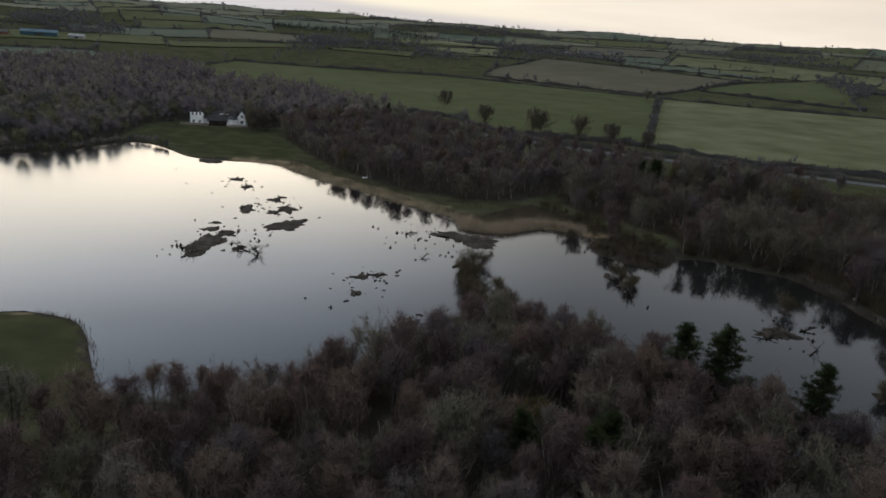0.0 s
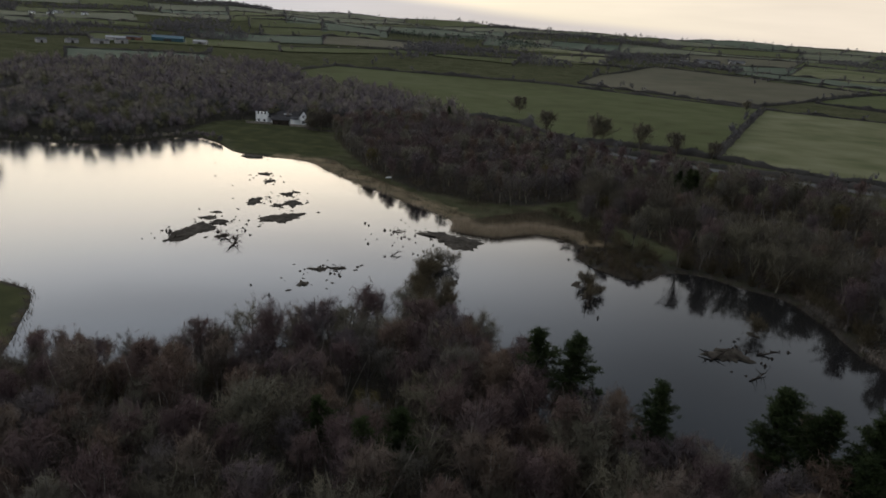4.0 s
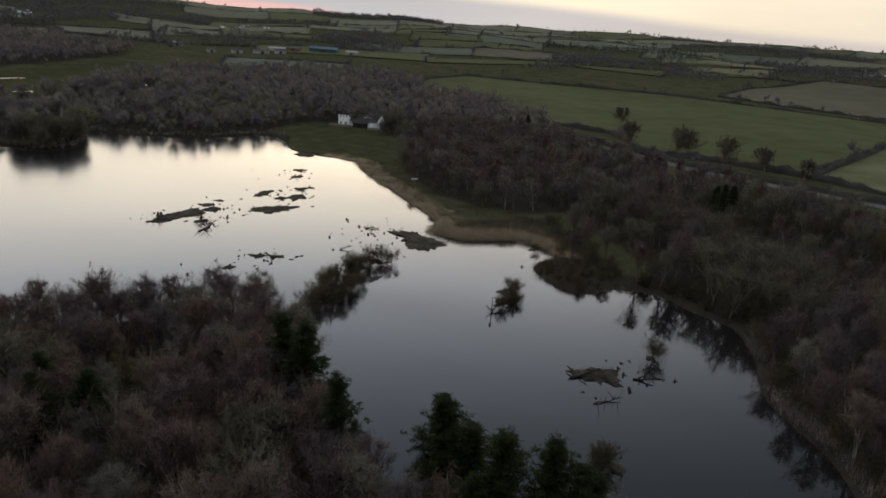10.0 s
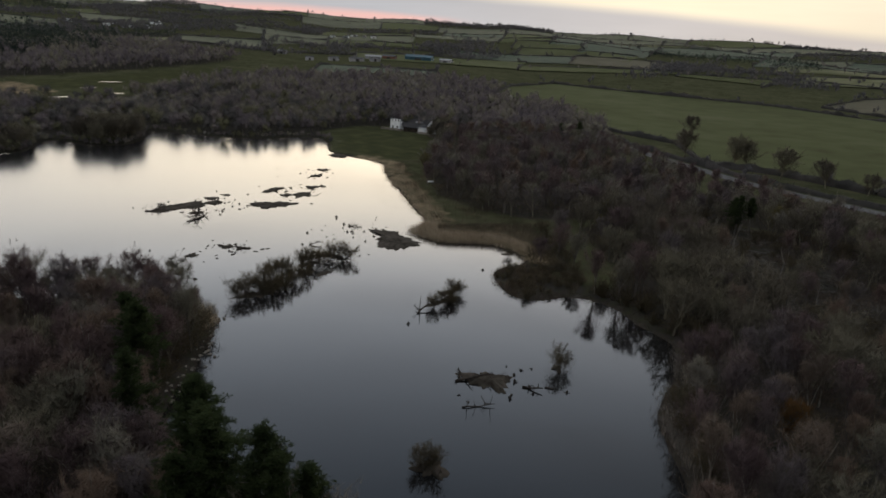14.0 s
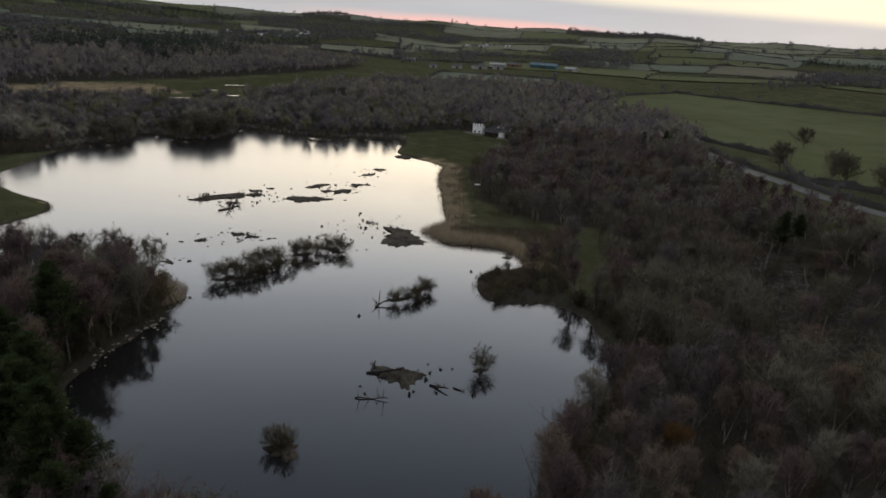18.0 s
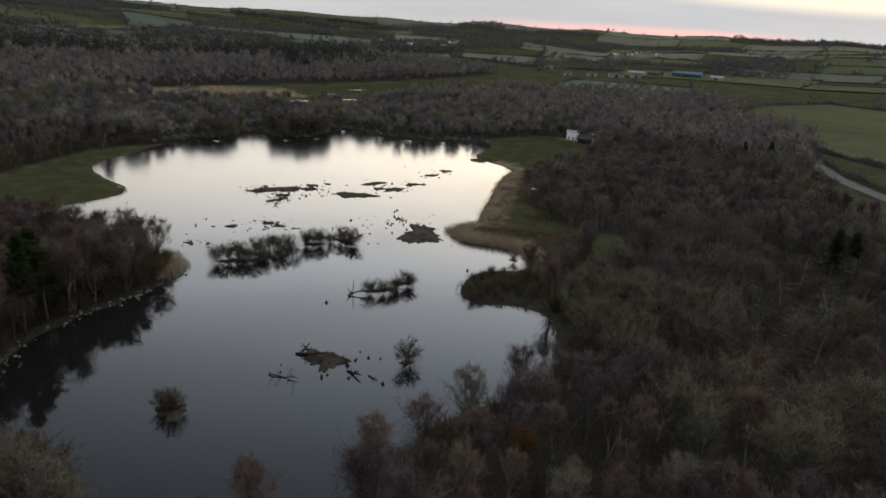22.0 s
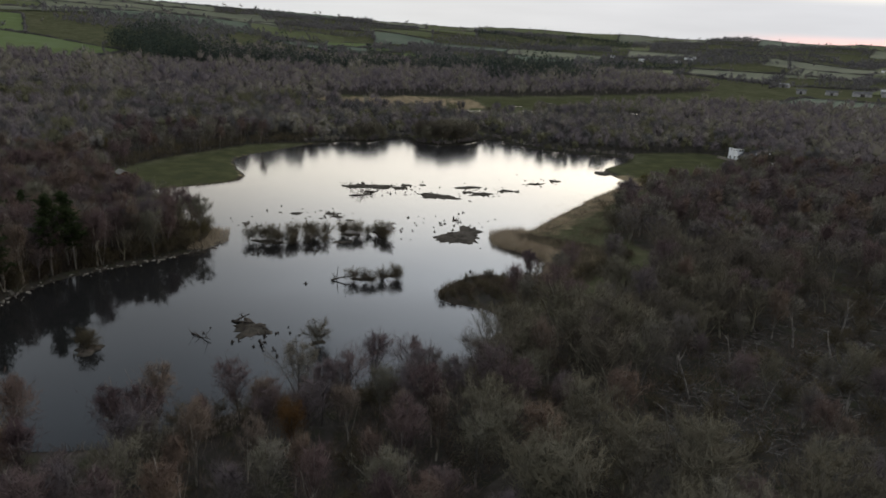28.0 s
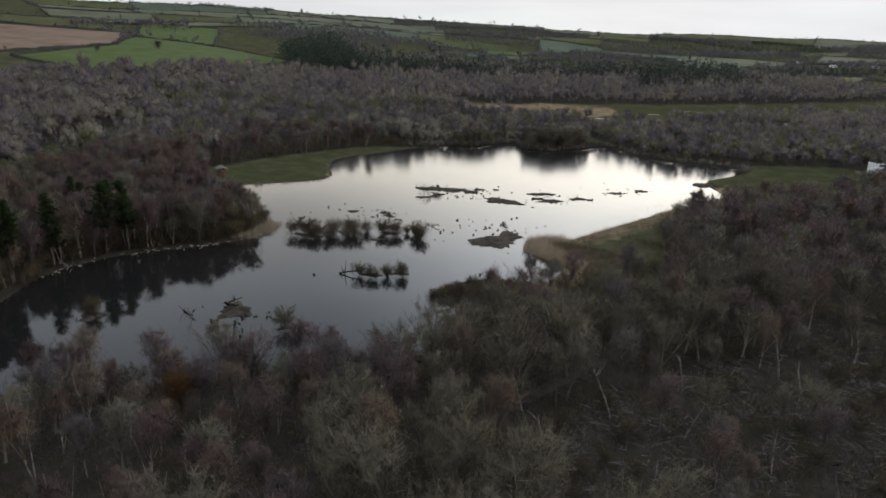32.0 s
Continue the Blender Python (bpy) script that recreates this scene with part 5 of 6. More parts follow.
stump_places = [(3.8, 142.7), (-8.4, 146.4), (-3.1, 149.6), (-5.3, 155.4), (-7.7, 158.4), (-12.4, 160.8), (-3, 164.1), (-4.7, 167.1), (-6.3, 169.4), (2.6, 143.3), (4.4, 145.6),
                (11.7, 141.9), (12.3, 144), (-7.6, 150.4), (-5.4, 157.8), (-2.5, 153.8), (1.4, 151.5), (5.2, 142.7), (-2.6, 139.1), (-16, 110), (-21, 113.6), (-13.8, 162.2),
                (-70.1, 194.5), (-59.9, 185.2), (-79.5, 212.4), (-55.2, 157.7), (-51.5, 138.2), (-49.8, 136.6), (-39.1, 139.8), (41.3, 119.9), (36, 153), (-7.7, 101.6), (64, 117.5), (65, 119), (67.8, 113.4), (72.2, 115.8), (63, 104.4), (61, 105.2)]
srng = random.Random(5)
for cx, cy, n, spread in ((-45, 152, 16, 9), (-40, 178, 12, 7), (-3, 155, 16, 8), (-51, 137, 14, 4), (-12, 125, 8, 4), (66, 113, 10, 4), (-37, 142, 10, 4)):
    stump_places += [(cx + srng.gauss(0, spread * 0.5), cy + srng.gauss(0, spread * 0.5)) for _ in range(n)]
for k, (x, y) in enumerate(stump_places):
    ob = new("tree_stump", STUMPS[k % 5])
    s = srng.uniform(0.35, 0.8)
    ob.matrix_basis = Matrix.LocRotScale((x, y, -0.08), Euler((srng.uniform(-0.2, 0.2), srng.uniform(-0.2, 0.2), srng.uniform(0, 6.28))), (s, s, s))
    tagged(ob, "black drowned tree stump standing out of the water", "tree stump", "drowned stumps")


def log_mesh(seed, length, girth, stubs, mat):
    rg = np.random.default_rng(seed)
    st = Sticks()
    pts = limb((-length / 2, 0, 0.05), (1, rg.normal() * 0.1, 0.10), length, -0.02, 0.12, rg, 7)
    st.tube(pts, np.linspace(girth, girth * 0.45, 8), 6)
    for _ in range(stubs):
        q = rg.integers(1, 7)
        arm = limb(pts[q], (rg.normal() * 0.6, rg.normal(), rg.uniform(0.1, 1.2)), length * rg.uniform(0.15, 0.4), 0.06, 0.3, rg, 4)
        st.tube(arm, np.linspace(girth * 0.5, girth * 0.12, 5), 4)
        for _ in range(3):
            tw = limb(arm[rg.integers(2, 5)], rg.normal(size=3) + np.array([0, 0, 0.5]), length * 0.12, 0, 0.3, rg, 2)
            st.tube(tw, np.linspace(girth * 0.2, girth * 0.06, 3), 3)
    return st.mesh("fallen_log", mat)


for k, (x, y, turn, length, girth, stubs, mat, label) in enumerate((
        (60.0, 110.2, 0.9, 5.0, 0.22, 3, M_DARKWOOD, "dark fallen trunk with broken limbs on a mud hump"), (58.0, 109.8, 2.2, 3.0, 0.18, 4, M_DARKWOOD, "dark forked root reaching over the water"),
        (63.8, 113.6, 0.4, 3.2, 0.2, 4, M_DARKWOOD, "short dark log lying in the water"), (67.9, 113.7, 0.5, 3.0, 0.2, 3, M_DARKWOOD, "short dark log lying in the water"),
        (64.3, 104.6, 1.0, 4.5, 0.12, 7, M_DARKWOOD, "thin half-sunk branch breaking the surface"), (70.8, 115.6, 0.3, 3.5, 0.12, 4, M_DARKWOOD, "thin half-sunk branch breaking the surface"),
        (8, 137.3, 0.5, 6.0, 0.34, 5, M_DARKWOOD, "fallen trunk across a tussock island"), (11, 138.3, 0.9, 4.0, 0.2, 6, M_DARKWOOD, "fallen trunk beside the willow island"),
        (39.9, 127, 1.5, 4.6, 0.17, 10, M_DARKWOOD, "dead forked trunk leaning over the water"), (68.2, 88.6, 0.4, 3.6, 0.28, 5, M_DARKWOOD, "broken dark stump with a slanting limb"),
        (-34.2, 136.5, 1.5, 8.0, 0.18, 14, M_DARKWOOD, "drowned dead tree spreading bare limbs over the water"), (-39, 139, 2.4, 6.0, 0.14, 10, M_DARKWOOD, "drowned dead branches spreading over the water"),
        (-47.5, 133, 1.0, 5.0, 0.14, 9, M_DARKWOOD, "drowned dead branches at the mud bank's end"), (-10, 129, 0.5, 4.0, 0.16, 5, M_DARKWOOD, "driftwood lying on a thin mud bank"),
        (-4, 158.5, 0.2, 3.5, 0.14, 8, M_DARKWOOD, "small drowned dead tree"), (-0.5, 141, 0.9, 3.0, 0.12, 8, M_DARKWOOD, "small drowned dead tree"),
        (86, 119, 1.8, 7.0, 0.22, 7, M_DEAD, "bleached dead branch lying along the shore"), (83, 136, 2.0, 6.0, 0.2, 6, M_DEAD, "bleached dead branch lying along the shore"),
        (46, 71.2, 0.3, 6.0, 0.2, 6, M_DEAD, "bleached fallen trunk on the south shore"))):
    ob = new("fallen_log", log_mesh(900 + k, length, girth, stubs, mat))
    ob.matrix_basis = pose(x, y, 0.0, 0, 0, math.degrees(turn))
    tagged(ob, label, "log", "dead wood in the lake")

# Willow bushes that stand in the water.
ISLAND = [(12.5, 108.3, 0.62, "shrub"), (12.3, 110.6, 0.66, "shrub"), (13.8, 112.2, 0.60, "shrub"), (11.4, 113, 0.62, "shrub"), (14.8, 114.8, 0.58, "shrub"), (15.3, 116.8, 0.5, "fan"), (9.8, 116.6, 0.62, "shrub"), (13, 117.2, 0.5, "shrub"), (8.4, 120.3, 0.6, "shrub"), (8.6, 121.8, 0.62, "shrub"),
          ]
ISLAND += [(13.6, 120.8, 0.55, "shrub"), (13.5, 123.2, 0.5, "shrub"), (11, 122, 0.45, "shrub"), (7.6, 124.8, 0.55, "fan"), (8, 128.2, 0.6, "shrub"), (9.2, 129.6, 0.55, "shrub"), (7.2, 131.4, 0.62, "shrub"), (9.3, 131.6, 0.5, "shrub"), (8, 136.8, 0.6, "shrub"), (9.8, 138.4, 0.62, "shrub"), (12.2, 138.4, 0.55, "shrub"), (7, 134.5, 0.4, "fan"),
          ]
ISLAND += [(40.3, 129, 0.48, "shrub"), (41, 131.2, 0.45, "shrub"), (42, 132.4, 0.36, "shrub"), (39.8, 134.5, 0.5, "fan"), (39.4, 136.9, 0.52, "shrub"), (40.4, 137.4, 0.4, "shrub"), (35, 165.5, 0.35, "shrub"), (68.1, 121.6, 0.66, "shrub"), (67.6, 89.2, 0.5, "shrub"), (66.9, 88.8, 0.5, "shrub")]
for x, y, s, kind in ISLAND:
    plant(kind, x, y, s * 1.3, 0.02, "willow bushes standing in the lake")
    plant("shrub", x + prng.gauss(0, 0.6), y + prng.gauss(0, 0.7), s * prng.uniform(0.75, 1.1), 0.02, "willow bushes standing in the lake")
for x, y, tall, lean in ((14.2, 112.7, 4.4, 2), (39.3, 125.8, 2.8, -3)):
    st = Sticks()
    st.tube([(0, 0, -0.6), (0.03, 0.02, tall * 0.5), (0.0, 0.1, tall)], (0.09, 0.07, 0.035), 6)
    st.tube([(0.02, 0.01, tall * 0.45), (0.25, 0.2, tall * 0.6)], (0.035, 0.015), 4)
    ob = new("dead_pole", st.mesh("dead_pole", M_DARKWOOD))
    ob.matrix_basis = pose(x, y, 0, lean)
    tagged(ob, "thin dead trunk standing upright out of the water", "dead tree", "dead wood in the lake")
for x, y in scatter([(41, 149), (38.5, 156), (42, 162), (48, 164), (56, 160), (56, 153.5), (51, 144)], 2.1, 71):
    plant("fan" if prng.random() < 0.25 else "shrub", x, y, prng.uniform(0.22, 0.46), group="low bushes on the spit")
for x, y in scatter([(57, 153.5), (66, 153.5), (74, 147.5), (81.5, 144), (84.5, 131), (85.5, 118), (90.5, 111), (95.5, 101), (97.5, 101), (92, 113), (87.5, 119), (87, 133), (84, 147), (75, 150.5), (66, 157), (57, 157)], 3.0, 72):
    plant("fan" if prng.random() < 0.4 else "shrub", x, y, prng.uniform(0.6, 1.0), group="bushes along the east shore")
for x, y in scatter([(14, 100), (24, 91), (34, 75.5), (43, 70.5), (41, 68), (31, 73), (21, 88), (6, 96), (-14, 91), (-15, 93), (0, 99.5)], 3.2, 73):
    plant("shrub", x, y, low_rim("shrub", x, y, prng.uniform(0.5, 0.95)), group="bushes along the south shore")


# ---- reeds ----
def reeds(poly, density, tall, mat, label, seed, near=0.0, far=1e6):
    p = np.array(poly, float)
    rg = np.random.default_rng(seed)
    n = int(np.ptp(p[:, 0]) * np.ptp(p[:, 1]) * density)
    q = np.stack([rg.uniform(p[:, c].min(), p[:, c].max(), n) for c in (0, 1)], -1)
    q = q[inside(p, q[:, 0], q[:, 1])]
    shore_ = edge_distance(LAKE, q[:, 0], q[:, 1]) + np.array([1.6 * noise.noise((a / 3, b / 3, 2.0)) for a, b in q])
    q = q[(shore_ > near - 9 * (near == 0)) & (shore_ < far)]
    z = np.maximum(ground_z(q[:, 0], q[:, 1]), -0.3)
    h = tall * rg.uniform(0.55, 1.1, len(q))
    st = Sticks()
    st.slivers(np.c_[q, z], np.c_[rg.normal(size=(len(q), 2)) * 0.16 * h[:, None], h], 0.035 + 0.025 * rg.random(len(q)), rg, np.c_[rg.normal(size=(len(q), 2)) * 0.3, np.ones(len(q))])
    return tagged(new("reeds", st.mesh("reeds", mat)), label, "reeds", kind="stuff")


reeds(REEDBED, 60, 1.8, M_REED, "dense dry tan reeds at the water's edge", 91, 0.0, 3.8)
reeds(REEDBED, 30, 1.1, M_SEDGE, "trampled brown sedge behind the reeds", 90, 3.0)
reeds([(7, 164.5), (12, 163), (18, 162.5), (30, 172), (39, 167), (40, 171), (28, 176), (14, 168), (10, 173), (6.5, 173)], 30, 2.2, M_REED, "fringe of tall tan reeds", 92)
reeds([(13, 103), (3, 102.5), (3, 99), (14, 98), (20, 95), (19, 99)], 26, 1.6, M_REED, "tan reeds round the wooded point", 93)
reeds([(81, 144.5), (83.5, 131), (85, 129), (87, 131), (84, 145)], 22, 1.5, M_PALEREED, "bleached stems along the east shore", 94)
reeds([(84, 121), (86, 114), (92, 107), (95, 98), (98, 99), (94, 109), (88, 118)], 22, 1.5, M_PALEREED, "bleached stems along the east shore", 95)
reeds([(-37, 211), (-20, 199), (-6, 186), (8, 173), (10, 176), (-4, 191), (-18, 205), (-34, 218), (-46, 234), (-54, 235), (-46, 224)], 9, 0.8, M_REED, "short dry reeds along the north bank", 96)
reeds([(-50, 190), (28, 172), (28, 192), (-30, 222)], 3.0, 0.6, M_BRAMBLE, "dead brown stems on the north bank", 97)
reeds(MARSH, 0.9, 1.2, M_REED, "wide tan marsh of dry reeds", 98)


# A ragged fringe of sedge and brambles hides the water's edge.
dense = np.concatenate([a + (b - a) * np.arange(0, 1, 0.07 / max(np.linalg.norm(b - a), 0.1))[:, None] for a, b in zip(LAKE, np.roll(LAKE, -1, 0))])
rg = np.random.default_rng(12)
clump = np.array([noise.noise((a / 2.2, b / 2.2, 7.0)) for a, b in dense])
dense = dense[(clump > rg.uniform(-0.5, 0.3, len(dense))) & (dense[:, 0] > -60)]
dense = dense + rg.normal(size=dense.shape) * 0.55
h = rg.uniform(0.25, 1.15, len(dense))
north = (dense[:, 1] > 160) & (dense[:, 0] < 40)
for sel, mat, label in ((north, M_REED, "ragged fringe of dry sedge along the north bank"), (~north, M_BRAMBLE, "ragged dark fringe of brambles and roots along the shore")):
    st = Sticks()
    p = dense[sel]
    st.slivers(np.c_[p, np.maximum(ground_z(p[:, 0], p[:, 1]), -0.1)], np.c_[rg.normal(size=p.shape) * 0.45, np.ones(len(p))] * h[sel][:, None], 0.05 + 0.06 * rg.random(len(p)), rg, np.c_[rg.normal(size=p.shape) * 0.4, np.ones(len(p))])
    tagged(new("shore_fringe", st.mesh("shore_fringe", mat)), label, "sedge", kind="stuff")


# ---- stones along the wooded point ----
def stone_mesh(seed):
    rg = np.random.default_rng(seed)
    bm = bmesh.new()
    bmesh.ops.create_icosphere(bm, subdivisions=1, radius=0.5)
    for v in bm.verts:
        v.co = Vector((v.co.x * 1.2, v.co.y * 0.9, v.co.z * 0.6)) * rg.uniform(0.75, 1.2)
    return bm_mesh("stone", bm, M_STONE)


STONES = [stone_mesh(k) for k in range(4)]
edging = thing("stone_edging", 20, 96, 0, "broken pale stones edging the wooded point", "stone edging")
line = np.array([(4, 100.2), (14.5, 101.6), (20, 97), (25.5, 91), (30, 84), (35, 76.8), (43, 71.6), (52, 69.4)])
for k in range(130):
    t = srng.random() ** 1.3 * (len(line) - 1)
    x, y = [float(np.interp(t, np.arange(len(line)), line[:, c])) + srng.gauss(0, 0.7) for c in (0, 1)]
    s = srng.uniform(0.25, 0.75)
    part("stone", STONES[k % 4], edging, m=Matrix.LocRotScale((x - 20, y - 96, 0.08), Euler((0, 0, srng.uniform(0, 6.28))), (s, s, s)))


# ---- buildings ----
def gable_roof(bm, x0, y0, x1, y1, z, rise, over=0.35, thick=0.18):
    """A pitched roof with its ridge along x."""
    ym = (y0 + y1) / 2
    for ya, yb in ((y0 - over, ym), (y1 + over, ym)):
        za = z - over * rise / (ym - y0)
        vs = [bm.verts.new(p) for p in ((x0 - over, ya, za), (x1 + over, ya, za), (x1 + over, yb, z + rise), (x0 - over, yb, z + rise))]
        top = [bm.verts.new((v.co.x, v.co.y, v.co.z + thick)) for v in vs]
        for f in (vs, top, (vs[0], vs[1], top[1], top[0]), (vs[1], vs[2], top[2], top[1]), (vs[2], vs[3], top[3], top[2]), (vs[3], vs[0], top[0], top[3])):
            bm.faces.new(f)
    bmesh.ops.recalc_face_normals(bm, faces=bm.faces[:])


def walls(bm, x0, y0, x1, y1, z0, z1, rise=0.0):
    """Four walls, with gables at both ends where the roof rises."""
    box(bm, x0, y0, z0, x1, y1, z1)
    if rise:
        ym = (y0 + y1) / 2
        for x in (x0, x1):
            s = 0.25 if x == x0 else -0.25
            a = [bm.verts.new(p) for p in ((x, y0, z1), (x, y1, z1), (x, ym, z1 + rise), (x + s, y0, z1), (x + s, y1, z1), (x + s, ym, z1 + rise))]
            for f in ((0, 1, 2), (3, 4, 5), (0, 2, 5, 3), (1, 2, 5, 4), (0, 1, 4, 3)):
                bm.faces.new([a[i] for i in f])
    bmesh.ops.recalc_face_normals(bm, faces=bm.faces[:])


def window(parent, x, y, z, w, h, face="y"):
    bm = bmesh.new()
    box(bm, -w / 2, -0.05, 0, w / 2, 0.04, h)
    m = pose(x, y, z, 0, 0, 0 if face == "y" else 90)
    win = part("window", bm_mesh("window", bm, M_GLASS), parent, m=m)
    bm = bmesh.new()
    for a in ((-w / 2 - 0.08, -0.09, -0.08, w / 2 + 0.08, 0.02, 0), (-w / 2 - 0.08, -0.09, h, w / 2 + 0.08, 0.02, h + 0.08), (-w / 2 - 0.08, -0.09, 0, -w / 2, 0.02, h), (w / 2, -0.09, 0, w / 2 + 0.08, 0.02, h), (-0.04, -0.08, 0, 0.04, 0.02, h)):
        box(bm, *a)
    part("frame", bm_mesh("frame", bm, M_WHITE), win)


def solid(name, parent, mat, *boxes, bevel=0.0, label=""):
    bm = bmesh.new()
    for b in boxes:
        box(bm, *b, bevel=bevel)
    return part(name, bm_mesh(name, bm, mat), parent, label)


hz = float(relief(-97, 306)) - 0.2
house = thing("house", -94.5, 306, hz, "rambling white rendered lakeside house with dark slate roofs", "house", turn=radians(12))
bm = bmesh.new()
walls(bm, -12, -3, -6.8, 3.5, 0, 4.2)
part("wall", bm_mesh("wall", bm, M_WHITE), house)
for k in range(4):
    solid("parapet", house, M_WHITE, (-12 + k * 1.5, -3.05, 4.2, -11.3 + k * 1.5, -2.6, 5.3))
solid("roof_terrace", house, M_SLATE, (-11.7, -2.5, 4.2, -7.1, 3.2, 4.75))
bm = bmesh.new()
walls(bm, -6.8, -1, 7.5, 5, 0, 3.0, 2.4)
part("wall", bm_mesh("wall", bm, M_WHITE), house)
bm = bmesh.new()
gable_roof(bm, -6.4, -1.2, 7.5, 5, 3.0, 2.6)
part("roof", bm_mesh("roof", bm, M_SLATE), house)
bm = bmesh.new()
gable_roof(bm, -4.6, -4.6, 3.2, -1.2, 2.4, 1.3)
part("porch_roof", bm_mesh("porch_roof", bm, M_SLATE), house)
bm = bmesh.new()
walls(bm, -4.3, -4.4, 3.0, -1.2, 0, 2.4, 1.2)
part("porch", bm_mesh("porch", bm, M_DARKWOOD), house)
bm = bmesh.new()
bmesh.ops.create_cone(bm, cap_ends=True, segments=20, radius1=2.5, radius2=2.4, depth=3.0, matrix=Matrix.Translation((5.2, -2.6, 1.5)))
part("round_bay", bm_mesh("round_bay", bm, M_WHITE), house, "curved white bay wall")
bm = bmesh.new()
bmesh.ops.create_cone(bm, cap_ends=True, segments=20, radius1=2.8, radius2=0.4, depth=1.0, matrix=Matrix.Translation((5.2, -2.6, 3.5)))
part("bay_roof", bm_mesh("bay_roof", bm, M_SLATE), house)
for k in range(2):
    bm = bmesh.new()
    box(bm, -0.7, -0.5, 0, 0.7, 0.5, 0.08)
    part("skylight", bm_mesh("skylight", bm, M_SHEET), house, m=pose(0.6 + 2.2 * k, 0.35, 4.5, 38.7))
gable = Matrix.Translation((9.3, 1.5, 0)) @ pose(0, 0, 0, 0, 0, 90)
bm = bmesh.new()
walls(bm, -4, -2.1, 4, 2.1, 0, 3.4, 3.0)
part("gable_wing", bm_mesh("gable_wing", bm, M_WHITE), house, m=gable)
bm = bmesh.new()
gable_roof(bm, -3.6, -2.1, 4, 2.1, 3.4, 3.0)
part("roof", bm_mesh("roof", bm, M_SLATE), house, m=gable)
for x, z in ((-10.6, 1.0), (-8.2, 1.0)):
    window(house, x, -3.04, z, 0.9, 1.1)
window(house, 9.3, -2.54, 1.0, 1.2, 1.3)
window(house, 9.3, -2.54, 3.6, 0.8, 1.1)
solid("chimney", house, M_SLATE, (-4.4, 1.6, 4.4, -3.5, 2.5, 7.2), (-4.2, 1.9, 7.2, -3.75, 2.3, 7.6))
solid("garden_wall", house, M_STONE, (-16, -5.2, 0, -4.6, -4.8, 1.1))
solid("garden_wall", house, M_STONE, (3.6, -6.2, 0, 12, -5.8, 1.0))


def shed(x, y, turn, w, d, h, mat, roof, label, group="buildings of the far farmyards"):
    w, d, h = w * 0.72, d * 0.72, h * 0.8
    ob = thing("shed", x, y, float(relief(x, y)) - 0.3, label, "shed", group, radians(turn))
    bm = bmesh.new()
    walls(bm, -w / 2, -d / 2, w / 2, d / 2, 0, h, d * 0.18)
    part("wall", bm_mesh("wall", bm, mat), ob)
    bm = bmesh.new()
    gable_roof(bm, -w / 2, -d / 2, w / 2, d / 2, h, d * 0.18)
    part("roof", bm_mesh("roof", bm, roof), ob)
    solid("door", ob, M_SLATE, (-w * 0.12, -d / 2 - 0.08, 0, w * 0.12, -d / 2 + 0.05, h * 0.75))
    return ob


for x, y, turn, w, d, h, a, b, label in (
        (-412, 744, 20, 46, 18, 6, M_BLUE, M_BLUE, "long blue steel barn"), (-378, 752, 15, 20, 12, 5, M_SHEET, M_SHEET, "small pale steel shed"), (-436, 716, 20, 22, 12, 5, M_TILE, M_SLATE, "small red brick shed"), (-440, 690, 40, 26, 11, 5, M_SHEET, M_SHEET, "pale grey farm shed in the yard"),
        (-424, 642, 60, 22, 9, 4.5, M_SHEET, M_SLATE, "long pale low shed"), (-440, 622, 55, 15, 8, 4.5, M_SHEET, M_SLATE, "pale farm building with a slate roof"), (-416, 664, 50, 16, 9, 5, M_SHEET, M_SLATE, "pale low farm shed"),
        (-455, 600, 50, 12, 8, 4.5, M_SHEET, M_SLATE, "pale farm building beside the field"), (-552, 652, 25, 14, 8, 4.5, M_SHEET, M_SHEET, "pale farm building beside the field"),
        (236, 1150, 0, 46, 16, 6, M_SHEET, M_SLATE, "long grey barn on the hillside"), (280, 1160, 5, 30, 14, 6, M_SHEET, M_SLATE, "grey barn on the hillside"), (200, 1145, -5, 14, 9, 5, M_WHITE, M_SLATE, "pale farmhouse on the hillside"),
        (-700, 250, 30, 40, 10, 4, M_SHEET, M_SHEET, "long pale roof beyond the wood"), (-690, 320, 40, 26, 9, 4, M_SHEET, M_SHEET, "pale shed beyond the wood"), (-466, 126, 80, 12, 6, 3, M_SHEET, M_SHEET, "small pale shed at the marsh")):
    shed(x, y, turn, w, d, h, a, b, label)
for k in range(22):
    x, y = -960 + srng.gauss(0, 60), 730 + srng.gauss(0, 40)
    if k > 15:
        x, y = -760 + srng.gauss(0, 30), 1010 + srng.gauss(0, 30)
    ob = shed(x, y, srng.uniform(0, 180), srng.uniform(9, 14), 8, 5, M_WHITE if k % 3 else M_SHEET, M_SLATE, "pale village house with a slate roof", "village houses")
    ob.name = "village_house"
    tagged(ob, category="house")

hut = thing("lake_hide", -51, 66.5, float(ground_z(-51, 66.5)[0]), "small brown timber hide with a pale roof on the meadow", "hut", turn=radians(35))
for k in range(8):
    solid("board", hut, M_BOARD, (-1.6 + k * 0.4, -1.25, 0.1, -1.22 + k * 0.4, -1.15, 2.0))
solid("back_wall", hut, M_BOARD, (-1.6, 1.15, 0, 1.6, 1.25, 2.2))
solid("side_wall", hut, M_BOARD, (-1.7, -1.25, 0, -1.6, 1.25, 2.1))
solid("side_wall", hut, M_BOARD, (1.6, -1.25, 0, 1.7, 1.25, 2.1))
bm = bmesh.new()
gable_roof(bm, -1.8, -1.35, 1.8, 1.35, 2.1, 0.7)
part("roof", bm_mesh("roof", bm, M_FELT), hut)

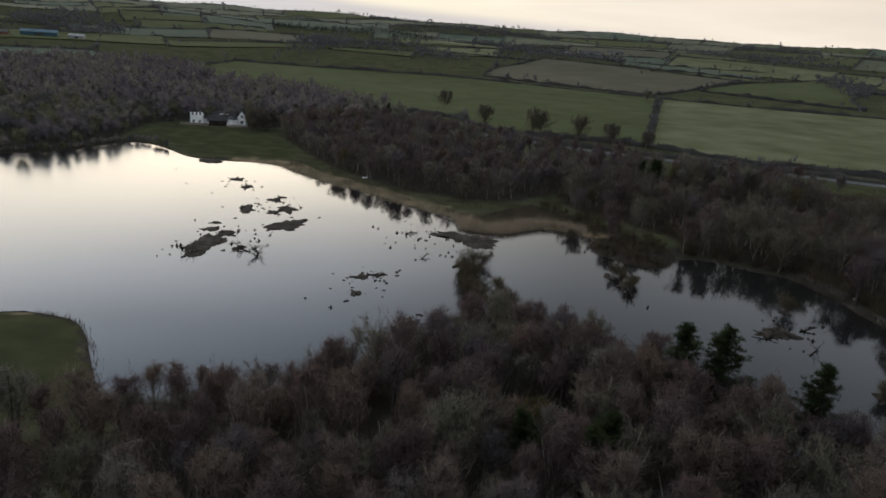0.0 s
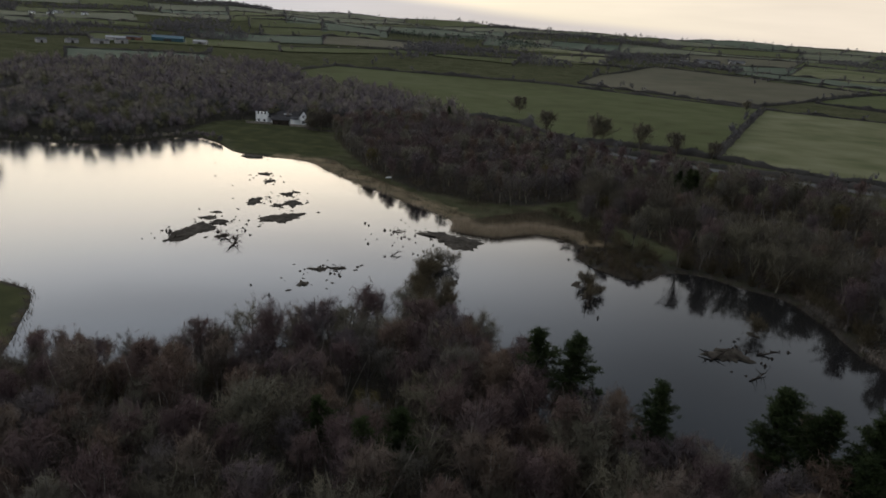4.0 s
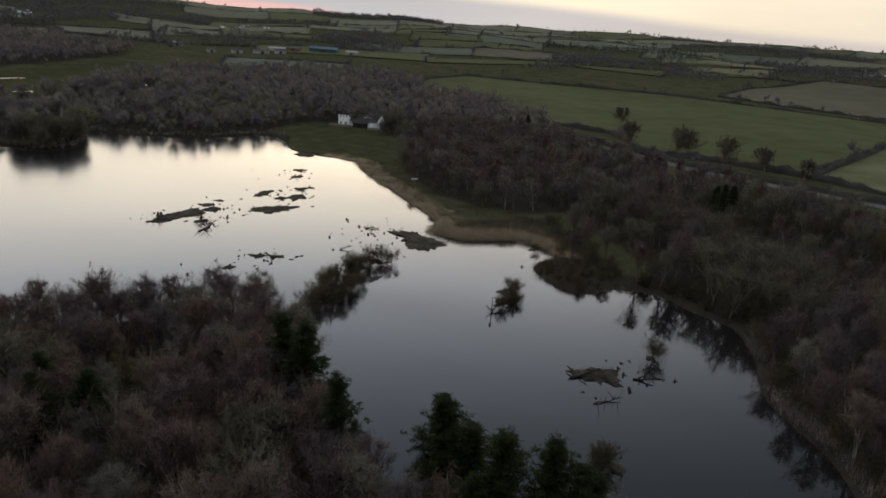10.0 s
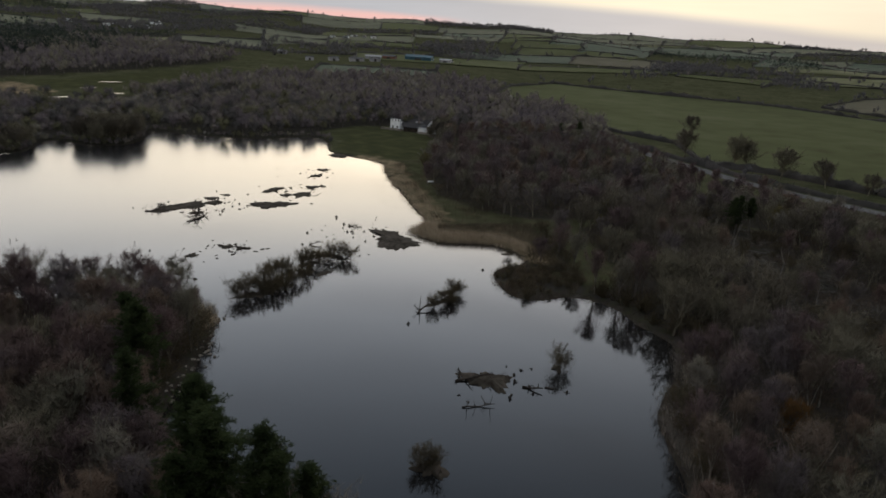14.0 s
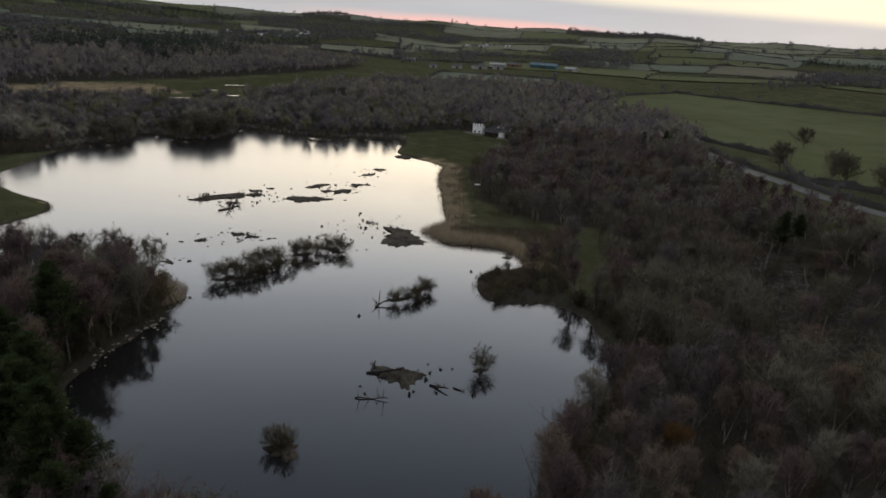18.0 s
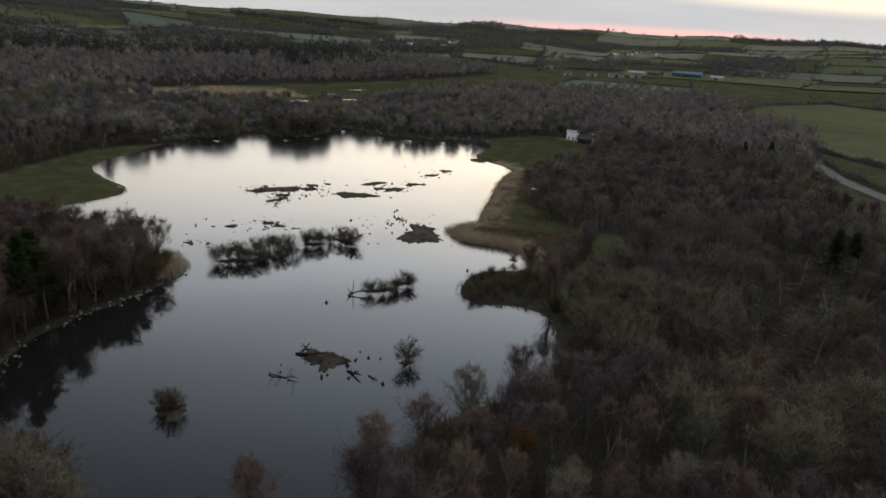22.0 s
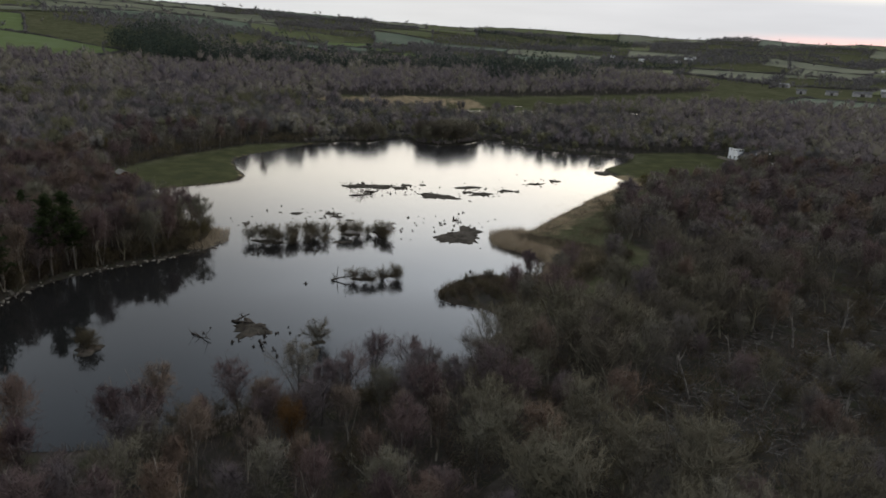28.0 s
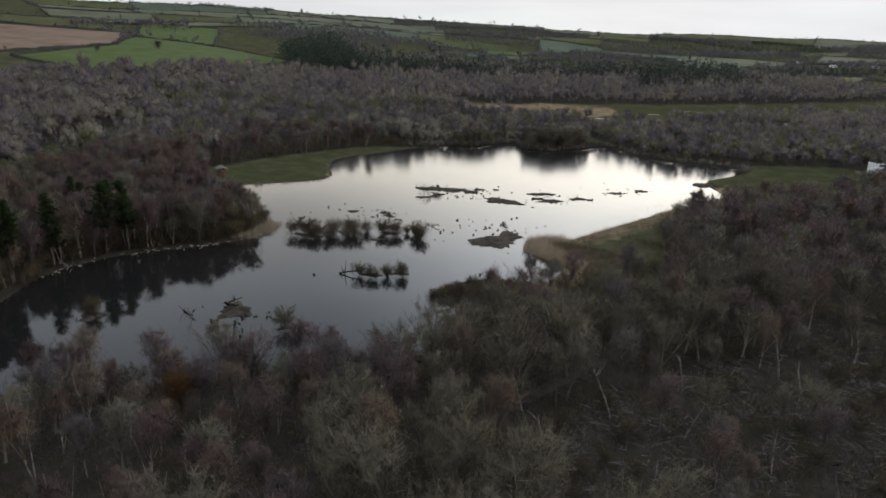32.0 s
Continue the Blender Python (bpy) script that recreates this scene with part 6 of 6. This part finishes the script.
boat = thing("rowing_boat", -21.5, 215.5, float(ground_z(-21.5, 215.5)[0]) + 0.05, "small upturned white boat on the bank", "boat", turn=0.8, size=0.6)
bm = bmesh.new()
rows_ = []
for k in range(9):
    u = k / 8
    w, h = 0.75 * math.sin(math.pi * (0.12 + 0.80 * u)) ** 0.7, 0.55 * math.sin(math.pi * (0.15 + 0.75 * u)) ** 0.5
    rows_.append([bm.verts.new((-1.7 + 3.4 * u, w * math.cos(a), h * math.sin(a))) for a in [math.pi * i / 8 for i in range(9)]])
for a, b in zip(rows_, rows_[1:]):
    for i in range(8):
        bm.faces.new((a[i], a[i + 1], b[i + 1], b[i]))
bm.faces.new(rows_[0])
bm.faces.new(rows_[-1])
bmesh.ops.recalc_face_normals(bm, faces=bm.faces[:])
part("hull", bm_mesh("hull", bm, M_WHITE, True), boat)
solid("keel", boat, M_BOARD, (-1.5, -0.04, 0.45, 1.5, 0.04, 0.6))


# ---- the swampy clearing: fallen branches and snags ----
def snag_mesh(seed):
    rg = np.random.default_rng(seed)
    st = Sticks()
    spine = limb((0, 0, -0.2), (rg.normal() * 0.15, rg.normal() * 0.15, 1), 6.5, 0.0, 0.12, rg, 7)
    st.tube(spine, np.linspace(0.17, 0.05, 8), 5)
    for _ in range(4):
        q = rg.integers(3, 7)
        st.tube(limb(spine[q], (rg.normal(), rg.normal(), 0.8), rg.uniform(0.8, 2.2), 0.05, 0.25, rg, 3), (0.07, 0.045, 0.03, 0.015), 4)
    return st.mesh("dead_tree", M_DEAD)


SNAGS = [snag_mesh(k) for k in range(4)]
for k, (x, y) in enumerate([(87, 195), (103, 161), (96, 178), (102, 186), (108, 190), (84, 181), (92, 170), (110, 176), (74, 208), (78, 196), (98, 200), (66, 222)]):
    ob = new("dead_tree", SNAGS[k % 4])
    s = srng.uniform(0.7, 1.15)
    ob.matrix_basis = Matrix.LocRotScale((x, y, float(ground_z(x, y)[0])), Euler((0, 0, srng.uniform(0, 6.28))), (s, s, s))
    tagged(ob, "broken bleached dead tree in the swampy clearing", "dead tree", "dead trees of the clearing")
st = Sticks()
rg = np.random.default_rng(17)
q = scatter(SWAMP, 0.62, 18)
heap = np.array([noise.noise((a / 6, b / 6, 11.0)) for a, b in q])
q = q[heap > rg.uniform(-0.35, 0.25, len(q))]
a = rg.uniform(0, 6.28, len(q))
way = np.c_[np.cos(a), np.sin(a), rg.uniform(-0.02, 0.28, len(q))] * rg.uniform(0.6, 2.6, (len(q), 1))
st.slivers(np.c_[q, ground_z(q[:, 0], q[:, 1]) + rg.uniform(0.05, 0.7, len(q))], way, rg.uniform(0.06, 0.16, len(q)), rg, np.tile((0.0, 0.0, 1.0), (len(q), 1)))
tagged(new("fallen_branches", st.mesh("fallen_branches", M_GREYWOOD)), "grey fallen branches strewn over the swampy clearing", "branches", kind="stuff")

# ---- the farther woods ----
mixed(WOOD_NORTH, 5.9, 23, {"alder_mid": 4, "oak_mid": 3, "birch_mid": 1.2, "shrub_mid": 0.6, "bud": 0.15}, 0.72, 1.0)
for x, y, s in ((71, 224, 0.75), (74, 227, 0.7), (68, 229, 0.65), (-30, 330, 0.7), (-24, 338, 0.75)):
    plant("pine", x, y, s, group="pines in the northern wood")
for x, y in scatter([(-135, 124), (-123, 98), (-93, 75), (-63, 61), (-65, 55), (-98, 69), (-128, 95), (-141, 124)], 3.3, 132):
    plant("shrub_mid", x, y, prng.uniform(0.55, 1.0), group="bushes behind the west meadow")
mixed(WOOD_WEST, 5.9, 33, {"birch_mid": 1.8, "alder_mid": 6, "shrub_mid": 1.5, "bud": 0.3}, 0.65, 1.0, keep=lambda x, y: x > -140 and y > 30)
for x, y, s in ((17, 56, 0.8), (20, 60, 0.75), (12, 62, 0.7), (-203, -14, 0.9), (-330, 53, 0.9)):
    plant("bud" if x < 0 else "pine", x, y, s)
for x, y, s, kind in ((28.0, 216.0, 1.05, "bud"), (32.0, 269.0, 0.9, "bud"), (10.0, 196.0, 0.62, "round")):
    plant(kind, x, y, s, group="single trees of the northern wood")
FIELD_TREES = [(5, 425, 1.1), (24, 346, 1.25), (46, 336, 1.3), (50, 340, 1.1), (66, 326, 1.25), (82, 322, 1.0), (96, 318, 0.8), (160, 545, 0.9), (-368, -129, 1.0), (-492, -159, 0.9), (-440, -190, 0.7)] 
for x, y, s in FIELD_TREES:
    plant("round", x, y, s, group="trees of the field edges")


# Round sallows crowd the two points of the far shore.
for x, y in scatter([(-152, 170), (-141, 170.5), (-136.5, 178), (-142, 189), (-152, 198), (-158, 186)], 4.4, 131):
    plant("round", x, y, prng.uniform(0.62, 0.95), group="sallows on the points of the far shore")
for x, y, s in ((-143, 142, 0.62), (-144, 147, 0.68), (-148, 150, 0.7), (-147, 140, 0.6), (-151, 155, 0.65), (-150, 145, 0.75), (-154, 150, 0.8)):
    plant("round", x, y, s, group="sallows on the points of the far shore")
for x, y, s, kind in ((-79, 296, 0.5, "round"), (-76, 293, 0.6, "round"), (-77, 299, 0.8, "round"), (-73, 296, 0.75, "round"), (-72, 302, 0.85, "round"), (-78, 307, 0.85, "round"), (-84, 314, 0.9, "oak_mid"), (-104, 314, 0.8, "oak_mid")):
    plant(kind, x, y, s, group="trees beside the house")


# Open pools in the far marsh: x, y, half length, half width, turn.
POOLS = [(-325, 291, 8.0, 2.2, 1.25), (-300, 262, 5.0, 1.6, 1.4), (-271, 260, 5.5, 1.8, 1.4), (-266, 225, 6.5, 2.0, 1.45), (-269, 335, 5.0, 2.4, 1.2)]
for x, y, a, b, turn in POOLS:
    bm = bmesh.new()
    ring = []
    for k in range(28):
        t = k * math.tau / 28
        r = 1 + 0.35 * noise.noise((math.cos(t) * 1.6 + x, math.sin(t) * 1.6 + y, 0.0))
        u, v = a * r * math.cos(t), b * r * math.sin(t)
        ring.append(bm.verts.new((x + u * math.cos(turn) - v * math.sin(turn), y + u * math.sin(turn) + v * math.cos(turn), float(relief(x, y)) + 0.45)))
    bm.faces.new(ring)
    tagged(new("marsh_pool", bm_mesh("marsh_pool", bm, M_WATER)), "still shallow pool in the tan marsh", "pool", kind="structure")


def clear_of_pools(q):
    """Leaves out the stems in and in front of the pools, where the marsh lies open."""
    ok = np.ones(len(q), bool)
    for x, y, a, _, _ in POOLS:
        d = np.array([90 - x, 110 - y]) / math.hypot(90 - x, 110 - y)
        along = (q - (x, y)) @ d
        across = (q - (x, y)) @ np.array([-d[1], d[0]])
        ok &= ~((along > -6) & (along < 42) & (np.abs(across) < a * 1.1))
    return q[ok]


def part_of(poly, gap, seed, keep=None):
    q = clear_of_pools(scatter(poly, gap, seed))
    return q if keep is None else q[keep(q[:, 0], q[:, 1])]


def tall(q, lo, hi):
    """Heights: low carr behind the far shore, taller elsewhere."""
    low = (q[:, 0] < -118) & (q[:, 0] > -262) & (q[:, 1] > 118) & (q[:, 1] < 330)
    return np.where(low, rng.uniform(5.0, 9.0, len(q)), rng.uniform(lo, hi, len(q)))


q = part_of(WOOD_WEST, 5.8, 34, lambda x, y: (x <= -140) | (y <= 30))
near = (q[:, 0] > -262) & (q[:, 1] < 330)
tops = tall(q, 7, 12.5)
mixed_wood(q[near], tops[near] * 1.05, "bare winter woodland west of the lake", 41)
if (~near).any():
    stand("woodland", q[~near], tops[~near], M_WOODS, "bare brown winter woodland west of the lake", 80, 4.5, seed=41)
q = part_of(WOOD_FAR, 5.6, 35)
near = (q[:, 0] > -262) & (q[:, 1] < 330)
tops = tall(q, 6, 10)
mixed_wood(q[near], tops[near] * 1.05, "bare winter woodland behind the lake", 42)
if (~near).any():
    stand("woodland", q[~near], tops[~near], M_WOODS, "bare brown winter woodland behind the lake", 80, 4.5, seed=42)
q = part_of(WOOD_SOUTH, 5.6, 38, lambda x, y: x <= -75)
near = (q[:, 0] > -262) & (q[:, 1] < 330)
tops = rng.uniform(7, 11, len(q))
mixed_wood(q[near], tops[near] * 1.05, "bare winter woodland behind the west meadow", 46)
if (~near).any():
    stand("woodland", q[~near], tops[~near], M_WOODS, "bare winter woodland behind the west meadow", 80, 4.5, seed=46)
# Alders and sallows right at the far water's edge.
rim = [(a + (b - a) * t + np.array([(b - a)[1], -(b - a)[0]]) / np.linalg.norm(b - a) * off for t in (0.2, 0.7) for off in (-5.0, -2.6, 2.6, 5.0)) for a, b in zip(LAKE, np.roll(LAKE, -1, 0))]
rim = np.array([p for row in rim for p in row])
rim = rim[(rim[:, 0] < -96) & (rim[:, 1] > 122) & (edge_distance(LAKE, rim[:, 0], rim[:, 1]) > 1.6) & ~inside(np.array(MEADOW_HOUSE), rim[:, 0], rim[:, 1])]
rim = rim + rng.normal(size=rim.shape) * 0.7
rim = np.concatenate([rim, scatter([(-152, 180), (-143, 186), (-145, 194), (-154, 200), (-160, 192)], 3.4, 39)])
mixed_wood(rim, rng.uniform(2.5, 6.5, len(rim)), "low thicket along the far shore", 47, "shore_thicket")
front = np.array([a + (b - a) * t + np.array([(b - a)[1], -(b - a)[0]]) / np.linalg.norm(b - a) * off for a, b in zip(LAKE, np.roll(LAKE, -1, 0)) for t in (0.1, 0.35, 0.6, 0.85) for off in (-1.3, 1.3)])
front = front + rng.normal(size=front.shape) * 0.5
front = front[(front[:, 0] < -96) & (front[:, 1] > 120) & (edge_distance(LAKE, front[:, 0], front[:, 1]) > 0.2) & ~inside(np.array(MEADOW_HOUSE), front[:, 0], front[:, 1])]
mixed_wood(front, rng.uniform(1.8, 3.6, len(front)), "sallow bushes leaning over the far water", 48, "shore_thicket")
# Conifer plantations among the far woods.
BELTS = [[(-403, 8), (-445, 43), (-560, 12), (-640, -30), (-535, -60)], [(-445, 43), (-528, 151), (-575, 280), (-583, 410), (-645, 430), (-635, 300), (-585, 160), (-505, 20)], [(-466, 280), (-520, 415), (-550, 405), (-500, 280)]]
q = part_of(WOOD_SOUTHWEST, 6.4, 36, lambda x, y: ~inside(np.array(CLEARING_WEST), x, y) & ~inside(np.array(BELTS[0]), x, y))
stand("woodland", q, rng.uniform(7, 12, len(q)), M_WOODS, "bare winter woodland below the hill fields", seed=43, models=MID_CROWNS)
q = part_of(WOOD_BEYOND, 7.6, 37)
q = q[~np.any([inside(np.array(b), q[:, 0], q[:, 1]) for b in BELTS], axis=0)]
stand("woodland", q, rng.uniform(8, 13, len(q)), M_WOODS, "distant bare woodland beyond the marsh", seed=44)
for k, belt in enumerate(BELTS):
    q = scatter(belt, 5.6, 110 + k)
    stand("conifers", q, rng.uniform(12, 19, len(q)), M_CONIFER, "distant dark conifer plantation", 46, 2.8, True, seed=45 + k)
for k, poly in enumerate(FAR_WOODS):
    q = scatter(poly, 8.2, 50 + k)
    q = q[np.array([noise.noise((a / 70, b / 70, 4.0 + k)) for a, b in q]) > -0.12] if len(q) else q
    if len(q):
        stand("woodland", q, rng.uniform(5, 10, len(q)), M_CONIFER if k % 9 == 11 % 9 else M_WOODS_HAZED, "distant bare woodland on the slopes, coloured paler for haze", 26, 8.0, k % 9 == 11 % 9, seed=60 + k)
def hedge_runs(runs, step, name, label, seed):
    """Hedges: an uneven bank of twigs along every run, higher and lower, with gaps, frayed by single twigs on the nearer ones."""
    rg = np.random.default_rng(seed)
    st = Sticks()
    trees = []
    for run, height in runs:
        for (x0, y0), (x1, y1) in zip(run, run[1:]):
            length = math.hypot(x1 - x0, y1 - y0)
            n = max(3, int(length / step) + 1)
            t = np.linspace(0, 1, n)
            c = np.stack([x0 + (x1 - x0) * t, y0 + (y1 - y0) * t], -1) + rg.normal(size=(n, 2)) * 0.25 * step / 2
            side = np.array([-(y1 - y0), x1 - x0]) / length
            low = np.array([noise.noise((a / 16, b / 16, 5.0)) for a, b in c])
            h = np.convolve(np.pad(rg.lognormal(-0.1, 0.25, n), 1, mode="edge"), (0.25, 0.5, 0.25), "valid") * np.clip(1 + 0.8 * low, 0.3, 1.6) * height
            w = height * 0.26 * rg.uniform(0.7, 1.3, n) + 0.25
            z = ground_z(c[:, 0], c[:, 1])
            ring = np.stack([np.c_[c + side * (w * k)[:, None], z + h * u] for k, u in ((-1, -0.1), (-0.9, 0.55), (-0.3, 0.96), (0.35, 1.0), (0.95, 0.5), (1, -0.1))], 1)
            ring[:, 1:5] += rg.normal(size=(n, 4, 3)) * 0.09 * height
            out = ring - np.c_[c, z + h * 0.3][:, None]
            out /= np.linalg.norm(out, axis=2)[:, :, None]
            i = (st.n + np.arange(n - 1) * 6)[:, None] + np.arange(5)[None]
            st.v.append(ring.reshape(-1, 3))
            st.normal.append((out * 0.5 + np.array([0, 0, 0.5])).reshape(-1, 3))
            st.f.append(np.concatenate([np.stack([i, i + 7, i + 1], -1).reshape(-1, 3), np.stack([i, i + 6, i + 7], -1).reshape(-1, 3)]))
            st.n += n * 6
            if step < 3:
                k = n * 14
                pick, f = rg.integers(0, n, k), rg.integers(1, 5, k)
                base = ring[pick, f] + rg.normal(size=(k, 3)) * 0.1 * height
                way = (out[pick, f] * 0.6 + rg.normal(size=(k, 3)) * 0.4 + np.array([0, 0, 0.5])) * height * rg.uniform(0.15, 0.4, (k, 1))
                st.slivers(base, way, 0.10 + 0.08 * rg.random(k), rg, out[pick, f] * 0.5 + np.array([0, 0, 0.5]))
            many = rg.random(max(1, int(length / 14))) < (0.3 if step < 3 else 0.4)
            for u in rg.random(many.sum()):
                trees.append((x0 + (x1 - x0) * u, y0 + (y1 - y0) * u, rg.uniform(4.5, 10.5)))
    tagged(new(name, st.mesh(name, M_HEDGE)), label, "hedge", kind="stuff")
    return np.array(trees)


near_runs = [r for r in HEDGES if math.hypot(r[0][0][0] + 30, r[0][0][1] - 160) < 640]
far_runs = [r for r in HEDGES if math.hypot(r[0][0][0] + 30, r[0][0][1] - 160) >= 640]
t1_ = hedge_runs(near_runs, 2.2, "hedgerows", "dark leafless hedges round the nearer fields", 77)
t2_ = hedge_runs(far_runs, 7.0, "hedgerows", "dark leafless hedges between the far fields", 79)
hedge_trees = np.concatenate([t1_, t2_])
# Hedge trees share the woodland colour that has haze mixed in.
stand("hedgerow_trees", hedge_trees[:, :2], hedge_trees[:, 2], M_WOODS_HAZED, "bare trees standing in the hedges of the slopes", seed=80)
undergrowth("undergrowth", [(-52, 236), (-36, 214), (-20, 201), (-5, 188), (8, 176), (26, 193), (10, 194), (-10, 200), (-30, 222), (-46, 248)], 5.0, 1.1, M_BRAMBLE, "brown dead stems on the north bank", 86)

# Lone trees along the skyline and in the far hedges.
sk = []
for az, r in [(-13.5, 1850), (-12.9, 1850), (-12.4, 1860), (-11.6, 1850), (-8.5, 1900), (-6.8, 1900), (-6.2, 1900), (-5.2, 1880), (-1.5, 1950), (-1.0, 1950), (-0.4, 1950), (5.5, 1980), (6.2, 1980), (7.0, 1980), (7.6, 1990),
              (-19, 1900), (-18.4, 1900), (-24, 1900), (-28, 1950), (-60, 1900), (-75, 1950), (-90, 1980), (-98, 1980)]:
    for _ in range(3):
        a, rr = radians(az + srng.gauss(0, 0.25)), r + srng.gauss(0, 20)
        sk.append((-30 + math.sin(a) * rr, 160 + math.cos(a) * rr, srng.uniform(8, 14)))
for _ in range(750):
    a, rr = radians(srng.uniform(-125, 40)), srng.uniform(650, 1900)
    sk.append((-30 + math.sin(a) * rr, 160 + math.cos(a) * rr, srng.uniform(3, 9)))
sk = np.array(sk)
stand("field_trees", sk[:, :2], sk[:, 2], M_WOODS, "scattered bare trees along the far hedges", 30, 4.5, seed=78)
